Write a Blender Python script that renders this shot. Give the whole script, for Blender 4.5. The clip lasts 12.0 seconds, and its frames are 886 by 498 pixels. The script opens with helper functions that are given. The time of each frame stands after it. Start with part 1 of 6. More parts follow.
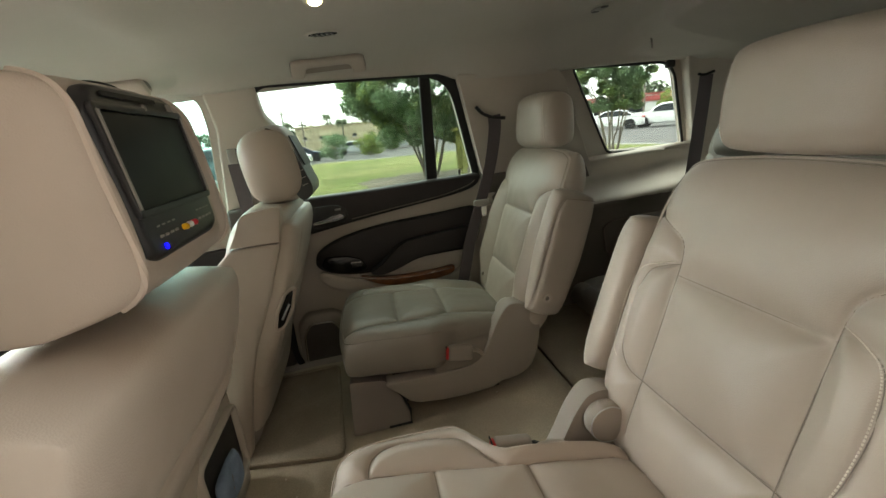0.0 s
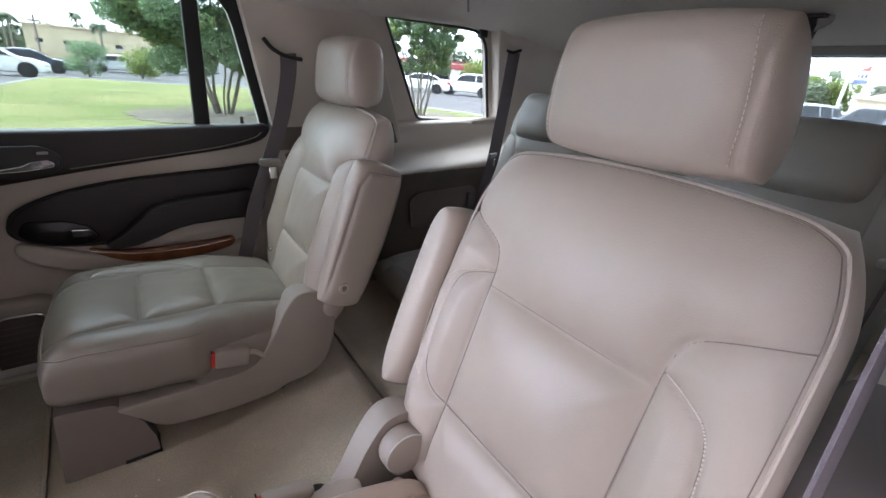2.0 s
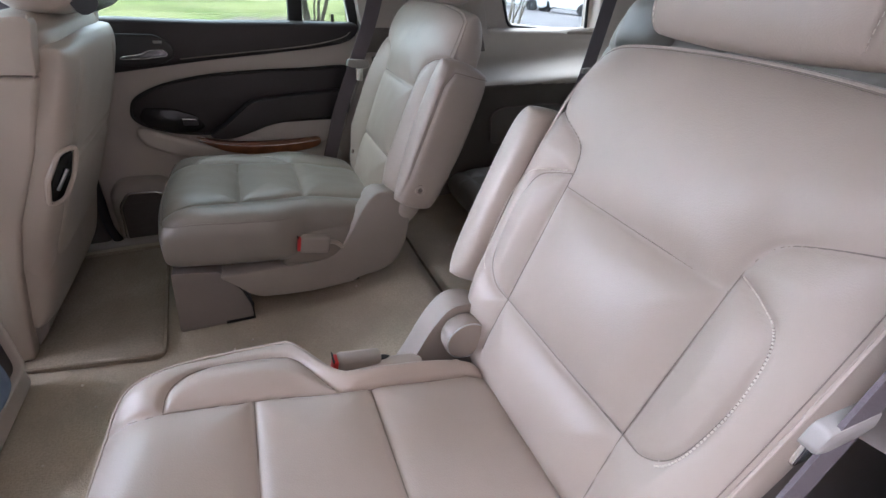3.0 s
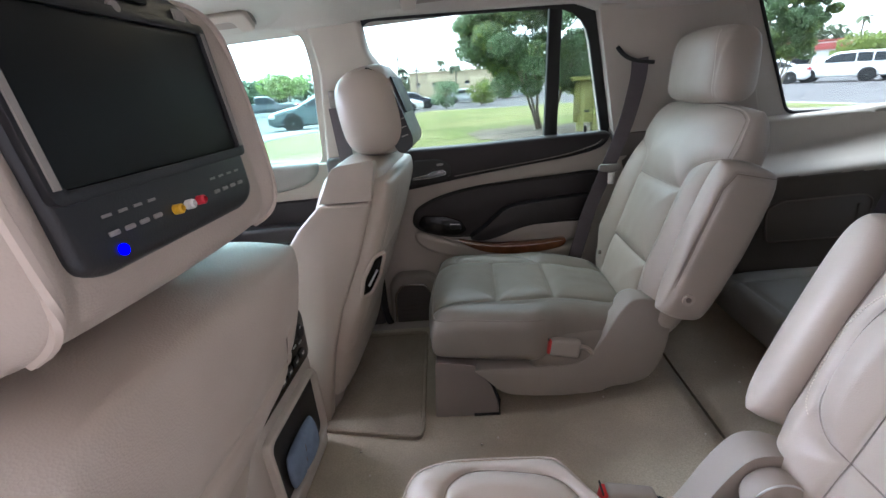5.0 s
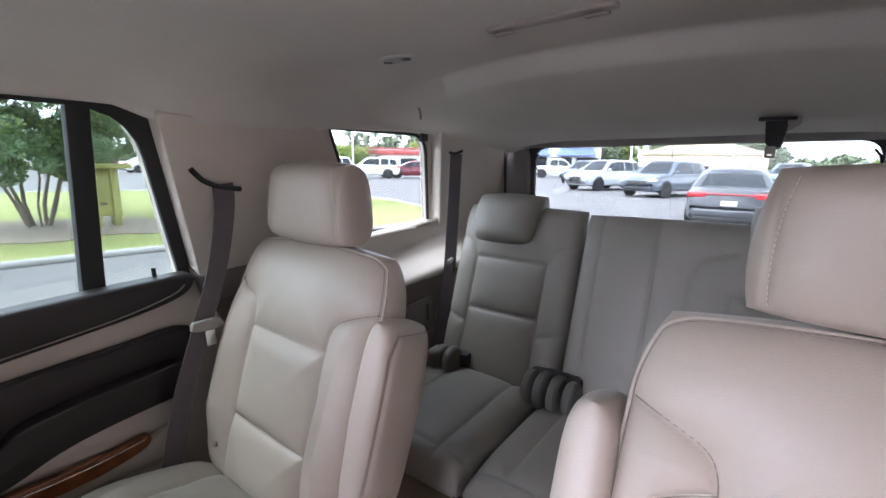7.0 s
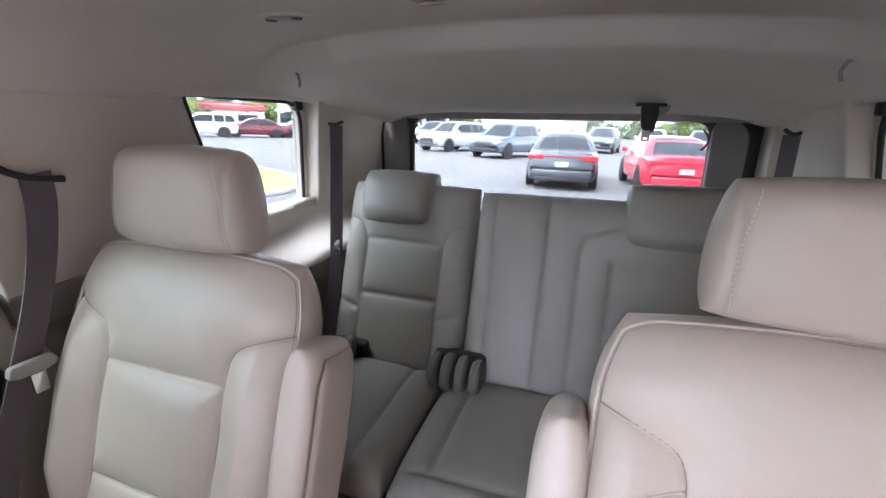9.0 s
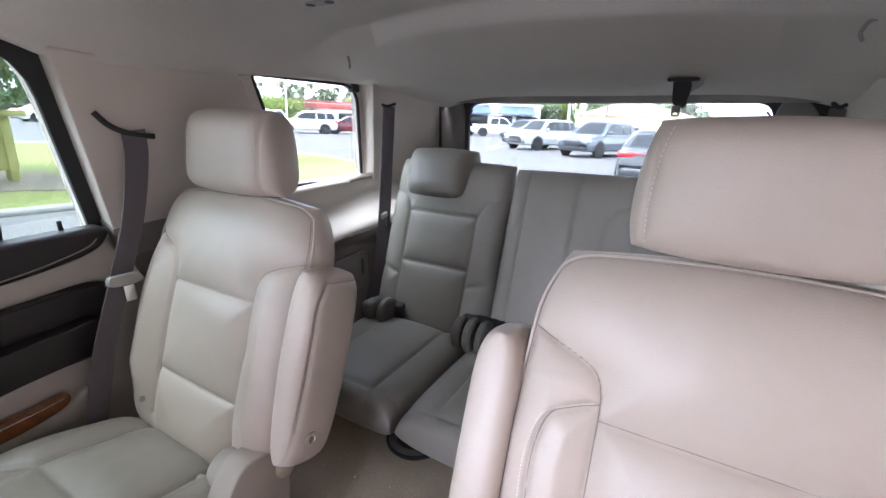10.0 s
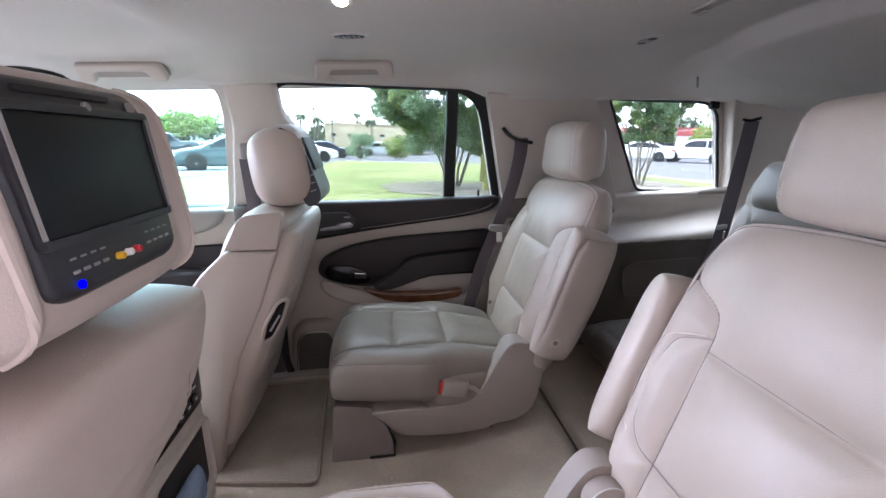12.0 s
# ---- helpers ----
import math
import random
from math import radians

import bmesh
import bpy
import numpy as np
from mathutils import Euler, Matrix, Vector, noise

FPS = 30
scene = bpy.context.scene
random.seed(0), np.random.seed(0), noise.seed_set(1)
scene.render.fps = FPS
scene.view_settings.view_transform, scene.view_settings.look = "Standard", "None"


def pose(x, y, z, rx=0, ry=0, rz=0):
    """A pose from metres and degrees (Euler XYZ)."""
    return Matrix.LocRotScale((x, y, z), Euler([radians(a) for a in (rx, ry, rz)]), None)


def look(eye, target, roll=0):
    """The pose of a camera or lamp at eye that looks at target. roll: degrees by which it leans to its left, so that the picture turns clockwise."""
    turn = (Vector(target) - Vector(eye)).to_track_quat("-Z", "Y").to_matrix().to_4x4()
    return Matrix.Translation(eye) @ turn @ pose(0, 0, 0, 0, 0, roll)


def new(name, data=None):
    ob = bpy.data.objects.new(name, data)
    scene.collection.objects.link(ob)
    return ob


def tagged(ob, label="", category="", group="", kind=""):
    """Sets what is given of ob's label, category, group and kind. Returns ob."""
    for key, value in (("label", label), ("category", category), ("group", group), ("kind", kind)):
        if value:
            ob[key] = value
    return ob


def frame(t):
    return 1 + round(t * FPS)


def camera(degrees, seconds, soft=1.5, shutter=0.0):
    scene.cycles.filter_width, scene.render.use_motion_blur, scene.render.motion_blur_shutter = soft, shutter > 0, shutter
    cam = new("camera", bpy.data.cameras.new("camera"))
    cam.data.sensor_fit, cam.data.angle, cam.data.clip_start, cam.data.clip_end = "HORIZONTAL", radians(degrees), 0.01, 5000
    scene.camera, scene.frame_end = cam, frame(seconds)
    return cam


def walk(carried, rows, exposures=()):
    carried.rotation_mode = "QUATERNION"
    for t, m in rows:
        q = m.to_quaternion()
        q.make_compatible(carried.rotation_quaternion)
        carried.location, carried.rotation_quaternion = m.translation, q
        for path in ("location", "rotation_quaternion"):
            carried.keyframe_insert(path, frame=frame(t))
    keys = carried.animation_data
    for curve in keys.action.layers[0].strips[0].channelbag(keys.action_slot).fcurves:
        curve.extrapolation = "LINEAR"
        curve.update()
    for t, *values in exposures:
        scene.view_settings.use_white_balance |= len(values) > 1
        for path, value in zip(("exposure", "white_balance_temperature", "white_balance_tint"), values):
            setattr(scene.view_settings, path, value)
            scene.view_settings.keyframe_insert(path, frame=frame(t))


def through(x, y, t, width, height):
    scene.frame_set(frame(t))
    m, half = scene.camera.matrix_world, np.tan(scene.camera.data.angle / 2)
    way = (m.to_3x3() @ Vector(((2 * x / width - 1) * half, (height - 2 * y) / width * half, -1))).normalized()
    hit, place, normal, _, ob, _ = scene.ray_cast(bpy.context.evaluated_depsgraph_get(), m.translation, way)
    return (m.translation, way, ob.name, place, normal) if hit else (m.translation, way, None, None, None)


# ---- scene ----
cam = camera(89.7, 12.0)
PATH = [
    (0, (-0.479, -0.945, 0.82), (-0.189, 0.964, 0.301), -8.1),
    (0.5, (-0.425, -0.816, 0.825), (0.107, 1.05, 0.341), -7.0),
    (1, (-0.369, -0.754, 0.84), (0.397, 1.035, 0.377), -5.9),
    (1.5, (-0.375, -0.741, 0.841), (0.711, 0.846, 0.293), -0.2),
    (2, (-0.377, -0.752, 0.819), (0.662, 0.781, 0.063), 2.1),
    (2.5, (-0.385, -0.768, 0.802), (0.524, 0.774, -0.089), 3.0),
    (3, (-0.393, -0.782, 0.778), (0.307, 0.77, -0.271), 3.2),
    (3.5, (-0.408, -0.787, 0.753), (-0.056, 0.799, -0.413), -0.9),
    (3.7, (-0.421, -0.785, 0.751), (-0.257, 0.849, -0.391), -4.3),
    (5.3, (-0.479, -0.731, 0.819), (-0.654, 1.167, 0.215), -6.5),
    (5.5, (-0.477, -0.713, 0.819), (-0.470, 1.191, 0.210), -4.8),
    (6, (-0.45, -0.629, 0.82), (0.353, 1.092, 0.193), -1.4),
    (6.5, (-0.454, -0.487, 0.861), (0.868, 0.934, 0.377), -0.0),
    (7, (-0.46, -0.343, 0.907), (1.059, 0.879, 0.458), -1.8),
    (7.5, (-0.455, -0.256, 0.959), (1.211, 0.743, 0.482), -2.0),
    (7.7, (-0.461, -0.225, 0.966), (1.258, 0.676, 0.483), -1.5),
    (9.3, (-0.431, -0.193, 0.942), (1.356, 0.445, 0.309), 0.2),
    (9.5, (-0.442, -0.239, 0.934), (1.29, 0.532, 0.296), -0.6),
    (10, (-0.47, -0.386, 0.896), (1.154, 0.598, 0.266), -0.2),
    (10.5, (-0.491, -0.521, 0.865), (1.021, 0.645, 0.268), 1.8),
    (11, (-0.515, -0.662, 0.84), (0.721, 0.801, 0.266), 1.5),
    (11.5, (-0.498, -0.773, 0.831), (0.295, 0.98, 0.283), 0.4),
    (12, (-0.448, -0.859, 0.842), (-0.213, 1.07, 0.367), -1.6),
]
# the vehicle stands a little nose-down and leaning on its drive
CAR = Matrix.Rotation(radians(-3.0), 4, "Y") @ Matrix.Rotation(radians(-1.0), 4, "X")
walk(cam, [(t, CAR @ look(eye, target, roll)) for t, eye, target, roll in PATH],
     [(0.0, 3.5, 6750, 1), (0.5, 4.35, 6250, 7), (1.0, 4.05, 5850, 13), (2.0, 4.08, 5600, 18), (3.5, 4.2, 5450, 18), (5.5, 4.05, 5500, 14), (6.5, 4.2, 5680, 20), (7.5, 4.4, 5660, 22), (9.5, 4.55, 5620, 20), (10.5, 4.6, 5560, 21), (11.5, 4.45, 5450, 21), (12.0, 4.4, 5420, 22)])

# ---- world, sun and exposure ----
world = bpy.data.worlds.new("sky")
scene.world = world
world.use_nodes = True
wn, wl = world.node_tree.nodes, world.node_tree.links
sky = wn.new("ShaderNodeTexSky")
sky.sky_type, sky.sun_disc = "NISHITA", False
sky.sun_elevation, sky.sun_rotation = radians(59), radians(305)
sky.dust_density, sky.ozone_density, sky.air_density = 1.5, 1.0, 1.0
cloud = wn.new("ShaderNodeHueSaturation")
cloud.inputs["Saturation"].default_value = 0.12
wl.new(sky.outputs["Color"], cloud.inputs["Color"])
wl.new(cloud.outputs["Color"], wn["Background"].inputs["Color"])
wn["Background"].inputs["Strength"].default_value = 0.16
sun_data = bpy.data.lights.new("sun", "SUN")
sun_data.energy, sun_data.angle, sun_data.color = 0.6, radians(60), (1.0, 0.97, 0.92)
sun = new("sun", sun_data)
sun.matrix_world = look((-13, 9, 26), (0, 0, 0))


# ---- builders ----
PLACE = [CAR]         # where what is built next stands: in the vehicle, or out of doors

def link(ob, parent):
    if parent:
        ob.parent = parent
    return ob


def origin(ob):
    o = Vector((0, 0, 0))
    while ob:
        o = o + ob.location
        ob = ob.parent
    return o


def thing(name, at, label, category, group="", kind=""):
    ob = new(name)
    ob.empty_display_size = 0.05
    ob.location = PLACE[0] @ Vector(at)
    return tagged(ob, label, category, group, kind)


def part(name, bm, material, parent=None, label="", smooth=True):
    """Links a bmesh in world coordinates as one mesh under a thing or a part."""
    me = bpy.data.meshes.new(name)
    bmesh.ops.transform(bm, matrix=PLACE[0], verts=bm.verts)
    if parent:
        bmesh.ops.translate(bm, verts=bm.verts, vec=-origin(parent))
    bmesh.ops.recalc_face_normals(bm, faces=bm.faces)
    for f in bm.faces:
        f.smooth = smooth
    bm.to_mesh(me)
    bm.free()
    if smooth:
        me.set_sharp_from_angle(angle=radians(38))
    me.materials.append(material)
    ob = link(new(name, me), parent)
    if label:
        ob["label"] = label
    return ob


def raw(name, verts, faces, material, parent=None, label="", smooth=True, sharp=0):
    """The same from arrays."""
    me = bpy.data.meshes.new(name)
    o = np.array(origin(parent)) if parent else np.zeros(3)
    P = np.array(PLACE[0])
    me.from_pydata((np.asarray(verts, float) @ P[:3, :3].T + P[:3, 3] - o).tolist(), [], [tuple(int(i) for i in f) for f in faces])
    me.materials.append(material)
    me.shade_smooth() if smooth else me.shade_flat()
    if sharp:
        me.set_sharp_from_angle(angle=radians(sharp))
    ob = link(new(name, me), parent)
    if label:
        ob["label"] = label
    return ob


def frame_of(o, s, h):
    """Axes s, h and s x h at the point o."""
    s, h = Vector(s).normalized(), Vector(h).normalized()
    n = s.cross(h).normalized()
    return Matrix(((s.x, h.x, n.x, o[0]), (s.y, h.y, n.y, o[1]), (s.z, h.z, n.z, o[2]), (0, 0, 0, 1)))


def away(points, lines):
    """The distance of each point to the nearest of the polylines."""
    d = np.full(len(points), 9.0)
    for line in lines:
        for a, b in zip(line[:-1], line[1:]):
            a, b = np.array(a, float), np.array(b, float)
            k = np.clip(((points - a) @ (b - a)) / max(((b - a) ** 2).sum(), 1e-9), 0, 1)
            d = np.minimum(d, np.linalg.norm(points - a - k[:, None] * (b - a), axis=1))
    return d


def curved(points, n=6, closed=False):
    """A smooth line through the points."""
    p = [np.array(q, float) for q in points]
    out = []
    m = len(p)
    for i in range(m if closed else m - 1):
        a, b, c, d = (p[(i + j) % m] if closed else p[min(max(i + j, 0), m - 1)] for j in (-1, 0, 1, 2))
        for k in range(n):
            t = k / n
            out.append(0.5 * (2 * b + (c - a) * t + (2 * a - 5 * b + 4 * c - d) * t * t + (3 * b - a - 3 * c + d) * t ** 3))
    if not closed:
        out.append(p[-1])
    return [tuple(q) for q in out]


def mirrored(lines):
    return list(lines) + [[(-a, b) for a, b in line] for line in lines]


SURF = {}


def pad(name, m, mat, parent, w, h, front, back, c=0.15, p=6.0, wide=None, base=None, seams=(), puff=0.0, soft=0.018, groove=0.004,
        warp=None, nu=40, nv=40, label="", creases=0.0, seed=0.0, cord=True, sq=2.4):
    """A closed upholstered cushion: 2w wide (s), h high (0..h), front and back its thickness each way; seams are sunk lines and the fields
    between them swell by puff. wide(v) scales the width, base(s, h) bends the front."""
    def axis(n):
        t = np.linspace(-1, 1, n)
        return np.sign(t) * (1 - (1 - np.abs(t)) ** 1.35)
    U, V = np.meshgrid(axis(nu), axis(nv), indexing="ij")
    u, v = U.ravel(), V.ravel()
    x = u * np.sqrt(1 - c * v * v / 2) / math.sqrt(1 - c / 2 * 0)
    y = v * np.sqrt(1 - c * u * u / 2)
    hh = (y + 1) / 2 * h
    ww = np.array([wide(a) for a in (y + 1) / 2]) if wide else 1.0
    s = x * w * ww
    edge = ((1 - np.abs(u) ** p) * (1 - np.abs(v) ** p)).clip(0, 1) ** (1 / sq)
    f = front * edge
    if base:
        f = f + base(s, hh) * edge
    if seams:
        d = away(np.stack([s, hh], 1), seams)
        f = f + (puff * (1 - np.exp(-d / soft)) - groove * np.exp(-(d / 0.0035) ** 2)) * edge
    if creases:
        f = f + creases * edge * np.array([noise.noise((a * 9 + seed, b * 9, seed)) + 0.5 * noise.noise((a * 25, b * 22 + seed, 3.0)) for a, b in zip(s, hh)])
    pts = np.concatenate([np.stack([s, hh, f], 1), np.stack([s, hh, -back * edge], 1)])
    if warp:
        pts = warp(pts)
    N = nu * nv
    idx = np.arange(N).reshape(nu, nv)
    rim = np.zeros((nu, nv), bool)
    rim[0], rim[-1], rim[:, 0], rim[:, -1] = True, True, True, True
    bidx = np.where(rim, idx, idx + N)
    q = lambda g: np.stack([g[:-1, :-1], g[1:, :-1], g[1:, 1:], g[:-1, 1:]], -1).reshape(-1, 4)
    faces = np.concatenate([q(idx), q(bidx)[:, ::-1]])
    used = np.unique(faces)
    remap = np.zeros(2 * N, int)
    remap[used] = np.arange(len(used))
    M = np.array(m)
    pts = pts[used] @ M[:3, :3].T + M[:3, 3]
    ob = raw(name, pts, remap[faces], mat, parent, label)

    def surf(u, v, lift=0.0):
        """The point of the front at the cushion's own u, v (-1..1)."""
        x, y = u * math.sqrt(1 - c * v * v / 2), v * math.sqrt(1 - c * u * u / 2)
        b = (y + 1) / 2 * h
        a = x * w * (wide((y + 1) / 2) if wide else 1.0)
        e = max((1 - abs(u) ** p) * (1 - abs(v) ** p), 0) ** (1 / sq)
        f = (front + (float(base(np.array([a]), np.array([b]))[0]) if base else 0.0) + (puff if seams else 0)) * e + lift
        q = np.array([[a, b, f]])
        q = (warp(q) if warp else q)[0]
        return tuple(M[:3, :3] @ q + M[:3, 3])
    SURF[ob.name] = surf
    for line in seams if cord else ():
        fine = [tuple(np.array(a) * (1 - k / 4) + np.array(b) * k / 4) for a, b in zip(line[:-1], line[1:]) for k in range(4)] + [line[-1]]
        run = []
        for a, b in fine + [(9, 9)]:
            lim = w * (wide(min(max(b / h, 0), 1)) if wide else 1.0)
            if abs(a) < lim * 0.94 and h * 0.03 < b < h * 0.97:
                e = ((1 - abs(a / lim) ** p) * (1 - abs(2 * b / h - 1) ** p)) ** (1 / sq)
                f = front + (float(base(np.array([a]), np.array([b]))[0]) if base else 0.0) - groove * 0.5
                run.append((a, b, f * e))
            elif len(run) > 1:
                break
        if len(run) > 2:
            R = np.array(run)
            R = warp(R) if warp else R
            tube("seam", [tuple(q) for q in R @ M[:3, :3].T + M[:3, 3]], 0.0007, SEAM, ob, "dark sewn seam", 5)
    return ob


def tube(name, line, r, mat, parent=None, label="", sides=8, closed=False, flat=1.0):
    """A round cord along a line of world points."""
    P = [Vector(p) for p in line]
    n = len(P)
    verts, faces = [], []
    up = Vector((0.13, 0.21, 0.97))
    for i, p in enumerate(P):
        a, b = (P[(i - 1) % n], P[(i + 1) % n]) if closed else (P[max(i - 1, 0)], P[min(i + 1, n - 1)])
        d = (b - a).normalized()
        x = d.cross(up)
        x = x.normalized() if x.length > 0.05 else d.cross(Vector((0, 1, 0))).normalized()
        y = d.cross(x)
        for k in range(sides):
            w = 2 * math.pi * k / sides
            verts.append(p + (x * math.cos(w) + y * math.sin(w) * flat) * r)
    for i in range(n if closed else n - 1):
        for k in range(sides):
            a, b = i * sides, ((i + 1) % n) * sides
            faces.append((a + k, a + (k + 1) % sides, b + (k + 1) % sides, b + k))
    if not closed:
        faces += [tuple(range(sides))[::-1], tuple(range((n - 1) * sides, n * sides))]
    return raw(name, [tuple(v) for v in verts], faces, mat, parent, label, True, 50)


def slab(name, m, outline, depth, mat, parent=None, label="", bevel=0.004, seg=2, holes=(), smooth=True):
    """A plate: a flat outline (a, b) in the frame m, raised by depth along the frame's third axis, its front edge rounded."""
    bm = bmesh.new()
    loops = []
    for ring in (outline, *holes):
        vs = [bm.verts.new((a, b, 0)) for a, b in ring]
        loops += [bm.edges.new((vs[i], vs[(i + 1) % len(vs)])) for i in range(len(vs))]
    if holes:
        bmesh.ops.triangle_fill(bm, edges=loops, use_beauty=True, normal=(0, 0, 1))
    else:
        bm.faces.new(list(bm.verts))
    g = bmesh.ops.extrude_face_region(bm, geom=bm.faces[:])
    top = [v for v in g["geom"] if isinstance(v, bmesh.types.BMVert)]
    bmesh.ops.translate(bm, verts=top, vec=(0, 0, depth))
    bmesh.ops.recalc_face_normals(bm, faces=bm.faces)
    if bevel:
        ts = set(top)
        rim = [e for e in bm.edges if e.verts[0] in ts and e.verts[1] in ts and len(e.link_faces) == 2
               and abs(e.link_faces[0].normal.dot(e.link_faces[1].normal)) < 0.5]
        bmesh.ops.bevel(bm, geom=rim, offset=bevel, segments=seg, profile=0.5, affect="EDGES", clamp_overlap=True)
    bmesh.ops.transform(bm, matrix=m, verts=bm.verts)
    return part(name, bm, mat, parent, label, smooth)


def box(name, lo, hi, mat, parent=None, label="", bevel=0.004, m=None, seg=2):
    bm = bmesh.new()
    bmesh.ops.create_cube(bm, size=1.0)
    for v in bm.verts:
        v.co = [lo[i] + (v.co[i] + 0.5) * (hi[i] - lo[i]) for i in range(3)]
    if bevel:
        bmesh.ops.bevel(bm, geom=bm.edges[:], offset=bevel, segments=seg, profile=0.5, affect="EDGES", clamp_overlap=True)
    if m:
        bmesh.ops.transform(bm, matrix=m, verts=bm.verts)
    return part(name, bm, mat, parent, label)


def turned(name, m, profile, mat, parent=None, label="", n=28):
    """A turned body: (radius, height) pairs about the frame's third axis."""
    verts, faces = [], []
    for r, z in profile:
        for k in range(n):
            a = 2 * math.pi * k / n
            verts.append(m @ Vector((r * math.cos(a), r * math.sin(a), z)))
    for i in range(len(profile) - 1):
        for k in range(n):
            faces.append((i * n + k, i * n + (k + 1) % n, (i + 1) * n + (k + 1) % n, (i + 1) * n + k))
    faces += [tuple(range(n))[::-1], tuple(range((len(profile) - 1) * n, len(profile) * n))]
    return raw(name, [tuple(v) for v in verts], faces, mat, parent, label, True, 35)


def ribbon(name, line, width_dir, width, mat, parent=None, label="", thick=0.0015):
    """A woven band along a line of world points."""
    P = [Vector(p) for p in line]
    w = Vector(width_dir).normalized() * width / 2
    verts, faces = [], []
    for i, p in enumerate(P):
        d = (P[min(i + 1, len(P) - 1)] - P[max(i - 1, 0)]).normalized()
        n = d.cross(w).normalized() * thick
        verts += [p - w - n, p + w - n, p + w + n, p - w + n]
    for i in range(len(P) - 1):
        for k in range(4):
            faces.append((4 * i + k, 4 * i + (k + 1) % 4, 4 * i + 4 + (k + 1) % 4, 4 * i + 4 + k))
    faces += [(3, 2, 1, 0), tuple(4 * (len(P) - 1) + k for k in range(4))]
    return raw(name, [tuple(v) for v in verts], faces, mat, parent, label, True, 30)


def rounded(pts, r, n=5):
    """A polygon with rounded corners; r may be one radius or one a corner."""
    out = []
    m = len(pts)
    for i in range(m):
        a, b, c = (Vector(pts[(i + k) % m]) for k in (-1, 0, 1))
        rr = r[i] if isinstance(r, (list, tuple)) else r
        rr = min(rr, (a - b).length * 0.48, (c - b).length * 0.48)
        p, q = b + (a - b).normalized() * rr, b + (c - b).normalized() * rr
        for k in range(n + 1):
            t = k / n
            out.append(tuple((p * (1 - t) + b * t) * (1 - t) + (b * (1 - t) + q * t) * t))
    return out

# ---- materials ----
def material(name, color, rough=0.5, metal=0.0, vary=0.08, scale=6.0, grain=0.0, grain_scale=400.0, bump=0.0, bump_scale=300.0, spec=0.5,
             stain=0.0, stain_scale=3.0, tint=None, coat=0.0, rand=0.0, rough_vary=0.08, kind="noise"):
    m = bpy.data.materials.new(name)
    m.use_nodes = True
    nt = m.node_tree
    n, l = nt.nodes, nt.links
    b = n["Principled BSDF"]
    b.inputs["Roughness"].default_value, b.inputs["Metallic"].default_value = rough, metal
    b.inputs["Specular IOR Level"].default_value = spec
    b.inputs["Coat Weight"].default_value = coat
    co = n.new("ShaderNodeTexCoord")

    def tex(sc, detail=4.0):
        t = n.new("ShaderNodeTexNoise")
        t.inputs["Scale"].default_value, t.inputs["Detail"].default_value = sc, detail
        l.new(co.outputs["Object"], t.inputs["Vector"])
        return t.outputs["Fac"]

    def mixin(a, fac_from, col, amount):
        r = n.new("ShaderNodeMapRange")
        r.inputs["From Min"].default_value, r.inputs["From Max"].default_value = 0.35, 0.7
        r.inputs["To Max"].default_value = amount
        l.new(fac_from, r.inputs["Value"])
        x = n.new("ShaderNodeMix")
        x.data_type = "RGBA"
        l.new(r.outputs["Result"], x.inputs["Factor"])
        l.new(a, x.inputs["A"]) if not isinstance(a, tuple) else setattr(x.inputs["A"], "default_value", a)
        x.inputs["B"].default_value = col
        return x.outputs["Result"]

    c = (*color, 1)
    dark = tint or tuple(v * 0.55 for v in color)
    out = mixin(c, tex(scale), (*[v * (1 - vary * 2) for v in color], 1), 0.9)
    if stain:
        out = mixin(out, tex(stain_scale, 6.0), (*dark, 1), stain)
    if grain:
        out = mixin(out, tex(grain_scale, 2.0), (*[v * 0.6 for v in color], 1), grain)
    if rand:
        info = n.new("ShaderNodeObjectInfo")
        hs = n.new("ShaderNodeHueSaturation")
        r = n.new("ShaderNodeMapRange")
        r.inputs["To Min"].default_value, r.inputs["To Max"].default_value = 1 - rand, 1 + rand
        l.new(info.outputs["Random"], r.inputs["Value"])
        l.new(r.outputs["Result"], hs.inputs["Value"])
        l.new(out, hs.inputs["Color"])
        out = hs.outputs["Color"]
    l.new(out, b.inputs["Base Color"])
    r = n.new("ShaderNodeMapRange")
    r.inputs["To Min"].default_value, r.inputs["To Max"].default_value = max(rough - rough_vary, 0.02), min(rough + rough_vary, 1)
    l.new(tex(scale * 2.3), r.inputs["Value"])
    l.new(r.outputs["Result"], b.inputs["Roughness"])
    if bump:
        if kind == "leather":
            t = n.new("ShaderNodeTexVoronoi")
            t.inputs["Scale"].default_value = bump_scale
            l.new(co.outputs["Object"], t.inputs["Vector"])
            src = t.outputs["Distance"]
        else:
            src = tex(bump_scale, 3.0)
        bp = n.new("ShaderNodeBump")
        bp.inputs["Strength"].default_value, bp.inputs["Distance"].default_value = bump, 0.002
        l.new(src, bp.inputs["Height"])
        l.new(bp.outputs["Normal"], b.inputs["Normal"])
    return m


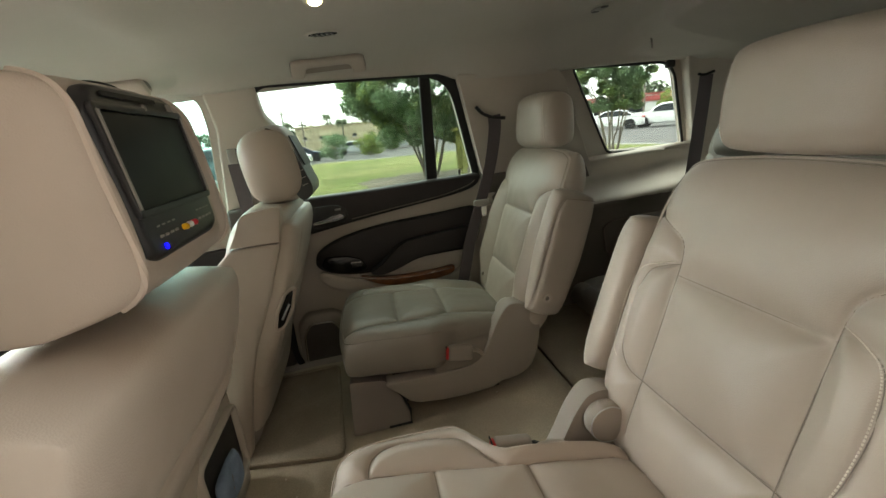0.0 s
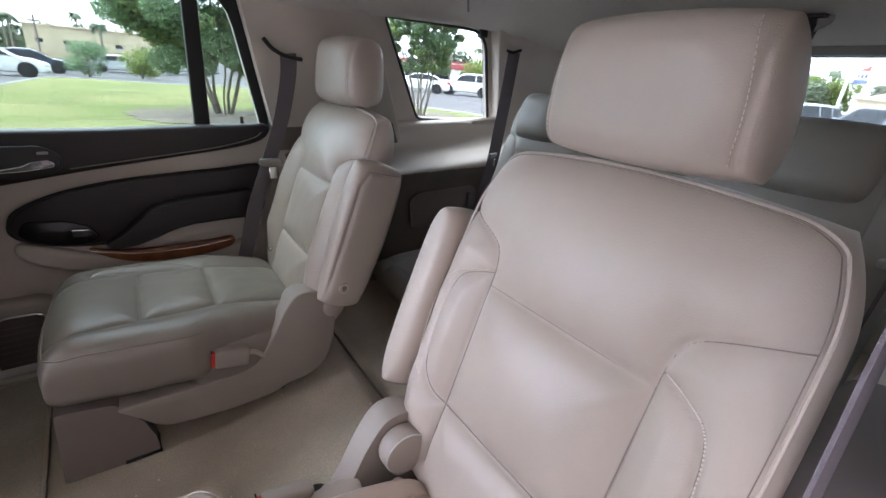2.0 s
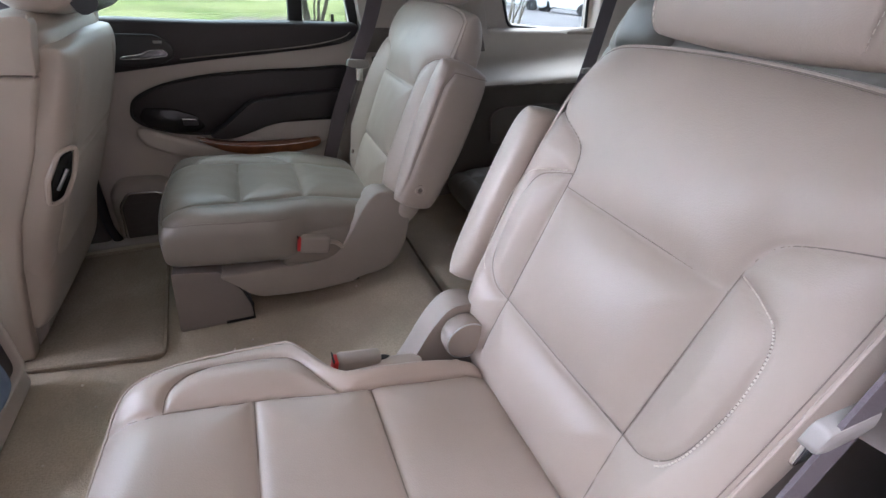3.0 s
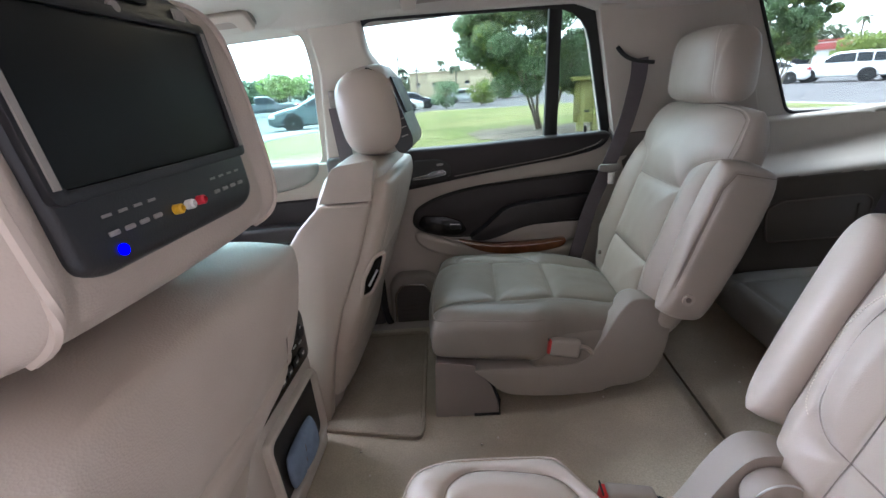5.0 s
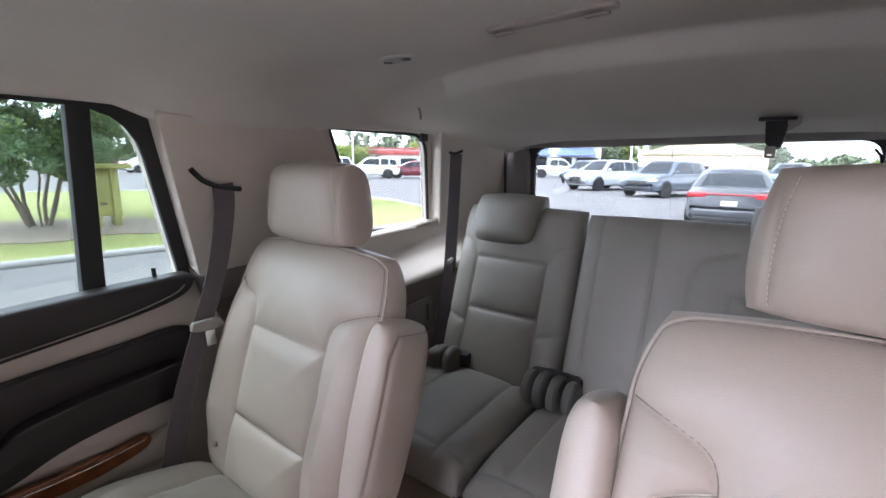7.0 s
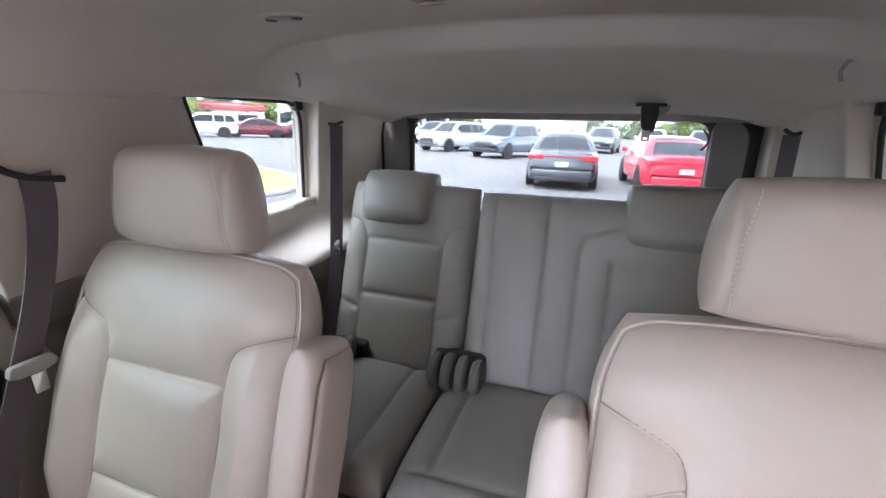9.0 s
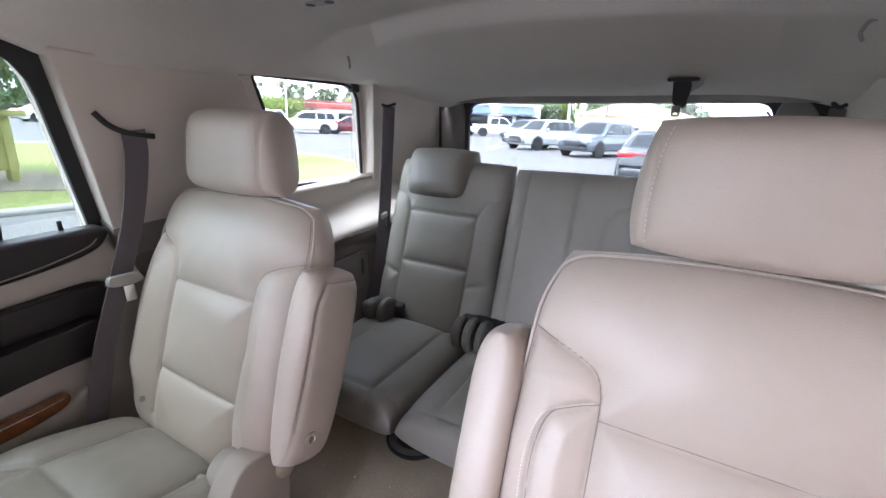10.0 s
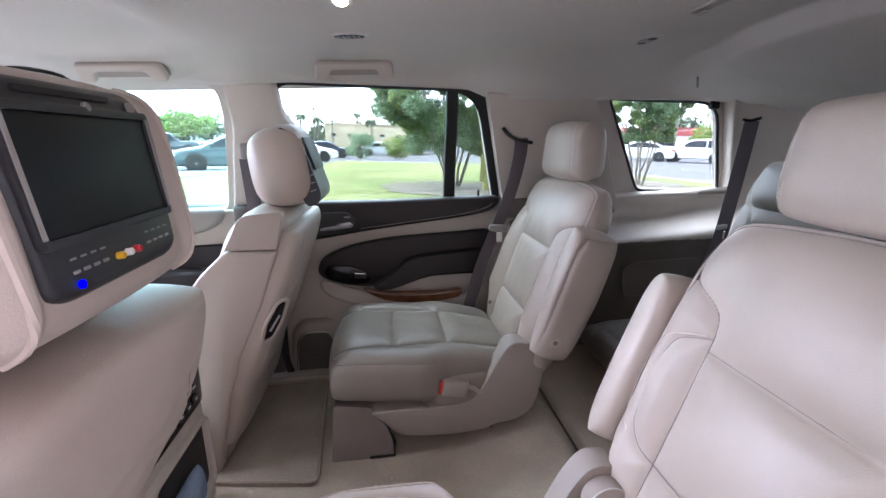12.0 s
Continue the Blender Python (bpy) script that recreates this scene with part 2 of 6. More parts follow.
def glass(name, color, gloss=0.04):
    m = bpy.data.materials.new(name)
    m.use_nodes = True
    n, l = m.node_tree.nodes, m.node_tree.links
    n.remove(n["Principled BSDF"])
    tr, gl, mx = (n.new("ShaderNode" + k) for k in ("BsdfTransparent", "BsdfGlossy", "MixShader"))
    tr.inputs["Color"].default_value = (*color, 1)
    gl.inputs["Roughness"].default_value = 0.02
    gl.inputs["Color"].default_value = (0.9, 0.9, 0.9, 1)
    mx.inputs["Fac"].default_value = gloss
    l.new(tr.outputs["BSDF"], mx.inputs[1])
    l.new(gl.outputs["BSDF"], mx.inputs[2])
    l.new(mx.outputs["Shader"], n["Material Output"].inputs["Surface"])
    return m


def leafy(name, color, through):
    """Thin leaves: light from behind shines through them."""
    m = material(name, color, 0.5, vary=0.30, scale=1.6, grain=0.4, grain_scale=9, stain=0.4, stain_scale=2.5)
    n, l = m.node_tree.nodes, m.node_tree.links
    tr, mx = n.new("ShaderNodeBsdfTranslucent"), n.new("ShaderNodeMixShader")
    tr.inputs["Color"].default_value = (*[v * 1.5 for v in color], 1)
    mx.inputs["Fac"].default_value = through
    l.new(n["Principled BSDF"].outputs["BSDF"], mx.inputs[1])
    l.new(tr.outputs["BSDF"], mx.inputs[2])
    l.new(mx.outputs["Shader"], n["Material Output"].inputs["Surface"])
    return m


def glow(name, color, strength):
    m = bpy.data.materials.new(name)
    m.use_nodes = True
    b = m.node_tree.nodes["Principled BSDF"]
    b.inputs["Base Color"].default_value = (*color, 1)
    b.inputs["Emission Color"].default_value = (*color, 1)
    b.inputs["Emission Strength"].default_value = strength
    return m


LEATHER = material("beige_leather", (0.470, 0.401, 0.338), 0.37, vary=0.04, scale=5, bump=0.12, bump_scale=650, stain=0.10, stain_scale=7, kind="leather", spec=0.45)
# Stained, darker copy of the beige leather; cushion shade is put into its colour.
LEATHER_SHADED = material("shaded_beige_leather", (0.262, 0.228, 0.193), 0.38, vary=0.05, scale=5, bump=0.12, bump_scale=650, stain=0.30, stain_scale=6, tint=(0.17, 0.147, 0.126), kind="leather", spec=0.45)
# The bench's greyer tone is shade put into a second, darker leather.
LEATHER3 = material("shade_toned_leather", (0.27, 0.25, 0.217), 0.45, vary=0.04, scale=5, bump=0.14, bump_scale=600, stain=0.10, stain_scale=6, kind="leather", spec=0.45)
THREAD = material("pale_thread", (0.74, 0.67, 0.58), 0.7, vary=0.1, scale=300)
PIPING = material("beige_piping", (0.56, 0.48, 0.41), 0.45, vary=0.05)
SEAM = material("dark_seam_cord", (0.25, 0.21, 0.18), 0.7)
SHELL = material("beige_seat_plastic", (0.34, 0.295, 0.255), 0.55, vary=0.04, bump=0.15, bump_scale=900)
TRIM = material("pale_grained_trim", (0.55, 0.49, 0.43), 0.6, vary=0.03, bump=0.2, bump_scale=800, stain=0.06)
HEADLINER = material("woven_headliner", (0.60, 0.57, 0.52), 0.95, vary=0.04, scale=3, grain=0.25, grain_scale=700, bump=0.35, bump_scale=900, spec=0.1)
CARPET = material("tan_carpet", (0.60, 0.51, 0.39), 0.98, vary=0.10, scale=9, grain=0.55, grain_scale=260, bump=1.0, bump_scale=420, spec=0.05, stain=0.6, stain_scale=4.0, tint=(0.36, 0.30, 0.23))
MAT_C = material("floor_mat_pile", (0.40, 0.33, 0.255), 0.98, vary=0.10, scale=9, grain=0.6, grain_scale=240, bump=1.0, bump_scale=380, spec=0.05, stain=0.3, stain_scale=4)
BLACK = material("black_soft_plastic", (0.022, 0.020, 0.020), 0.5, vary=0.1, bump=0.2, bump_scale=700)
COCOA = material("dark_brown_soft_trim", (0.022, 0.0175, 0.0180), 0.42, vary=0.08, bump=0.12, bump_scale=700, spec=0.35)
GLOSSB = material("gloss_black_plastic", (0.008, 0.008, 0.009), 0.16, vary=0.1, spec=0.35, rough_vary=0.04)
RUBBER = material("black_rubber", (0.018, 0.018, 0.018), 0.75, vary=0.1)
CHROME = material("chrome", (0.85, 0.85, 0.85), 0.12, metal=1.0, vary=0.03)
# Chrome copy whose dark reflection is put into the colour.
DIM_CHROME = material("dim_chrome", (0.16, 0.16, 0.165), 0.22, metal=1.0, vary=0.03)
STEEL = material("brushed_steel", (0.6, 0.6, 0.6), 0.3, metal=1.0)
TAUPE = material("taupe_trim_plastic", (0.175, 0.148, 0.130), 0.6, vary=0.05, bump=0.2, bump_scale=800)
GREYP = material("grey_plastic", (0.30, 0.28, 0.26), 0.5)
BELT = material("mauve_grey_webbing", (0.125, 0.105, 0.115), 0.8, vary=0.06, grain=0.5, grain_scale=500, bump=0.6, bump_scale=900)
RED = material("red_button", (0.6, 0.03, 0.03), 0.4)
SCREEN = material("dark_screen_glass", (0.008, 0.010, 0.011), 0.42, vary=0.1, spec=0.3)
WOOD = material("glossy_burl_wood", (0.30, 0.11, 0.035), 0.32, vary=0.25, scale=30, grain=0.6, grain_scale=55, coat=0.6, stain=0.5, stain_scale=40, tint=(0.10, 0.03, 0.01))
TINT = glass("privacy_glass", (0.47, 0.51, 0.485))
PALEG = glass("light_privacy_glass", (0.54, 0.565, 0.55))
CLEAR = glass("green_tinted_glass", (0.56, 0.70, 0.67))
LAMP_ON = glow("lit_lamp_lens", (1.0, 0.84, 0.48), 2.6)
LENS = material("frosted_lens", (0.75, 0.74, 0.70), 0.3)
GRASS = material("lawn", (0.20, 0.235, 0.075), 0.95, vary=0.25, scale=0.9, grain=0.5, grain_scale=30, bump=0.8, bump_scale=60, stain=0.6, stain_scale=0.45, tint=(0.40, 0.36, 0.17), spec=0.1)
ASPHALT = material("pale_worn_asphalt", (0.165, 0.158, 0.155), 0.92, vary=0.10, scale=0.5, grain=0.35, grain_scale=60, bump=0.5, bump_scale=90, stain=0.3, stain_scale=0.3, spec=0.2)

# ---- the vehicle's shell ----
YZ = 0.36            # inward lean of the side glass per metre of height


def side_frame(sgn, inset=0.0):
    """The frame of the leaning side wall above the belt line: (x, z) in the plane of the glass, third axis into the cabin."""
    n = Vector((0, -sgn, -YZ)).normalized()
    m = Matrix(((1, 0, n.x, 0), (0, -sgn * YZ, n.y, sgn * (0.85 + YZ * 0.61)), (0, 1, n.z, 0), (0, 0, 0, 1)))
    return m @ Matrix.Translation((0, 0, inset))


def ceiling_height(x, y):
    xs = 0.43 + 0.58 * y * y
    front = 1.089 - 0.06 * (abs(y) / 0.68) ** 7
    rear = 0.90 + 0.15 * math.exp(-(x - xs) / 0.36) - 0.03 * (abs(y) / 0.62) ** 5
    k = min(max((x - xs) / 0.03 + 0.5, 0), 1)
    k = k * k * (3 - 2 * k)
    r = math.hypot(max(abs(y) - 0.30, 0), max(x + 1.10, 0)) / 0.2
    well = 0.028 * (1 - min(max((r - 0.4) / 0.6, 0), 1) ** 2) if x < -0.7 else 0
    return front * (1 - k) + min(rear, front) * k + well


def build_ceiling():
    xs = np.concatenate([np.linspace(-1.75, 0.35, 60), np.linspace(0.37, 0.75, 60), np.linspace(0.77, 1.40, 24)])
    ys = np.linspace(-0.70, 0.70, 81)
    verts = [(x, y, ceiling_height(x, y)) for x in xs for y in ys]
    n, k = len(xs), len(ys)
    faces = [(i * k + j, i * k + j + 1, (i + 1) * k + j + 1, (i + 1) * k + j) for i in range(n - 1) for j in range(k - 1)]
    tagged(raw("ceiling", verts, faces, HEADLINER), "greyish beige woven headliner with a stepped rear section", "ceiling", "", "structure")
    box("roof", (-1.8, -0.76, 1.135), (1.5, 0.76, 1.16), TRIM)
    tagged(bpy.data.objects["roof"], "outer roof skin above the headliner", "roof", "", "structure")


def floor_height(x):
    k = min(max((x + 0.42) / 0.42, 0), 1)
    return -0.012 + 0.05 * k * k * (3 - 2 * k)


def carpet(name, x0, x1, y0, y1, label):
    xs, ys = np.linspace(x0, x1, 50), np.linspace(y0, y1, 50)
    verts = [(x, y, floor_height(x) + 0.004 * noise.noise((x * 6, y * 6, 1)) - (0.006 if i in (0, 49) else 0)) for i, x in enumerate(xs) for y in ys]
    verts += [(x, y, z - 0.03) for x, y, z in verts]
    N = 2500
    faces = [(i * 50 + j, i * 50 + j + 1, (i + 1) * 50 + j + 1, (i + 1) * 50 + j) for i in range(49) for j in range(49)]
    faces += [(N + a, N + b, N + c, N + d) for d, c, b, a in faces]
    for a in range(49):
        for p, q in ((a * 50, a * 50 + 50), (a * 50 + 49, a * 50 + 99), (a, a + 1), (2450 + a, 2451 + a)):
            faces.append((p, q, q + N, p + N))
    tagged(raw(name, verts, faces, CARPET), label, "carpet", "", "structure")


def build_floor():
    carpet("floor_front", -1.75, 0.012, -0.72, 0.72, "worn tan cut-pile carpet with faint pale stains")
    carpet("floor_rear", 0.019, 1.40, -0.72, 0.72, "tan carpet behind the seam in the floor")
    box("floor_pan", (-1.8, -0.80, -0.12), (1.5, 0.80, -0.045), BLACK)
    tagged(bpy.data.objects["floor_pan"], "black painted steel floor pan under the carpet", "floor", "", "structure")


REAR_DOOR_WIN = [(-0.80, 0.60), (-0.80, 0.98), (-0.765, 1.034), (-0.132, 1.003), (-0.040, 0.60)]
FRONT_WIN = [(-1.62, 0.60), (-1.40, 1.035), (-0.955, 1.035), (-0.955, 0.93), (-1.015, 0.62)]
QUARTER_WIN = [(0.548, 0.628), (0.352, 0.972), (0.775, 0.952), (0.915, 0.605)]


def side_wall(sgn):
    """The wall above the belt line with its window openings; on the driver's side the rear door stands open."""
    name = "wall_passenger_side" if sgn > 0 else "wall_driver_side"
    m = side_frame(sgn)
    if sgn > 0:
        outer = [(-1.8, 0.585), (-1.5, 1.075), (1.28, 1.075), (1.42, 0.585)]
    else:
        outer = [(-1.8, 0.585), (-1.5, 1.075), (1.28, 1.075), (1.42, 0.585), (0.01, 0.585), (-0.11, 1.03), (-0.77, 1.04), (-0.87, 0.97), (-0.90, 0.585)]
    holes = [rounded(QUARTER_WIN, [0.03, 0.015, 0.075, 0.03]), rounded(FRONT_WIN, [0.02, 0.05, 0.09, 0.05, 0.04])]
    if sgn > 0:
        holes.append(rounded(REAR_DOOR_WIN, [0.02, 0.05, 0.05, 0.10, 0.03]))
    w = slab(name, m @ Matrix.Translation((0, 0, -0.02)), outer, 0.035, TRIM, None, "", 0.003, 2, holes)
    tagged(w, "pale beige side wall trim with window openings", "wall", "", "structure")


def pane(name, sgn, outline, mat, parent):
    m = side_frame(sgn, -0.012)
    ob = slab(name, m, outline, 0.004, mat, parent, "", 0.0)
    return ob


def seal(name, sgn, outline, r, parent, inset=0.012, mat=None):
    m = side_frame(sgn, inset)
    return tube(name, [m @ Vector((a, b, 0)) for a, b in outline], r, mat or RUBBER, parent, "", 8, True, 1.0)


def build_windows():
    for sgn in (1, -1):
        w = tagged(thing("window_1" if sgn > 0 else "window_4", (0.65, sgn * 0.8, 0.6), "fixed privacy glass quarter window in a black rubber seal", "window"), kind="structure")
        o = rounded(QUARTER_WIN, [0.03, 0.015, 0.075, 0.03])
        pane("pane", sgn, o, PALEG, w)
        seal("window_seal", sgn, o, 0.006, w)
        f = tagged(thing("window_2" if sgn > 0 else "window_5", (-1.2, sgn * 0.8, 0.6), "clear green-tinted front door window", "window"), kind="structure")
        o = rounded(FRONT_WIN, [0.02, 0.05, 0.09, 0.05, 0.04])
        pane("pane", sgn, o, CLEAR, f)
        seal("window_seal", sgn, o, 0.004, f, 0.012, TRIM)


build_ceiling()
build_floor()
side_wall(1)
side_wall(-1)
build_windows()

def pillar(name, sgn, outline, depth, label, category="pillar trim"):
    ob = slab(name, side_frame(sgn, 0.012), rounded(outline, 0.02, 4), depth, TRIM, None, "", 0.022, 5)
    return tagged(ob, label, category, "", "structure")


for sgn in (1, -1):
    nm = "passenger" if sgn > 0 else "driver"
    # rear pillar behind the rear door, proud of the glass
    pillar("pillar_c_" + nm, sgn, [(-0.005, 0.575), (-0.105, 1.005), (-0.10, 1.012), (0.262, 0.992), (0.290, 0.966), (0.337, 0.854), (0.445, 0.61), (0.455, 0.575)], 0.065,
           "broad pale pillar trim between rear door and quarter window")
    pillar("pillar_d_" + nm, sgn, [(0.925, 0.575), (0.925, 0.62), (0.800, 0.955), (0.79, 0.985), (1.25, 0.985), (1.36, 0.575)], 0.055,
           "pale rear pillar trim beside the rear window")
    pillar("pillar_b_" + nm, sgn, [(-0.998, 0.60), (-0.925, 0.93), (-0.93, 1.052), (-0.772, 1.05), (-0.768, 0.955), (-0.728, 0.895), (-0.75, 0.82), (-0.905, 0.73), (-0.955, 0.60)], 0.045,
           "pale door pillar trim behind the front seat")
    # headliner edge: a soft cove from the window heads up to the ceiling, fuller over the pillars
    low = np.array([(-1.6, 1.050), (-0.76, 1.043), (-0.16, 1.013), (-0.10, 0.990), (0.33, 0.974), (0.80, 0.962), (1.40, 0.955)])
    xs = np.linspace(-1.6, 1.39, 130)
    verts = []
    for x in xs:
        z0 = float(np.interp(x, low[:, 0], low[:, 1]))
        full = max(1 / (1 + math.exp(-(0.20 - abs(x - 0.09)) / 0.03)), 1 / (1 + math.exp(-(0.10 - abs(x + 0.88)) / 0.03)), 1 / (1 + math.exp(-(x - 0.80) / 0.03)))
        d = 0.036 + 0.046 * full
        a0, a1, a2 = (side_frame(sgn, i) @ Vector((x, z0 + e, 0)) for i, e in ((0.010, 0.0), (d - 0.008, 0.0), (d, 0.009)))
        zt = ceiling_height(x, 0.44)
        line = [a0, a1]
        c, b = Vector((x, a2.y - sgn * 0.012, max(zt - 0.010, a2.z + 0.004))), Vector((x, sgn * 0.44, zt + 0.002))
        line += [a2 * (1 - t) ** 2 + c * 2 * t * (1 - t) + b * t * t for t in np.linspace(0, 1, 16)]
        verts += [tuple(v) for v in line]
    k = 18
    faces = [(i * k + j, i * k + j + 1, (i + 1) * k + j + 1, (i + 1) * k + j) for i in range(len(xs) - 1) for j in range(k - 1)]
    tagged(raw("trim_roof_rail_" + nm, verts, faces, HEADLINER, None, "", True, 55), "fabric-covered headliner edge curving down to the windows", "trim", "", "structure")

    # lower side behind the rear door: window ledge, bowl, shelf and wall, swept along the car
    prof = [(0.842, 0.622), (0.808, 0.614), (0.802, 0.602), (0.822, 0.578), (0.832, 0.548), (0.826, 0.518), (0.795, 0.492), (0.745, 0.477), (0.685, 0.468), (0.664, 0.456), (0.662, 0.436), (0.676, 0.41), (0.692, 0.36), (0.700, 0.20), (0.70, -0.02)]
    xs = np.linspace(0.02, 1.40, 70)
    verts, faces = [], []
    fine = curved(prof, 5)
    for x in xs:
        swell = 0.045 * math.exp(-((x - 0.98) / 0.22) ** 2) + 0.03 * math.exp(-((x - 0.15) / 0.18) ** 2)
        for y, z in fine:
            up = 0.03 * math.exp(-((x - 0.95) / 0.25) ** 2) if 0.43 < z < 0.60 else 0
            verts.append((x, sgn * (y - swell * min(max((0.62 - z) / 0.06, 0), 1) * (1 if z > 0.44 else 0.8)), z + up))
    k = len(fine)
    faces = [(i * k + j, i * k + j + 1, (i + 1) * k + j + 1, (i + 1) * k + j) for i in range(len(xs) - 1) for j in range(k - 1)]
    q = raw("wall_quarter_" + nm, verts, faces, TRIM, None, "", True)
    q.data.materials.append(TAUPE)
    for f, face in zip(q.data.polygons, faces):
        if np.mean([verts[i][2] for i in face]) < 0.452 or np.mean([verts[i][0] for i in face]) < 0.34:
            f.material_index = 1
    o = slab("pillar_c_base_" + nm, side_frame(sgn, 0.012), rounded([(-0.008, 0.572), (-0.026, 0.648), (0.405, 0.648), (0.44, 0.572)], 0.004, 2), 0.070, TAUPE, None, "", 0.006, 3)
    tagged(o, "dark taupe lower pillar trim behind the rear door", "pillar trim", "", "structure")
    tagged(q, "pale moulded quarter panel with a bowl-shaped window ledge", "wall", "", "structure")
    # shallow pocket door in the quarter panel
    pk = thing("pocket_door", (0.58, sgn * 0.69, 0.25), "taupe plastic stowage cover set into the quarter panel", "stowage cover", "quarter panel covers")
    mp = Matrix(((1, 0, 0, 0), (0, 0, -sgn, sgn * 0.688), (0, 1, 0, 0), (0, 0, 0, 1)))
    outl = [(0.44, 0.235), (0.43, 0.345), (0.47, 0.368), (0.72, 0.372), (0.745, 0.35), (0.735, 0.235)]
    slab("cover", mp, rounded(outl, 0.02, 4), 0.012, TAUPE, pk, "", 0.004)
    tube("gap", [mp @ Vector((a, b, 0.012)) for a, b in rounded(outl, 0.02, 4)], 0.003, SEAM, pk, "", 6, True)
    slab("grip", mp, rounded([(0.70, 0.285), (0.70, 0.345), (0.718, 0.345), (0.718, 0.285)], 0.006), 0.018, TAUPE, pk, "", 0.003)

    o = box("trim_door_edge_" + nm, (-0.22 if sgn > 0 else 0.0, 0.812 if sgn > 0 else -0.84, -0.03), (0.12, 0.84 if sgn > 0 else -0.812, 0.60), TRIM, None, "", 0.01)
    tagged(o, "pale body-side trim behind the rear door opening", "trim", "", "structure")
    if sgn > 0:
        spans = [(-1.8, 1.42)]
    else:
        spans = [(-1.8, -0.92), (0.02, 1.42)]
    for k, (a, b) in enumerate(spans):
        o = box("wall_lower_" + nm + ("_rear" if k else ""), (a, 0.86 if sgn > 0 else -0.93, -0.25), (b, 0.93 if sgn > 0 else -0.86, 0.60), GLOSSB)
        tagged(o, "dark painted steel body side below the belt line", "wall", "", "structure")
    o = box("trim_sill_" + nm, (-1.75, sgn * 0.715 if sgn > 0 else -0.80, -0.05), (0.02, 0.80 if sgn > 0 else -0.715, -0.005), SHELL, None, "", 0.012)
    tagged(o, "beige plastic door sill plate", "trim", "", "structure")
o = box("wall_front", (-1.86, -0.85, -0.12), (-1.78, 0.85, 0.62), BLACK)
tagged(o, "dark dashboard wall under the windscreen", "wall", "", "structure")


# ---- tailgate and rear window ----
GREYC = material("warm_grey_cover", (0.20, 0.188, 0.175), 0.55, vary=0.05, bump=0.15, bump_scale=800)


def build_tailgate():
    g = tagged(thing("window_3", (1.42, 0.04, 0.60), "wide rear window in a dark frame, lower edge hidden by the bench", "window"), kind="structure")
    m = Matrix(((0, 0, -1, 1.42), (-1, 0, 0, 0.04), (0, 1, 0, 0), (0, 0, 0, 1)))
    outer = [(-0.74, 0.30), (-0.74, 0.98), (0.74, 0.98), (0.74, 0.30)]
    hole = rounded([(-0.575, 0.50), (-0.565, 0.885), (0.565, 0.885), (0.575, 0.50)], [0.04, 0.055, 0.055, 0.04])
    slab("window_frame", m, outer, 0.02, BLACK, g, "matt black tailgate frame", 0.004, 2, [hole])
    cheek = rounded([(-0.698, 0.45), (-0.695, 0.850), (-0.655, 0.896), (-0.595, 0.898), (-0.578, 0.86), (-0.582, 0.45)], [0.01, 0.03, 0.03, 0.015, 0.015, 0.01])
    for k in (1, -1):
        slab("side_cover", m, [(k * a - 0.008, b) for a, b in cheek], 0.040, GREYC, g, "grey plastic tailgate cover", 0.012, 3)
    top = rounded([(-0.68, 0.888), (-0.66, 0.925), (0.66, 0.925), (0.68, 0.888)], 0.01)
    slab("top_cover", m, top, 0.09, GREYP, g, "grey plastic tailgate header", 0.01, 3)
    p = slab("pane", m @ Matrix.Translation((0, 0, -0.004)), [(a * 1.01, b) for a, b in hole], 0.004, PALEG, g, "", 0.0)
    for k in (1, -1):
        tube("heater_lead", [m @ Vector((k * (0.545 + 0.02 * math.sin(t * 3.1)), 0.86 - 0.07 * t, 0.025)) for t in np.linspace(0, 1, 14)], 0.004, RUBBER, g)
    o = box("tailgate", (1.40, -0.80, -0.12), (1.46, 0.85, 0.42), TRIM)
    tagged(o, "lower tailgate closing the cargo floor", "tailgate", "", "structure")
    for k, (a, b) in enumerate(((0.765, 0.90), (-0.85, -0.685))):
        o = box("trim_tail_pillar" + ("_driver" if k else ""), (1.30, a, -0.05), (1.44, b, 1.0), TRIM, None, "", 0.02)
        tagged(o, "pale pillar trim at the tailgate opening", "trim", "", "structure")
    o = box("roof_header", (1.395, -0.80, 0.91), (1.46, 0.85, 1.13), TRIM, None, "", 0.01)
    tagged(o, "body-colour roof header over the tailgate", "roof", "", "structure")


build_tailgate()

# ---- second row ----
FOOT = material("mauve_grey_plastic", (0.25, 0.21, 0.19), 0.55, vary=0.05, bump=0.2, bump_scale=800)
LEAN = Vector((0.355, 0, 0.935))


def seat_back_frame(sgn, x, z, q):
    """s outboard to the right of the sitter's front view, h up the backrest, third axis to the front."""
    s, h = Vector((0, -1, 0)), LEAN
    return frame_of((x, sgn * q, z), s, h)


SEAM_A = curved([(0.130, 0.303), (0.132, 0.335), (0.143, 0.360), (0.172, 0.376), (0.24, 0.400)])
SEAM_B = curved([(0.131, 0.322), (0.160, 0.311), (0.186, 0.294), (0.197, 0.25), (0.197, 0.197), (0.188, 0.142), (0.162, 0.112), (0.130, 0.106)])
BACK_SEAMS = mirrored([SEAM_A, SEAM_B, [(0.130, 0.303), (0.130, 0.106), (0.135, 0.0)]]) + [[(-0.130, 0.303), (0.130, 0.303)], [(-0.130, 0.106), (0.130, 0.106)]]


def back_base(s, h):
    a = np.abs(s)
    side = 0.024 * np.clip((a - 0.120) / 0.07, 0, 1) ** 1.5
    return side * np.clip(h / 0.10, 0.3, 1) * np.clip((0.45 - h) / 0.2, 0.0, 1) - 0.10 * (s ** 2)


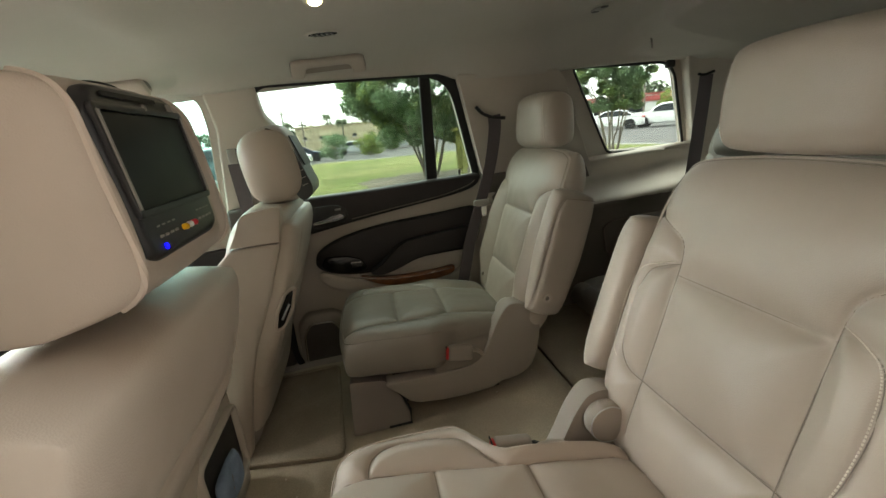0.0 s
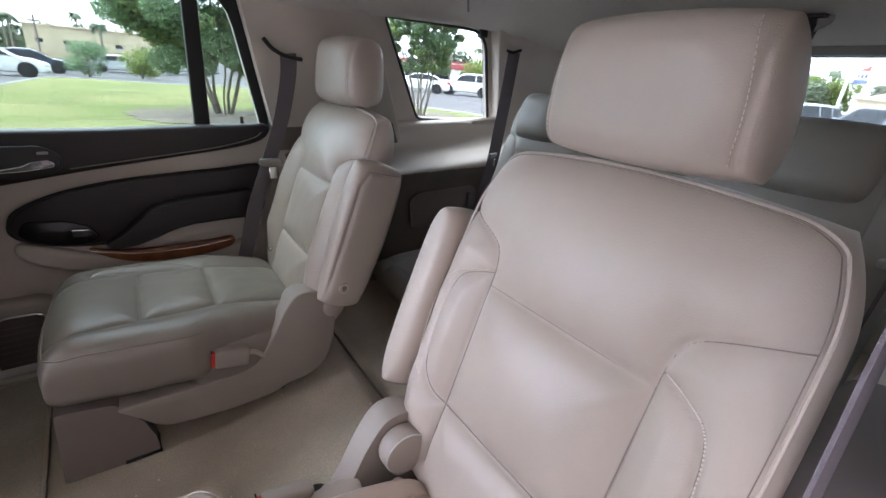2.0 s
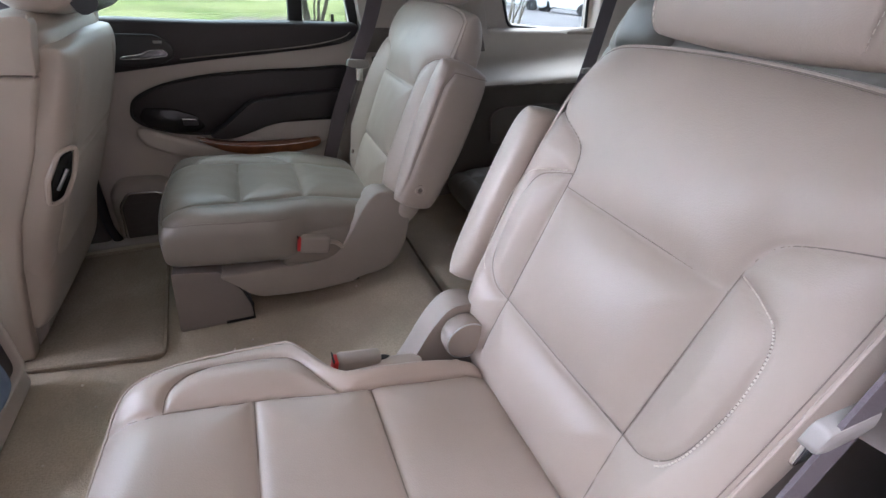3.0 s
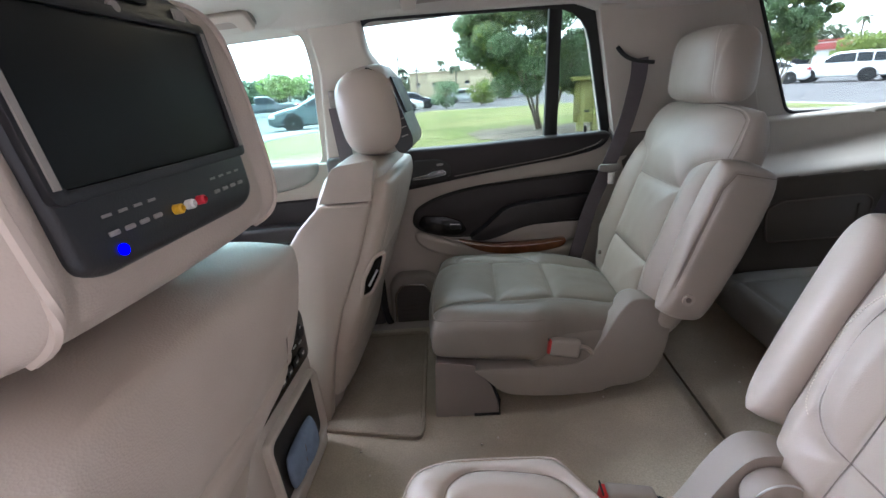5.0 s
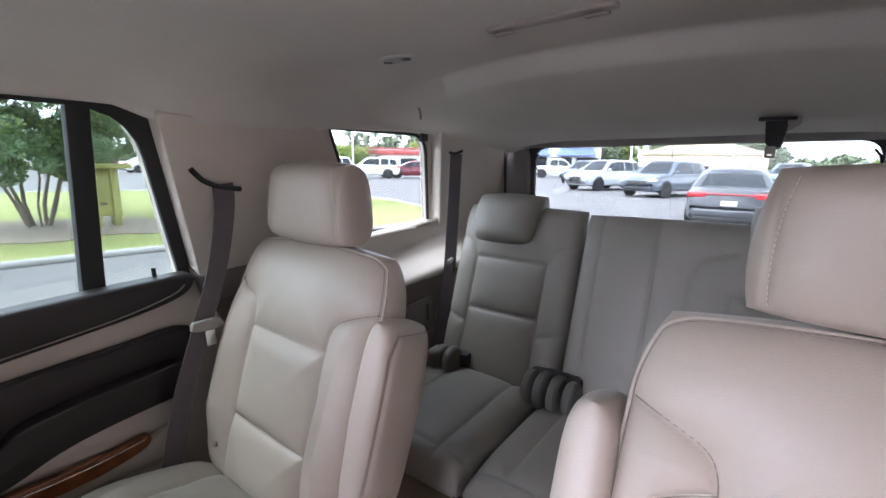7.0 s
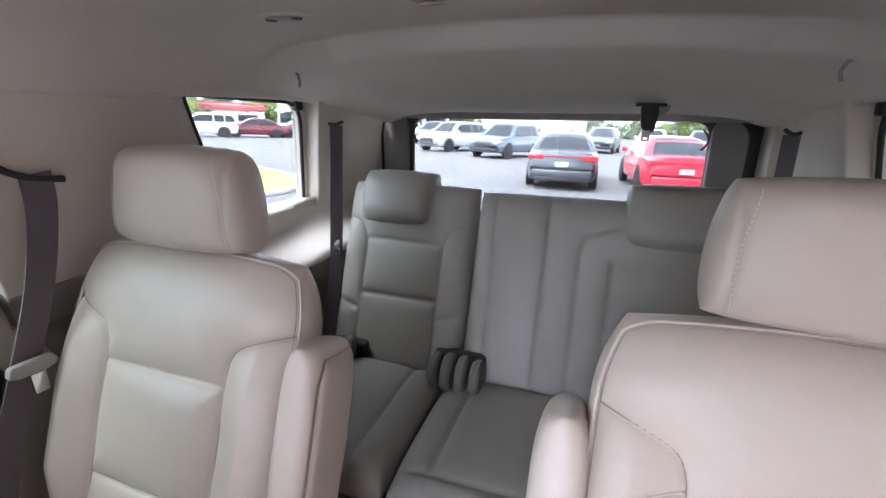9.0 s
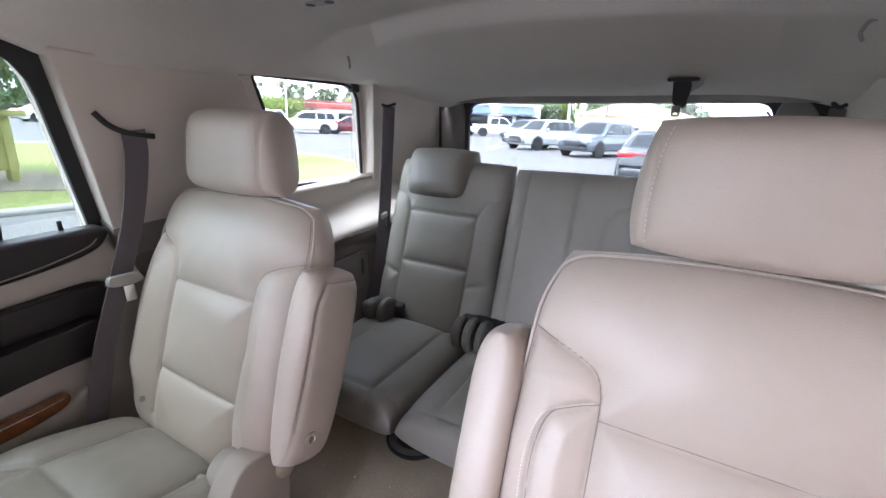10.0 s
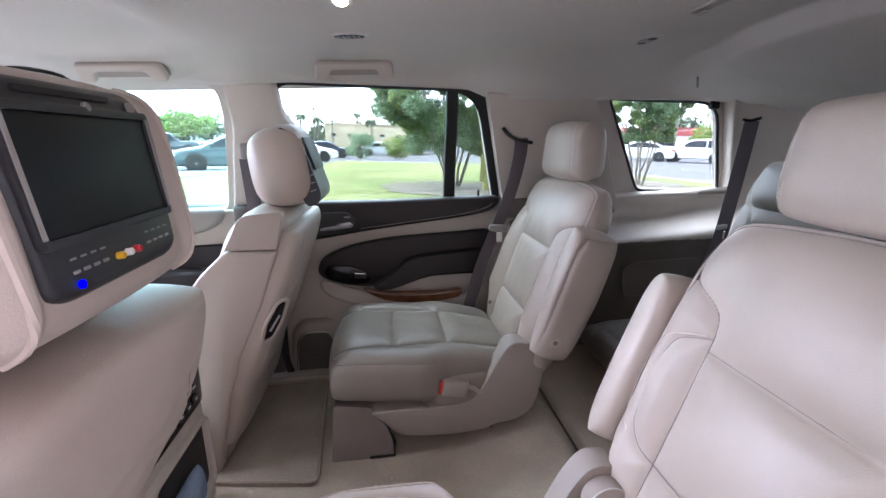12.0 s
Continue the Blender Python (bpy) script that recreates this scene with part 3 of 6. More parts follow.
def second_row_seat(sgn, label):
    q = 0.445
    seat = thing("captain_chair", (-0.35, sgn * q, floor_height(-0.3)), label, "car seat", "second row captain chairs")
    m = seat_back_frame(sgn, -0.11, 0.25, q) @ Matrix.Translation((0, -0.06, -0.055))
    wide = lambda v: 1.0 - 0.14 * max((v - 0.80) / 0.20, 0) ** 2.0 - 0.06 * max((0.12 - v) / 0.12, 0)
    # the loops on the bolsters are sewn flat on the passenger chair's door side
    seams = [[(a, b + 0.06) for a, b in l] for l in BACK_SEAMS if sgn < 0 or len(l) != len(SEAM_B)]
    base = lambda s, h: back_base(s, h - 0.06)
    backrest = pad("backrest", m @ Matrix.Translation((-0.008 if sgn > 0 else 0.0, 0, 0)), LEATHER, seat, 0.253 if sgn > 0 else 0.243, 0.577, 0.050, 0.06, 0.19, 6, wide, base, seams, 0.019, 0.028, 0.0035, None, 150, 170, "", 0.0022, sgn)
    def on(a, b, lift=0.0):
        f = 0.050 + float(back_base(np.array([a]), np.array([b]))[0]) + lift
        return m @ Vector((a, b + 0.06, f))
    for k in (1, -1) if sgn < 0 else ():
        run = [(k * (a + 0.0055), b + 0.0015) for a, b in SEAM_B[:-9]]
        for p, q2 in zip(run[:-1], run[1:]):
            for f in (0.0, 0.5):
                c0, c1 = ((p[0] + (q2[0] - p[0]) * g, p[1] + (q2[1] - p[1]) * g) for g in (f, f + 0.3))
                tube("stitch", [on(*c0, 0.0055), on(*c1, 0.0055)], 0.0010, THREAD, backrest, "", 4)
    sf = SURF[backrest.name]
    def around(e, f, r, low, lift):
        k = r * 0.41
        left = [(-e, v) for v in np.linspace(low, f - k, 40)] + [(-e + r * (1 - math.cos(a)), f - k + k * math.sin(a)) for a in np.linspace(0.15, 1.5, 10)]
        top = [(u, f) for u in np.linspace(-e + r, e - r, 40)]
        return [sf(u, v, lift) for u, v in left + top + [(-u, v) for u, v in left[::-1]]]
    tube("piping", around(0.970, 0.972, 0.16, -0.55, 0.0), 0.0022, PIPING, backrest, "pale piped edge", 6)
    tube("seam", around(0.952, 0.958, 0.16, -0.5, 0.0002), 0.0006, SEAM, backrest, "", 5)
    mh = seat_back_frame(sgn, -0.11, 0.25, q) @ Matrix.Translation((-0.012 if sgn > 0 else -0.001, 0.508 if sgn > 0 else 0.515, -0.032)) @ Matrix.Rotation(radians(15), 4, "X")
    hs = [[(-0.118, -0.1), (-0.113, 0.3)], [(0.118, -0.1), (0.113, 0.3)]]
    head = pad("headrest", mh, LEATHER, seat, 0.147 if sgn > 0 else 0.139, 0.172 if sgn > 0 else 0.161, 0.049, 0.066, 0.30, 5.5, lambda v: 1.03 - (0.20 if sgn > 0 else 0.12) * v, None, hs, 0.004, 0.015, 0.0035, None, 70, 60, "", 0.0016)
    hs2 = SURF[head.name]
    for a in (-0.84, 0.84):
        for v in np.linspace(-0.82, 0.82, 22):
            tube("stitch", [hs2(a, v, 0.0), hs2(a, v + 0.05, 0.0)], 0.0006, THREAD, head, "", 4)
    tube("crease_roll", [(-0.146, sgn * (0.305 + 0.026 * k), 0.2225 + 0.0008 * math.sin(k * 1.3)) for k in range(11)], 0.011, LEATHER, seat, "soft leather roll in the seat crease", 10)
    for k in (1, -1):
        turned("button", m @ Matrix.Translation((k * 0.168, 0.085, 0.0605)), [(0.0065, -0.004), (0.0065, 0.0012), (0.004, 0.002), (0.001, 0.0022)], SEAM, seat, "small dark trim button", 14)
    # armrest, folded up
    inb = Vector((0, -sgn, 0))
    ma = frame_of(Vector((-0.055, sgn * 0.183, 0.272)), LEAN.cross(inb), LEAN)
    ma = ma if sgn > 0 else ma @ Matrix.Translation((0, 0.018, 0))
    arm = pad("armrest", ma, LEATHER, seat, 0.066, 0.362 if sgn > 0 else 0.330, 0.034, 0.03, 0.22, 6, lambda v: (0.80 + 0.2 * min(v * 2, 1) if sgn > 0 else 1.06 - 0.08 * v) - 0.06 * max((v - 0.86) / 0.14, 0) ** 2, None, [[(-0.045, 0.0), (-0.045, 0.30), (-0.03, 0.335), (0.06, 0.345)]], 0.003, 0.01, 0.003, None, 40, 80)
    turned("pivot_cap", frame_of(Vector((-0.043, sgn * 0.1455, 0.330)), (1, 0, 0), Vector((0, 0, sgn))), [(0.0135, -0.004), (0.0135, 0.0012), (0.0080, 0.0016), (0.0060, -0.001)], PIPING, arm)
    turned("pivot_hole", frame_of(Vector((-0.043, sgn * 0.1455, 0.330)), (1, 0, 0), Vector((0, 0, sgn))), [(0.0056, -0.003), (0.0056, 0.0004), (0.002, -0.0002)], SEAM, arm, "dark pivot hole")
    # cushion: fields between sewn seams, falling away at the rear inboard corner where the buckle stands
    mc = Matrix(((0, -1, 0, -0.09), (1, 0, 0, sgn * q), (0, 0, 1, 0.193), (0, 0, 0, 1)))
    k = -sgn
    inner, outer = [(k * 0.100, 0.0), (k * 0.106, 0.20), (k * 0.126, 0.36), (k * 0.150, 0.56)], [(-k * 0.135, 0), (-k * 0.150, 0.56)]
    cs = [inner, outer, [(k * 0.105, 0.207), (-k * 0.138, 0.207)], [(k * 0.126, 0.362), (-k * 0.144, 0.362)]]
    cs += [] if sgn > 0 else [curved([(k * a, b) for a, b in ((0.141, 0.47), (0.176, 0.462), (0.205, 0.420), (0.196, 0.32), (0.165, 0.275), (0.112, 0.245))])]
    cs += [curved([(-k * a, b) for a, b in ((0.146, 0.47), (0.180, 0.460), (0.203, 0.400), (0.198, 0.29), (0.142, 0.215))])]

    def fall(p):
        p = p.copy()
        h = p[:, 1]
        p[:, 2] += -0.03 * np.clip((0.22 - h) / 0.22, 0, 1) ** 1.3 + 0.026 * np.clip((h - 0.10) / 0.36, 0, 1) - 0.016 * np.clip((h - 0.47) / 0.085, 0, 1) ** 2
        t = np.clip(((0.292 if sgn > 0 else 0.315) - h) / 0.085, 0, 1)
        over = np.clip(p[:, 0] * k - 0.10, 0, 1)
        p[:, 0] -= k * over * (0.16 if sgn > 0 else 0.72) * t * t * (3 - 2 * t)
        return p
    cushion = pad("cushion", mc, LEATHER_SHADED if sgn > 0 else LEATHER, seat, 0.245, 0.555, 0.063, 0.064, 0.30, 8, lambda v: 0.95 + 0.05 * min(v * 2.5, 1),
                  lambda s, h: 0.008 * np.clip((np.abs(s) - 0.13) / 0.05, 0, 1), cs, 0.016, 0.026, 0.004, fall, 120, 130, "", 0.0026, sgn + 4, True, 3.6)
    cf = SURF[cushion.name]
    edge = [(k * 0.955, v) for v in np.linspace(-0.1, 0.80, 30)] + [(k * (0.955 - 0.12 * (1 - math.cos(a))), 0.80 + 0.145 * math.sin(a)) for a in np.linspace(0.1, 1.5, 8)] + [(u, 0.945) for u in np.linspace(k * 0.80, -k * 0.85, 30)]
    tube("seam", [cf(u, v, 0.0) for u, v in edge], 0.0016, SEAM if sgn > 0 else PIPING, cushion, "sewn edge of the top panel", 6)
    # soft pouch that holds the buckle
    mp = Matrix(((1, 0, 0, -0.285), (0, 0, -sgn, sgn * (0.252 if sgn > 0 else 0.27)), (0, 1, 0, 0.112), (0, 0, 0, 1)))
    pad("buckle_pouch", mp, LEATHER_SHADED if sgn > 0 else LEATHER, seat, 0.100, 0.112, 0.040, 0.06, 0.25, 6, None, lambda s, h: -0.012 * np.clip(h / 0.09, 0, 1), [curved([(-0.075, 0.03), (-0.02, 0.018), (0.05, 0.03), (0.078, 0.065)]), curved([(-0.06, 0.012), (0.0, 0.004), (0.07, 0.02)])], 0.006, 0.008, 0.003, None, 40, 34, "gathered leather pouch", 0.004, 3.0 * sgn)
    # side shield and foot
    side = [(-0.530, 0.138), (-0.50, 0.112), (-0.462, 0.070), (-0.44, 0.058), (-0.38, 0.050), (-0.30, 0.046), (-0.21, 0.052), (-0.185, 0.066), (-0.13, 0.070), (-0.085, 0.092), (-0.058, 0.15), (-0.046, 0.22), (-0.055, 0.270), (-0.090, 0.305), (-0.138, 0.310), (-0.172, 0.268), (-0.205, 0.205), (-0.235, 0.160), (-0.27, 0.140), (-0.355, 0.134), (-0.45, 0.138)]
    ms = Matrix(((1, 0, 0, 0), (0, 0, -sgn, sgn * 0.262), (0, 1, 0, 0), (0, 0, 0, 1)))
    slab("side_shield", ms, rounded(side, 0.03, 4), 0.050, SHELL, seat, "moulded beige plastic", 0.016, 4)
    slab("shield_clip", ms, rounded([(-0.215, 0.040), (-0.215, 0.056), (-0.185, 0.058), (-0.185, 0.042)], 0.004), 0.030, BLACK, seat, "", 0.002)
    mo = Matrix(((1, 0, 0, 0), (0, 0, sgn, sgn * 0.60), (0, 1, 0, 0), (0, 0, 0, 1)))
    slab("side_shield", mo, rounded([(a, min(b, 0.215)) for a, b in side], 0.02, 4), 0.045, SHELL, seat, "moulded beige plastic", 0.012, 3)
    # recliner joint between shield and backrest
    rj = turned("recliner_joint", frame_of((-0.120, sgn * 0.282, 0.258), (1, 0, 0), (0, 0, 1)), [(0.024, -0.020), (0.035, -0.017), (0.038, -0.010), (0.038, 0.008), (0.035, 0.015), (0.024, 0.019), (0.010, 0.0195)], SHELL, seat, "rounded plastic joint cover", 28)
    tube("joint_ring", [(-0.120 + 0.0355 * math.cos(a), sgn * 0.2960, 0.258 + 0.0355 * math.sin(a)) for a in np.linspace(0, 6.2, 40)], 0.0014, STEEL, rj, "bright metal edge", 6, True)
    foot = [(-0.640, -0.012), (-0.470, -0.012), (-0.470, 0.035), (-0.485, 0.085), (-0.525, 0.145), (-0.622, 0.160)]
    for f in (0.225, 0.60):
        mf = Matrix(((1, 0, 0, 0), (0, 0, sgn, sgn * f), (0, 1, 0, 0), (0, 0, 0, 1)))
        slab("foot_cover", mf, rounded(foot, 0.008, 2), 0.06, FOOT, seat, "", 0.004)
        # A black cord draws the shade in the gap along the foot cover.
        tube("foot_gap", [mf @ Vector((a, b, -0.001)) for a, b in ((-0.535, -0.008), (-0.468, -0.008), (-0.466, 0.035), (-0.481, 0.085), (-0.515, 0.135))], 0.004, RUBBER, seat, "dark gap", 6)
    box("seat_base", (-0.50, sgn * q - 0.17, 0.03), (-0.12, sgn * q + 0.17, 0.13), BLACK, seat)
    # buckle lying in its pouch, red button forward
    mk = Matrix.Translation((-0.338, sgn * (0.216 if sgn > 0 else 0.248), 0.197 if sgn > 0 else 0.228)) @ Matrix.Rotation(radians(10), 4, "Y")
    bk = box("buckle", (0.006, -0.014, -0.024), (0.080, 0.014, 0.022), SHELL, seat, "beige buckle in its sleeve", 0.008, mk, 3)
    box("button", (0.0, -0.011, -0.019), (0.010, 0.011, 0.018), RED, bk, "red release button", 0.003, mk)
    slab("slot", mk @ Matrix(((0, 0, -1, 0.001), (1, 0, 0, 0), (0, 1, 0, 0), (0, 0, 0, 1))), [(-0.012, 0.018), (-0.012, 0.021), (0.012, 0.021), (0.012, 0.018)], 0.002, RUBBER, bk, "", 0.0)
    tube("buckle_strap", curved([tuple(mk @ Vector(p)) for p in ((0.070, 0.0, 0.004), (0.095, 0.0, 0.002), (0.112, sgn * 0.004, -0.016), (0.110, sgn * 0.010, -0.050))], 6), 0.010, RUBBER if sgn < 0 else LEATHER, seat, "", 8, False, 0.6)
    return seat


second_row_seat(1, "beige leather captain chair beside the passenger door")
second_row_seat(-1, "beige leather captain chair beside the open driver-side door")

# ---- third row ----
HINGE = material("grey_hinge_plastic", (0.126, 0.117, 0.102), 0.5, vary=0.05, bump=0.15, bump_scale=800)


def third_row():
    s3 = thing("bench_seat", (0.5, 0.0, floor_height(0.5)), "beige leather third-row bench seat darkened for shade, split backrest raised", "car seat")
    m = frame_of((0.649, 0.375, 0.18), (0, -1, 0), LEAN)
    m1 = m @ Matrix.Translation((0, -0.05, -0.05))
    ins = [[(-0.13, 0.43), (0.13, 0.43)], [(-0.13, 0.255), (0.13, 0.255)], [(-0.13, 0.43), (-0.13, 0.0)], [(0.13, 0.43), (0.13, 0.0)],
           curved([(-0.13, 0.43), (-0.16, 0.48), (-0.23, 0.50)]), curved([(0.13, 0.43), (0.16, 0.48), (0.23, 0.50)]), [(0.13, 0.20), (0.23, 0.23)], [(-0.13, 0.20), (-0.23, 0.23)]]
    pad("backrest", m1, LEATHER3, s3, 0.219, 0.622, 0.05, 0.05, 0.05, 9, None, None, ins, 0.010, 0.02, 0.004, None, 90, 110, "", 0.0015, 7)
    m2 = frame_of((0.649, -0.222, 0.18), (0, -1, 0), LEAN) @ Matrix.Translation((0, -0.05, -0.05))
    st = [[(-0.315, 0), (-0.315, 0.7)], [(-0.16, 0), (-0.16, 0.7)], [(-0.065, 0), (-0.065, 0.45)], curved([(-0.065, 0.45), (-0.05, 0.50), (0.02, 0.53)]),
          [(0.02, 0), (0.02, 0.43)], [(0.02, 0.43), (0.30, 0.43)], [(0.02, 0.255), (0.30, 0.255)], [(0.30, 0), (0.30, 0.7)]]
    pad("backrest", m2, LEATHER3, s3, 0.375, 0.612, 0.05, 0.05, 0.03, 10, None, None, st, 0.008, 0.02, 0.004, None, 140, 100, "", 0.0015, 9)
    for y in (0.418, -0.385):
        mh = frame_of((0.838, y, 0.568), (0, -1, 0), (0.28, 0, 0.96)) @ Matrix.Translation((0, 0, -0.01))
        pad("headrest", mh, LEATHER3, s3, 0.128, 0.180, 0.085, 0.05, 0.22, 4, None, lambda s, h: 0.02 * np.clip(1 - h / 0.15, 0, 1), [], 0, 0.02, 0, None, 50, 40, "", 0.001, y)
    for y0, y1 in ((0.190, 0.590), (-0.600, 0.184)):
        mc = Matrix(((0, -1, 0, 0.66), (1, 0, 0, (y0 + y1) / 2), (0, 0, 1, 0.13), (0, 0, 0, 1)))
        w = (y1 - y0) / 2
        cs = [[(-w + 0.09, 0), (-w + 0.09, 0.5)], [(w - 0.09, 0), (w - 0.09, 0.5)], [(-w, 0.385), (w, 0.385)]]
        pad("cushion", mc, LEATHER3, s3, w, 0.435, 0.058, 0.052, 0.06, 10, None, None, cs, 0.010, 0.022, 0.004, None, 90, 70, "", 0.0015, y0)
    box("seat_base", (0.40, -0.55, 0.04), (0.62, 0.55, 0.085), BLACK, s3)
    # Solid black blocks put shade in the gaps round the hinge covers.
    box("hinge_well", (0.628, 0.072, 0.10), (0.69, 0.226, 0.252), BLACK, s3, "black block drawing the shaded gap under the hinge covers", 0.01)
    box("hinge_well", (0.630, 0.450, 0.10), (0.69, 0.556, 0.235), BLACK, s3, "black block drawing the shaded gap under the hinge covers", 0.01)
    for y, r in ((0.204, 1.0), (0.164, 1.1), (0.122, 1.1), (0.080, 1.0), (0.535, 0.85), (0.492, 0.95)):
        turned("hinge_cover", frame_of((0.612, y, 0.215), (1, 0, 0), (0, 0, 1)), [(0.03 * r, -0.0165), (0.043 * r, -0.0155), (0.050 * r, -0.008), (0.050 * r, 0.007), (0.043 * r, 0.0135), (0.03 * r, 0.0145)], HINGE, s3)
    return s3


third_row()


# ---- front row ----
MON = material("monitor_bezel_black", (0.020, 0.020, 0.022), 0.35, vary=0.1, bump=0.1, bump_scale=900)


def front_seat(sgn, q, dx, label):
    seat = thing("front_seat", (-1.05, sgn * q, floor_height(-1)), label, "car seat", "front seats")
    tilt = Vector((0.22, 0, 0.975))
    m = frame_of((-0.905 + dx, sgn * q, 0.06), (0, -1, 0), tilt)
    wide = lambda v: (1.0 if sgn > 0 else 0.74 + 0.26 * min(v / 0.85, 1)) - 0.10 * max((v - 0.72) / 0.28, 0) ** 1.5

    def bulge(p):
        p = p.copy()
        p[:, 2] += -0.05 * np.clip((p[:, 1] - 0.0) / 0.6, 0, 1) ** 2
        return p
    back = pad("backrest", m, LEATHER, seat, 0.236 if sgn > 0 else 0.198, 0.645 if sgn > 0 else 0.585, 0.125, 0.040, 0.10, 8, wide, None, mirrored([[(0.16, 0.0), (0.16, 0.5)]]), 0.004, 0.02, 0.003, bulge, 90, 110, "", 0.001, sgn)
    # rear cover with a seam above the map pocket
    mb = frame_of((-0.917 + 2.0 * dx, sgn * q, 0.09), (0, 1, 0), Vector((0.392 - 1.3 * dx, 0, 0.92)))

    def belly(p):
        p = p.copy()
        p[:, 2] += (0.008 + 0.05 * dx) * np.sin(np.clip(p[:, 1] / 0.60, 0, 1) * math.pi)
        if sgn < 0:
            p[:, 2] -= 0.050 * np.clip((0.50 - p[:, 1]) / 0.25, 0, 1.4)
        return p
    rs = ([[(-0.25, 0.385), (0.25, 0.385)], [(-0.25, 0.36), (0.25, 0.36)]] if sgn > 0 else [[(-0.25, 0.515), (0.25, 0.515)], [(-0.25, 0.30), (0.25, 0.30)]]) + mirrored([curved([(0.185, 0.0), (0.195, 0.25), (0.19, 0.36)]), curved([(0.19, 0.385), (0.185, 0.48), (0.15, 0.56)])])
    tall = 0.60 if sgn > 0 else 0.650

    def girth(v):
        if sgn > 0:
            return (0.86 + 0.14 * min(v / 0.4, 1)) * (1.0 - 0.10 * max((v - 0.7) / 0.3, 0) ** 1.5)
        return 1.0 - 0.09 * max((v - 0.78) / 0.22, 0) ** 1.5
    cover = pad("rear_cover", mb, LEATHER, seat, 0.252 if sgn > 0 else 0.208, tall, 0.026, 0.07 if sgn > 0 else 0.13, 0.10, 8, girth, None, rs, 0.005, 0.014, 0.0035, belly, 110, 120, "", 0.001 if sgn > 0 else 0.0022, sgn + 2)
    # leather sides in two pieces with a seam between them
    upper = [(-0.693, 0.690), (-0.708, 0.640), (-0.716, 0.599), (-0.838, 0.602), (-0.815, 0.640), (-0.795, 0.682)]
    lower = [(-0.716, 0.596), (-0.740, 0.535), (-0.764, 0.467), (-0.797, 0.400), (-0.833, 0.330), (-0.872, 0.225), (-0.910, 0.072), (-0.925, 0.0), (-0.985, 0.0), (-0.970, 0.08), (-0.957, 0.26), (-0.963, 0.377), (-0.955, 0.478), (-0.90, 0.545), (-0.840, 0.598)]
    for k in (1, -1):
        taper = 0.0 if sgn > 0 else 0.13
        ms = Matrix(((1, 0, 0, dx), (0, k * taper, k, sgn * q + k * (0.222 - taper * 0.60)), (0, 1, 0, 0), (0, 0, 0, 1)))
        if sgn > 0:
            slab("side_panel", ms, rounded(upper, [0.02, 0.01, 0.004, 0.004, 0.02, 0.02], 4), 0.033, LEATHER, seat, "", 0.014, 4)
        if sgn > 0 or k < 0:
            slab("side_panel", ms, rounded(lower, 0.010, 2), 0.033, LEATHER, seat, "", 0.012, 3)
        mt = Matrix.Translation((0, 0, 0.028))
        if sgn > 0:
            tube("edge_seam", [ms @ mt @ Vector((a - 0.006, b, 0)) for a, b in curved(upper[:3] + lower[:6], 4)], 0.0014, PIPING, seat, "", 5)
    if sgn > 0:
        mk = frame_of((-0.752, q - 0.232, 0.412), (0.75, 0.66, 0), (0.392, 0, 0.92))
        rim = rounded([(-0.014, -0.050), (-0.020, 0.0), (-0.010, 0.050), (0.014, 0.056), (0.018, 0.0), (0.008, -0.046)], 0.010)
        ob = slab("lever_recess", mk, rim, 0.010, GLOSSB, seat, "gloss black recessed lever plate", 0.004)
        tube("recess_lip", [mk @ Vector((a * 1.25 + 0.002, b * 1.1, 0.006)) for a, b in rim], 0.005, LEATHER, ob, "", 7, True)
        tube("lever", [mk @ Vector((-0.006, -0.022, 0.012)), mk @ Vector((0.004, 0.02, 0.014))], 0.0030, STEEL, ob)
    low = [(-0.995, -0.012), (-0.995, 0.14), (-0.90, 0.18), (-0.86, 0.14), (-0.905, 0.03), (-0.94, -0.012)]
    low_w = 0.40 if sgn > 0 else 0.31
    ml = Matrix(((1, 0, 0, dx), (0, 0, 1, sgn * q - low_w / 2), (0, 1, 0, 0), (0, 0, 0, 1)))
    slab("lower_cover", ml, rounded(low, 0.01, 3), low_w, SHELL, seat, "", 0.01, 3)
    # headrest with monitor
    mh = frame_of((-0.697 if sgn > 0 else -0.705, sgn * q + (0.0 if sgn > 0 else 0.006), 0.655), (0, 1, 0), (-0.107, 0, 0.994))
    h0 = 0.018 if sgn > 0 else 0.058
    shape = (lambda v: 1.0 - 0.30 * max(v - 0.45, 0) ** 1.6 - 0.22 * max(0.3 - v, 0)) if sgn > 0 else (lambda v: 1 - 0.10 * max(v - 0.5, 0))
    head = pad("headrest", mh @ Matrix.Translation((0, h0, 0)), LEATHER, seat, 0.138 if sgn > 0 else 0.127, 0.242 - h0, 0.070 if sgn < 0 else 0.060, 0.098, 0.50 if sgn > 0 else 0.16, 4.2 if sgn > 0 else 7.5, shape, lambda s, h: 0.012 * np.clip((np.abs(s) - 0.090) / 0.012, 0, 1), [], 0, 0.02, 0, None, 70, 70, "", 0.002)
    hf = SURF[head.name]
    for k in (-1, 1) if sgn < 0 else ():
        tube("piping", [hf(k * 0.84, v, 0.0) for v in np.linspace(-0.95, 0.95, 50)], 0.0028, PIPING, head, "pale piped edge", 6)
    mm = mh @ Matrix.Translation((0, 0.018, 0.045)) @ Matrix.Translation((-0.012, 0, 0)) @ Matrix.Diagonal((0.95, 0.93, 1, 1))
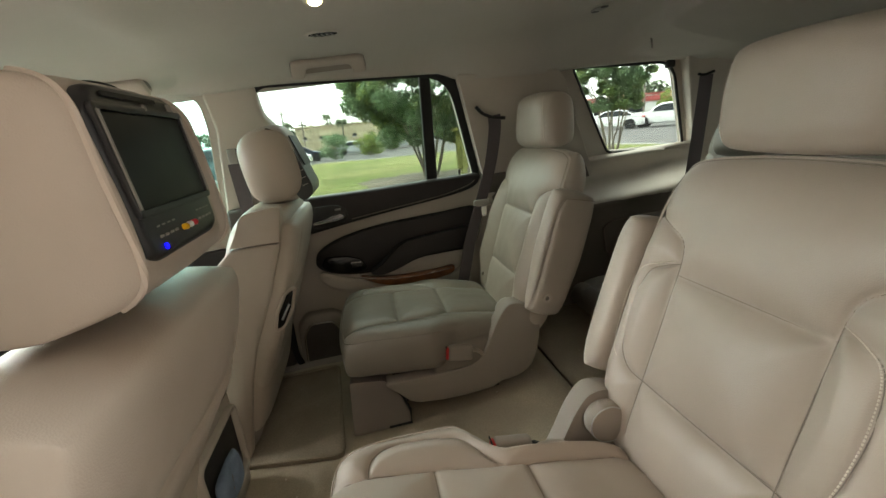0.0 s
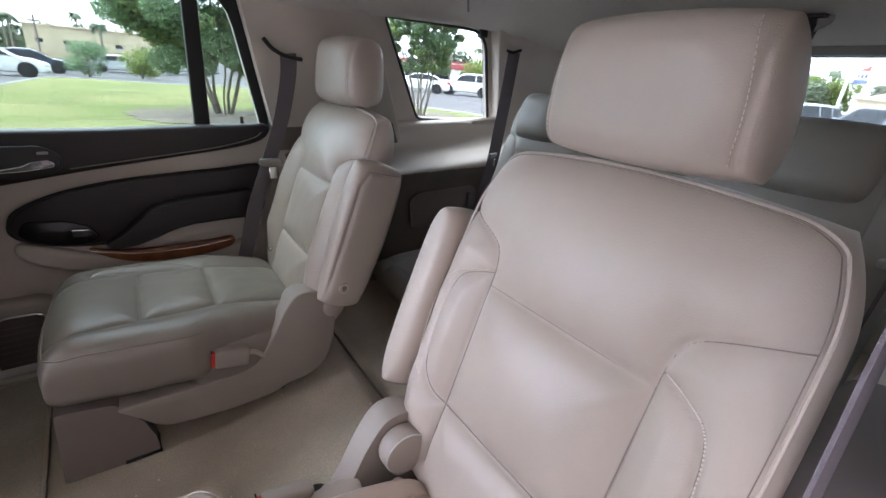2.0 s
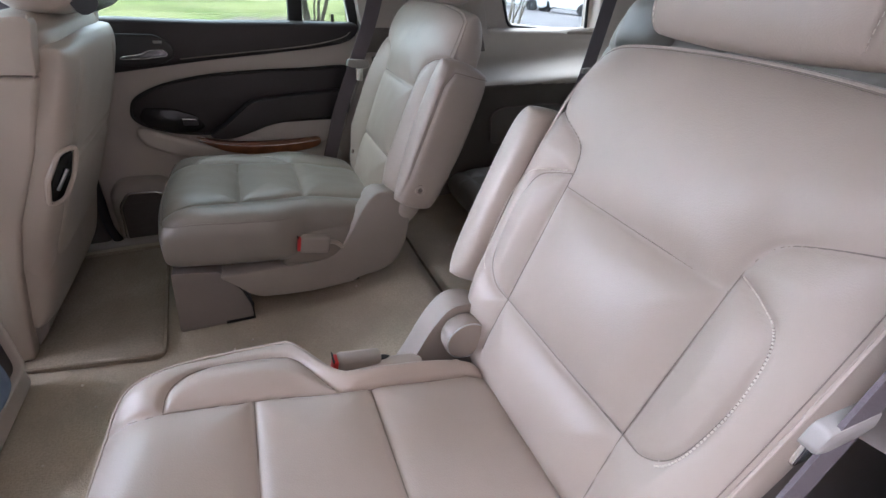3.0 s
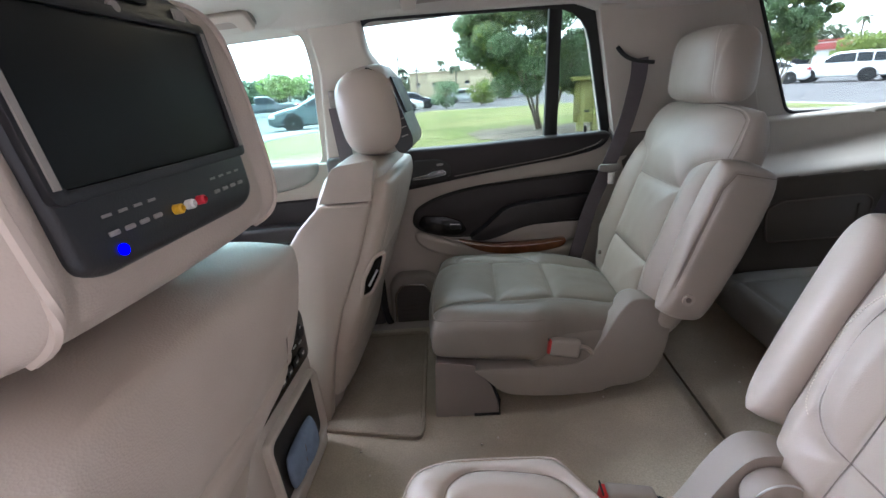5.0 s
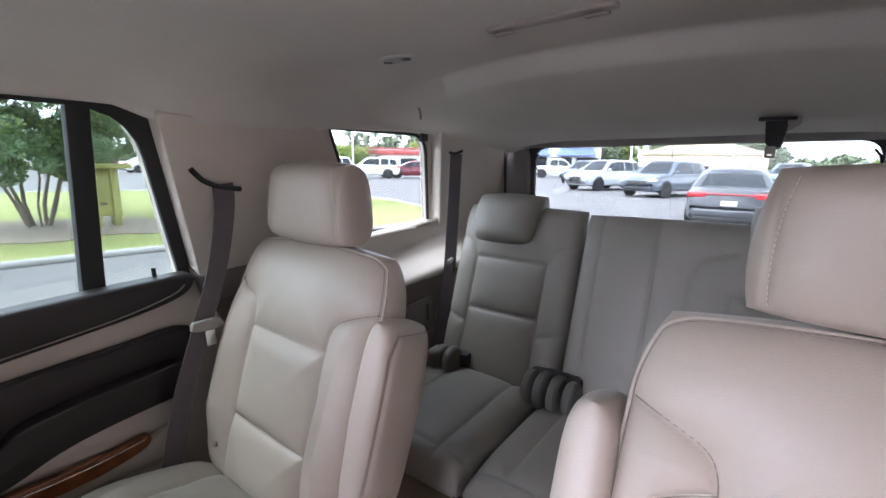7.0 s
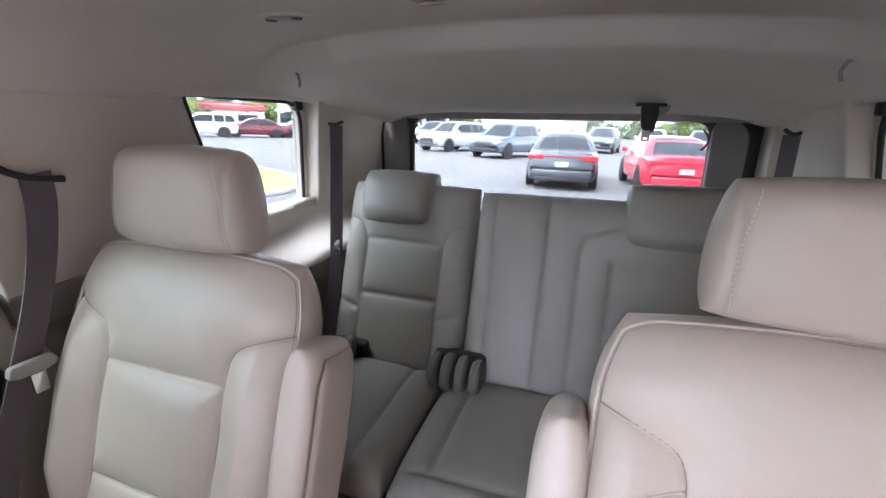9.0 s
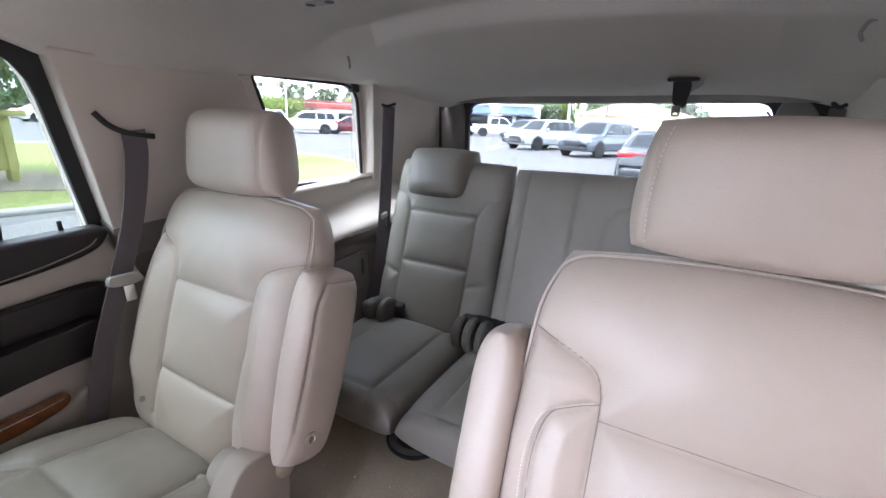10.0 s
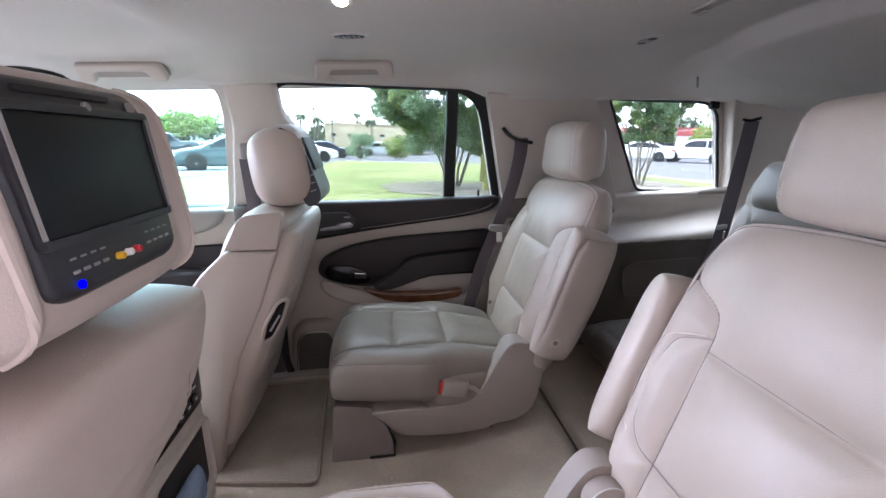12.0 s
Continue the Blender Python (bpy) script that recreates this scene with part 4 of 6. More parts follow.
    if sgn > 0:
        # this monitor is a convex shell moulded round the back of the headrest
        side = curved([(0.004, 0.222), (0.026, 0.219), (0.047, 0.196), (0.063, 0.145), (0.074, 0.085), (0.079, 0.048), (0.068, 0.026), (0.036, 0.026), (0.020, 0.110)], 4, True)
        mw = mh @ Matrix(((0, 0, 1, -0.106), (0, 1, 0, 0), (-1, 0, 0, 0), (0, 0, 0, 1))) @ Matrix.Diagonal((-1, 1, 1, 1))
        bz = slab("monitor", mw, side, 0.212, MON, head, "dark moulded headrest monitor shell", 0.012, 4)
        for k in (-1, 1):
            for i in range(3):
                y = 0.058 + 0.020 * i
                tube("side_slot", [mh @ Vector((k * 0.1065, y, 0.054)), mh @ Vector((k * 0.1065, y + 0.003, 0.070))], 0.0014, GREYP, bz, "", 5)
        slab("screen", mh @ frame_of((0, 0.155, 0.0635), (1, 0, 0), (0, 1, -0.20)), rounded([(-0.078, -0.045), (-0.078, 0.045), (0.078, 0.045), (0.078, -0.045)], 0.005), 0.004, SCREEN, bz, "dark glass screen, off", 0.001)
        mc = Matrix(((0, -1, 0, -0.90 + dx), (1, 0, 0, sgn * q), (0, 0, 1, 0.20), (0, 0, 0, 1)))
        pad("cushion", mc, LEATHER, seat, 0.25, 0.50, 0.07, 0.09, 0.12, 7, None, None, [], 0.0, 0.02, 0.0, None, 30, 30)
        box("seat_base", (-1.35, sgn * q - 0.2, -0.01), (-0.98, sgn * q + 0.2, 0.14), BLACK, seat)
        return seat
    bez = rounded([(-0.084, 0.084), (-0.092, 0.200), (-0.072, 0.222), (0.072, 0.222), (0.092, 0.200), (0.084, 0.084), (0.068, 0.076), (-0.068, 0.076)], 0.014, 4)
    bz = slab("monitor", mm, bez, 0.030, MON, head, "black plastic headrest monitor", 0.008, 4)
    scr = rounded([(-0.076, 0.119), (-0.077, 0.199), (0.077, 0.199), (0.076, 0.119)], 0.004)
    slab("screen", mm @ Matrix.Translation((0, 0, 0.0295)), scr, 0.002, SCREEN, bz, "dark glass screen, off", 0.001)
    slab("screen_rim", mm @ Matrix.Translation((0, 0, 0.029)), rounded([(-0.083, 0.113), (-0.085, 0.205), (0.085, 0.205), (0.083, 0.113)], 0.006), 0.004, MON, bz, "", 0.002, 2, [scr])
    for k in (-1, 1):
        slab("silver_bar", mm @ Matrix.Translation((0, 0, 0.0325)), [(k * 0.0775, 0.120), (k * 0.0780, 0.199), (k * 0.0815, 0.199), (k * 0.0810, 0.120)][::k], 0.0014, GREYP, bz, "", 0.0)
    slab("disc_slot", mm @ Matrix.Translation((0, 0, 0.0295)), rounded([(-0.06, 0.211), (-0.06, 0.215), (0.035, 0.215), (0.035, 0.211)], 0.0015), 0.002, RUBBER, bz, "", 0.0)
    turned("eject_button", mm @ Matrix.Translation((0.004, 0.205, 0.030)), [(0.004, 0), (0.004, 0.002), (0.003, 0.003)], GREYP, bz, "", 16)
    slab("badge", mm @ Matrix.Translation((0, 0, 0.0305)), rounded([(0.058, 0.205), (0.058, 0.213), (0.070, 0.213), (0.070, 0.205)], 0.002), 0.001, GREYP, bz, "small grey badge", 0.0)
    for k, c in enumerate(JACKS):
        turned("jack", mm @ Matrix.Translation((-0.012 + 0.0115 * k, 0.094, 0.030)), [(0.0030, 0), (0.0030, 0.004), (0.002, 0.005), (0.002, 0.001)], c, bz, "coloured socket", 14)
    for k in range(8):
        a = -0.062 + 0.0105 * k if k < 4 else 0.030 + 0.0105 * (k - 4)
        slab("key", mm @ Matrix.Translation((0, 0, 0.0295)), rounded([(a, 0.0935), (a, 0.0960), (a + 0.007, 0.0960), (a + 0.007, 0.0935)], 0.001), 0.0012, GREYP, bz, "", 0.0005)
        slab("key_mark", mm @ Matrix.Translation((0, 0, 0.0305)), [(a, 0.103), (a, 0.1045), (a + 0.006, 0.1045), (a + 0.006, 0.103)], 0.0004, GREYP, bz, "", 0.0)
    turned("power_button", mm @ Matrix.Translation((-0.058, 0.086, 0.030)), [(0.0028, 0), (0.0028, 0.0012), (0.002, 0.0016)], BLUE, bz, "blue-lit power button", 14)
    wire = [mh @ Vector((-0.025, 0.222, 0.05)), mh @ Vector((-0.022, 0.236, 0.045)), mh @ Vector((0.03, 0.238, 0.045)), mh @ Vector((0.04, 0.222, 0.05))]
    tube("wire_loop", curved([tuple(w) for w in wire], 5), 0.0013, RUBBER, bz)
    mc = Matrix(((0, -1, 0, -0.90 + dx), (1, 0, 0, sgn * q), (0, 0, 1, 0.20), (0, 0, 0, 1)))
    pad("cushion", mc, LEATHER, seat, 0.20, 0.50, 0.07, 0.09, 0.12, 7, None, None, [], 0.0, 0.02, 0.0, None, 30, 30)
    box("seat_base", (-1.35, sgn * q - 0.2, -0.01), (-0.98, sgn * q + 0.2, 0.14), BLACK, seat)
    return seat


JACKS = [material(n, c, 0.35) for n, c in (("yellow_socket", (0.75, 0.45, 0.02)), ("white_socket", (0.8, 0.8, 0.78)), ("red_socket", (0.6, 0.03, 0.05)))]
BLUE = glow("blue_indicator", (0.0, 0.0, 1.0), 0.35)
front_seat(1, 0.47, 0.0, "beige leather front passenger seat with a headrest monitor")
front_seat(-1, 0.505, -0.008, "beige leather driver's seat with a headrest monitor and map pocket")

# ---- passenger rear door ----
DIMP = material("taupe_grille_plastic", (0.10, 0.086, 0.078), 0.6, vary=0.1, bump=0.3, bump_scale=600)
def build_door():
    d = tagged(thing("door_1", (-0.4, 0.83, 0.0), "rear passenger door trimmed in beige and dark brown with burl wood", "car door"), kind="structure")
    m = Matrix(((1, 0, 0, 0), (0, 0, -1, 0.845), (0, 1, 0, 0), (0, 0, 0, 1)))

    def at(y):
        return m @ Matrix.Translation((0, 0, 0.845 - y))
    # base panel with the wheel arch cut at the rear
    base = [(-0.925, -0.13), (-0.93, 0.40), (-0.84, 0.62), (-0.01, 0.62), (-0.005, 0.50), (-0.06, 0.36), (-0.14, 0.22), (-0.19, 0.06), (-0.25, -0.13)]
    panel = slab("door_panel", at(0.845), rounded(base, 0.03, 4), 0.04, TRIM, d, "beige moulded panel", 0.01, 3)
    # upper pad under the window
    upper = curved([(-0.86, 0.628), (-0.45, 0.634), (-0.10, 0.634), (-0.035, 0.628), (-0.040, 0.600), (-0.075, 0.578), (-0.16, 0.562), (-0.30, 0.548), (-0.50, 0.528), (-0.66, 0.508), (-0.76, 0.497), (-0.86, 0.492)], 4, True)
    slab("upper_pad", at(0.81), upper, 0.048, COCOA, d, "dark brown stitched soft pad", 0.022, 5)
    tube("pad_seam", [at(0.759) @ Vector((a, b, 0)) for a, b in curved([(-0.55, 0.537), (-0.40, 0.551), (-0.20, 0.570), (-0.09, 0.592), (-0.06, 0.61)], 5)], 0.0016, SEAM, d)
    # handle in its bezel
    bez = rounded([(-0.715, 0.528), (-0.722, 0.565), (-0.702, 0.602), (-0.600, 0.600), (-0.563, 0.578), (-0.562, 0.545), (-0.60, 0.527), (-0.66, 0.522)], 0.014, 4)
    hb = slab("handle_bezel", at(0.770), bez, 0.018, BLACK, d, "black handle recess", 0.002, 2)
    tube("bezel_rim", [at(0.752) @ Vector((a, b, 0)) for a, b in bez], 0.0025, BLACK, hb, "", 6, True)
    lever = rounded([(-0.692, 0.540), (-0.690, 0.546), (-0.640, 0.553), (-0.620, 0.562), (-0.588, 0.565), (-0.576, 0.556), (-0.580, 0.547), (-0.634, 0.541)], 0.003, 3)
    # The lever's colour holds a dark reflection; a bright cord draws its edge glint.
    ph = slab("pull_handle", at(0.753), lever, 0.009, DIM_CHROME, hb, "chrome pull handle with its dark reflection put into the colour", 0.003, 3)
    tube("lever_edge", [at(0.744) @ Vector((a, b, 0)) for a, b in lever], 0.0011, CHROME, ph, "bright cord drawing the glint along the lever's edge", 6, True)
    slab("lock_tab", at(0.753), rounded([(-0.606, 0.579), (-0.606, 0.586), (-0.584, 0.586), (-0.584, 0.579)], 0.002), 0.004, GREYP, hb, "", 0.001)
    # lower dark panel
    low = curved([(-0.712, 0.395), (-0.690, 0.430), (-0.62, 0.462), (-0.52, 0.483), (-0.40, 0.494), (-0.20, 0.500), (-0.062, 0.500), (-0.068, 0.42), (-0.09, 0.345), (-0.20, 0.338), (-0.36, 0.335), (-0.46, 0.318), (-0.53, 0.312), (-0.61, 0.322), (-0.68, 0.345), (-0.71, 0.368)], 4, True)
    dark = slab("dark_panel", at(0.805), low, 0.022, COCOA, d, "dark brown panel", 0.01, 4)
    tube("panel_rim", [at(0.785) @ Vector((a, b, 0)) for a, b in low], 0.004, BLACK, d, "", 6, True)
    cup = rounded([(-0.700, 0.372), (-0.680, 0.402), (-0.60, 0.395), (-0.545, 0.372), (-0.525, 0.335), (-0.56, 0.318), (-0.63, 0.325), (-0.685, 0.348)], 0.012, 4)
    cu = slab("switch_plate", at(0.786), cup, 0.007, GLOSSB, dark, "gloss black window switch plate", 0.006, 3)
    slab("window_switch", at(0.780), rounded([(-0.585, 0.345), (-0.585, 0.362), (-0.545, 0.358), (-0.545, 0.343)], 0.004), 0.008, BLACK, cu, "", 0.003)
    tube("switch_trim", [at(0.770) @ Vector((a, 0.366 - 0.1 * (a + 0.585), 0)) for a in (-0.585, -0.565, -0.548)], 0.0022, CHROME, cu)
    # armrest, a thick rolled pad
    arm = curved([(-0.515, 0.318), (-0.47, 0.345), (-0.42, 0.385), (-0.38, 0.412), (-0.30, 0.424), (-0.17, 0.432), (-0.095, 0.430), (-0.100, 0.362), (-0.15, 0.356), (-0.26, 0.350), (-0.34, 0.338), (-0.40, 0.318), (-0.45, 0.305), (-0.49, 0.305)], 4, True)
    slab("armrest", at(0.800), arm, 0.062, COCOA, d, "dark brown padded armrest", 0.026, 6)
    ins = curved([(-0.43, 0.300), (-0.36, 0.328), (-0.26, 0.342), (-0.12, 0.345), (-0.08, 0.325), (-0.10, 0.285), (-0.16, 0.268), (-0.28, 0.272), (-0.38, 0.285)], 4, True)
    slab("insert_pad", at(0.808), ins, 0.014, TRIM, d, "pale padded insert", 0.008, 3)
    shelf = curved([(-0.70, 0.340), (-0.60, 0.300), (-0.50, 0.272), (-0.36, 0.248), (-0.20, 0.243), (-0.14, 0.262), (-0.12, 0.200), (-0.30, 0.200), (-0.50, 0.215), (-0.66, 0.262), (-0.715, 0.31)], 4, True)
    slab("lower_roll", at(0.808), shelf, 0.03, TRIM, d, "", 0.016, 5)
    wood = curved([(-0.560, 0.303), (-0.50, 0.290), (-0.42, 0.279), (-0.33, 0.276), (-0.25, 0.276), (-0.185, 0.278), (-0.190, 0.250), (-0.26, 0.235), (-0.34, 0.232), (-0.43, 0.241), (-0.50, 0.262)], 4, True)
    slab("wood_strip", at(0.786), wood, 0.016, WOOD, d, "glossy burl wood strip", 0.006, 4)
    tube("strip_edge", [at(0.771) @ Vector((a, b, 0)) for a, b in curved([(-0.556, 0.298), (-0.50, 0.282), (-0.42, 0.268), (-0.33, 0.263), (-0.25, 0.265), (-0.19, 0.270)], 5)], 0.0014, CHROME, d)
    # speaker
    spk = rounded([(-0.838, 0.150), (-0.800, 0.188), (-0.69, 0.186), (-0.645, 0.15), (-0.660, -0.03), (-0.715, -0.092), (-0.83, -0.090), (-0.850, -0.03)], 0.02, 4)
    ho = slab("speaker_housing", at(0.808), spk, 0.045, SHELL, d, "moulded beige speaker pod", 0.02, 5)
    gr = rounded([(-0.815, 0.110), (-0.785, 0.150), (-0.70, 0.146), (-0.675, 0.105), (-0.688, -0.02), (-0.722, -0.062), (-0.805, -0.062), (-0.826, -0.02)], 0.015, 4)
    gg = slab("speaker_grille", at(0.764), gr, 0.005, DIMP, ho, "dark speaker grille", 0.002)
    tube("grille_ring", [at(0.758) @ Vector((a, b, 0)) for a, b in gr], 0.0045, CHROME, gg, "bright metal ring", 8, True)
    for k in range(9):
        tube("grille_bar", [at(0.7585) @ Vector((-0.806, -0.028 + 0.018 * k, 0)), at(0.7585) @ Vector((-0.700, -0.028 + 0.018 * k, 0))], 0.0018, DIMP, gg, "", 5)
    # window of the door
    fr = side_frame(1, 0.0)
    o = rounded(REAR_DOOR_WIN, [0.02, 0.05, 0.05, 0.10, 0.03])
    big = rounded([(-0.835, 0.59), (-0.835, 0.99), (-0.78, 1.052), (-0.080, 1.022), (0.035, 0.59)], [0.02, 0.06, 0.05, 0.09, 0.03])
    w = slab("window_frame", side_frame(1, 0.010), big, 0.016, RUBBER, d, "black rubber-lined frame", 0.005, 3, [o])
    div = [(-0.236, 0.60), (-0.229, 1.03), (-0.192, 1.03), (-0.193, 0.60)]
    slab("division_bar", side_frame(1, -0.006), div, 0.026, RUBBER, w, "black division bar", 0.004)
    p1 = [(-0.80, 0.60), (-0.80, 1.03), (-0.22, 1.02), (-0.22, 0.60)]
    p2 = [(-0.205, 0.60), (-0.205, 1.02), (-0.11, 1.01), (-0.0, 0.60)]
    for p in (p1, p2):
        g = slab("pane", side_frame(1, -0.010), p, 0.004, TINT, w, "", 0.0)
    slab("lower_seal", side_frame(1, 0.006), [(-0.205, 0.608), (-0.205, 0.622), (-0.02, 0.622), (-0.016, 0.608)], 0.012, RUBBER, w, "", 0.003)
    slab("sill_lip", side_frame(1, 0.02), [(-0.85, 0.600), (-0.85, 0.626), (-0.03, 0.622), (-0.03, 0.600)], 0.03, BLACK, d, "", 0.01, 3)
    tube("lock_pin", [(-0.105, 0.800, 0.630), (-0.105, 0.800, 0.655)], 0.005, BLACK, d)
    # door jamb strip at the front edge
    tube("door_seal", curved([(-0.80, 0.76, -0.09), (-0.842, 0.76, -0.03), (-0.863, 0.76, 0.04), (-0.862, 0.76, 0.13), (-0.858, 0.76, 0.22), (-0.850, 0.76, 0.33), (-0.838, 0.76, 0.60)], 6), 0.013, RUBBER, d, "black rubber door seal")


build_door()


def front_door():
    d = tagged(thing("door_2", (-1.4, 0.83, 0.0), "front passenger door with dark upper pad and pale lower panel", "car door"), kind="structure")
    m = Matrix(((1, 0, 0, 0), (0, 0, -1, 0.845), (0, 1, 0, 0), (0, 0, 0, 1)))
    slab("door_panel", m, rounded([(-1.75, -0.13), (-1.75, 0.62), (-0.98, 0.62), (-0.99, -0.13)], 0.03), 0.04, TRIM, d, "", 0.01)
    up = curved([(-1.75, 0.625), (-1.40, 0.632), (-1.10, 0.632), (-1.03, 0.622), (-1.045, 0.575), (-1.12, 0.545), (-1.30, 0.528), (-1.75, 0.515)], 4, True)
    slab("upper_pad", m @ Matrix.Translation((0, 0, 0.035)), up, 0.048, GREYP, d, "grey stitched soft pad", 0.022, 5)
    lo = curved([(-1.70, 0.49), (-1.40, 0.495), (-1.10, 0.498), (-1.02, 0.49), (-1.02, 0.40), (-1.10, 0.33), (-1.40, 0.32), (-1.70, 0.32)], 4, True)
    slab("dark_panel", m @ Matrix.Translation((0, 0, 0.04)), lo, 0.022, COCOA, d, "dark brown panel", 0.01, 4)
    slab("armrest", m @ Matrix.Translation((0, 0, 0.05)), rounded([(-1.6, 0.36), (-1.6, 0.42), (-1.06, 0.42), (-1.06, 0.36)], 0.02), 0.07, COCOA, d, "", 0.02, 4)


front_door()

# the driver-side rear door, swung open
od = tagged(thing("door_3", (-0.92, -0.88, 0.0), "rear driver-side door standing wide open", "car door"), kind="structure")
mo = Matrix.Translation((-0.93, -0.90, 0)) @ Matrix.Rotation(radians(-72), 4, "Z") @ Matrix(((1, 0, 0, 0), (0, 0, 1, 0), (0, 1, 0, 0), (0, 0, 0, 1)))
slab("door_panel", mo, rounded([(0.0, -0.20), (0.0, 0.60), (0.86, 0.60), (0.80, 0.15), (0.62, -0.20)], 0.03), 0.08, TRIM, od, "", 0.012)
slab("window_frame", mo, [(0.0, 0.59), (0.02, 1.00), (0.10, 1.06), (0.72, 1.03), (0.88, 0.59)], 0.03, BLACK, od, "", 0.004, 2, [[(0.05, 0.62), (0.06, 0.98), (0.12, 1.02), (0.69, 0.99), (0.82, 0.62)]])

# lower door pillar between the two passenger doors
o = box("pillar_b_lower_passenger", (-0.985, 0.755, -0.05), (-0.872, 0.80, 0.64), DIMP, None, "", 0.015, None, 3)
tagged(o, "taupe plastic lower door pillar behind the front seat", "pillar trim", "", "structure")

# ---- belts, lamps, grips and other fittings ----
def slot_trim(name, pts, parent, r=0.006):
    tube(name, curved(pts, 6), r, RUBBER, parent, "black belt slot lip", 8)


def belt_second(sgn):
    b = thing("seat_belt", (-0.05, sgn * 0.70, 0.15), "mauve-grey seat belt hanging from the rear pillar, tongue in its holder", "seat belt", "seat belts")
    slot_trim("slot", [(-0.045, sgn * 0.668, 0.877), (-0.02, sgn * 0.672, 0.850), (0.02, sgn * 0.677, 0.832), (0.062, sgn * 0.676, 0.825)], b)
    o = 0.0 if sgn > 0 else 0.035
    ribbon("webbing", curved([(0.022, sgn * 0.676, 0.840), (0.016, sgn * (0.672 + o), 0.78), (-0.014, sgn * (0.676 + o), 0.66), (-0.064, sgn * (0.682 + o), 0.53), (-0.116, sgn * (0.69 + o), 0.40), (-0.144, sgn * (0.70 + o), 0.30), (-0.172, sgn * (0.705 + o), 0.20), (-0.19, sgn * 0.71, 0.12)], 5), (1, 0, 0.08), 0.047, BELT, b)
    ms = frame_of((-0.062, sgn * (0.672 + o), 0.532), (1, 0, -0.05), (0, 0, 1))
    ring = [(-0.036, -0.006), (-0.030, 0.012), (0.030, 0.012), (0.036, -0.006), (0.020, -0.012), (-0.020, -0.012)]
    t = slab("tongue_holder", ms, rounded(ring, 0.005, 3), 0.012, GREYP, b, "pale plastic holder", 0.003)
    slab("tongue", frame_of((-0.058, sgn * (0.668 + o), 0.500), (1, 0, -0.05), (0, 0, 1)), rounded([(-0.011, -0.018), (-0.011, 0.018), (0.011, 0.018), (0.011, -0.018)], 0.003), 0.004, CHROME, t, "bright steel tongue", 0.001)
    box("anchor_cover", (-0.23, sgn * 0.71 - 0.03, 0.06), (-0.13, sgn * 0.71 + 0.03, 0.17), SHELL, b, "", 0.015, None, 3)


belt_second(1)
belt_second(-1)


def belt_third(sgn):
    b = thing("seat_belt", (0.75, sgn * 0.63, 0.15), "mauve-grey third-row seat belt in front of the rear pillar", "seat belt", "seat belts")
    y = 0.648 if sgn > 0 else 0.60
    slot_trim("slot", [(0.835, sgn * (y + 0.006), 0.885), (0.86, sgn * y, 0.880), (0.895, sgn * (y - 0.006), 0.888)], b, 0.005)
    ribbon("webbing", curved([(0.866, sgn * y, 0.878), (0.845, sgn * (y - 0.004), 0.76), (0.812, sgn * (y - 0.012), 0.60), (0.775, sgn * (y - 0.022), 0.45), (0.72, sgn * (y - 0.03), 0.30), (0.66, sgn * (y - 0.04), 0.19)], 5), (1, -sgn * 0.55, 0), 0.046, BELT, b)
    ms = frame_of((0.782, sgn * (y - 0.022), 0.50), (1, sgn * 0.4, 0), (0, 0, 1))
    t = slab("tongue_holder", ms, rounded([(-0.036, -0.008), (-0.036, 0.010), (0.036, 0.010), (0.036, -0.008)], 0.005), 0.010, GREYP, b, "", 0.003)
    slab("tongue", frame_of((0.79, sgn * (y - 0.026), 0.470), (1, sgn * 0.4, 0), (0, 0, 1)), rounded([(-0.010, -0.016), (-0.010, 0.016), (0.010, 0.016), (0.010, -0.016)], 0.003), 0.004, CHROME, t, "", 0.001)
    box("buckle", (0.56, sgn * 0.545 - 0.02, 0.19), (0.62, sgn * 0.545 + 0.02, 0.255), HINGE, b, "dark grey buckle", 0.014, None, 3)


belt_third(1)
belt_third(-1)

# centre belt of the third row, parked in the roof
cb = thing("roof_belt_latch", (0.853, -0.283, 0.94), "black centre seat belt latch parked in the headliner", "seat belt")
box("escutcheon", (0.842, -0.322, 0.941), (0.872, -0.250, 0.949), BLACK, cb, "", 0.003)
slab("housing", frame_of((0.850, -0.286, 0.906), (0, 1, 0), (0.25, 0, 1)), rounded([(-0.013, -0.026), (-0.023, 0.038), (0.023, 0.038), (0.018, -0.016), (0.007, -0.026)], 0.006), 0.022, BLACK, cb, "", 0.005)
slab("side_wing", frame_of((0.868, -0.309, 0.928), (0.4, -1, 0), (0, 0, 1)), rounded([(-0.008, -0.014), (-0.008, 0.018), (0.022, 0.018), (0.020, 0.004)], 0.005), 0.010, GREYP, cb, "grey plastic wing", 0.003)
slab("tongue", frame_of((0.834, -0.280, 0.870), (0, 1, 0), (0.25, 0, 1)), rounded([(-0.010, -0.012), (-0.010, 0.014), (0.010, 0.014), (0.010, -0.012)], 0.003), 0.004, STEEL, cb, "", 0.001, 2, [rounded([(-0.005, -0.008), (-0.005, -0.003), (0.005, -0.003), (0.005, -0.008)], 0.0015)])


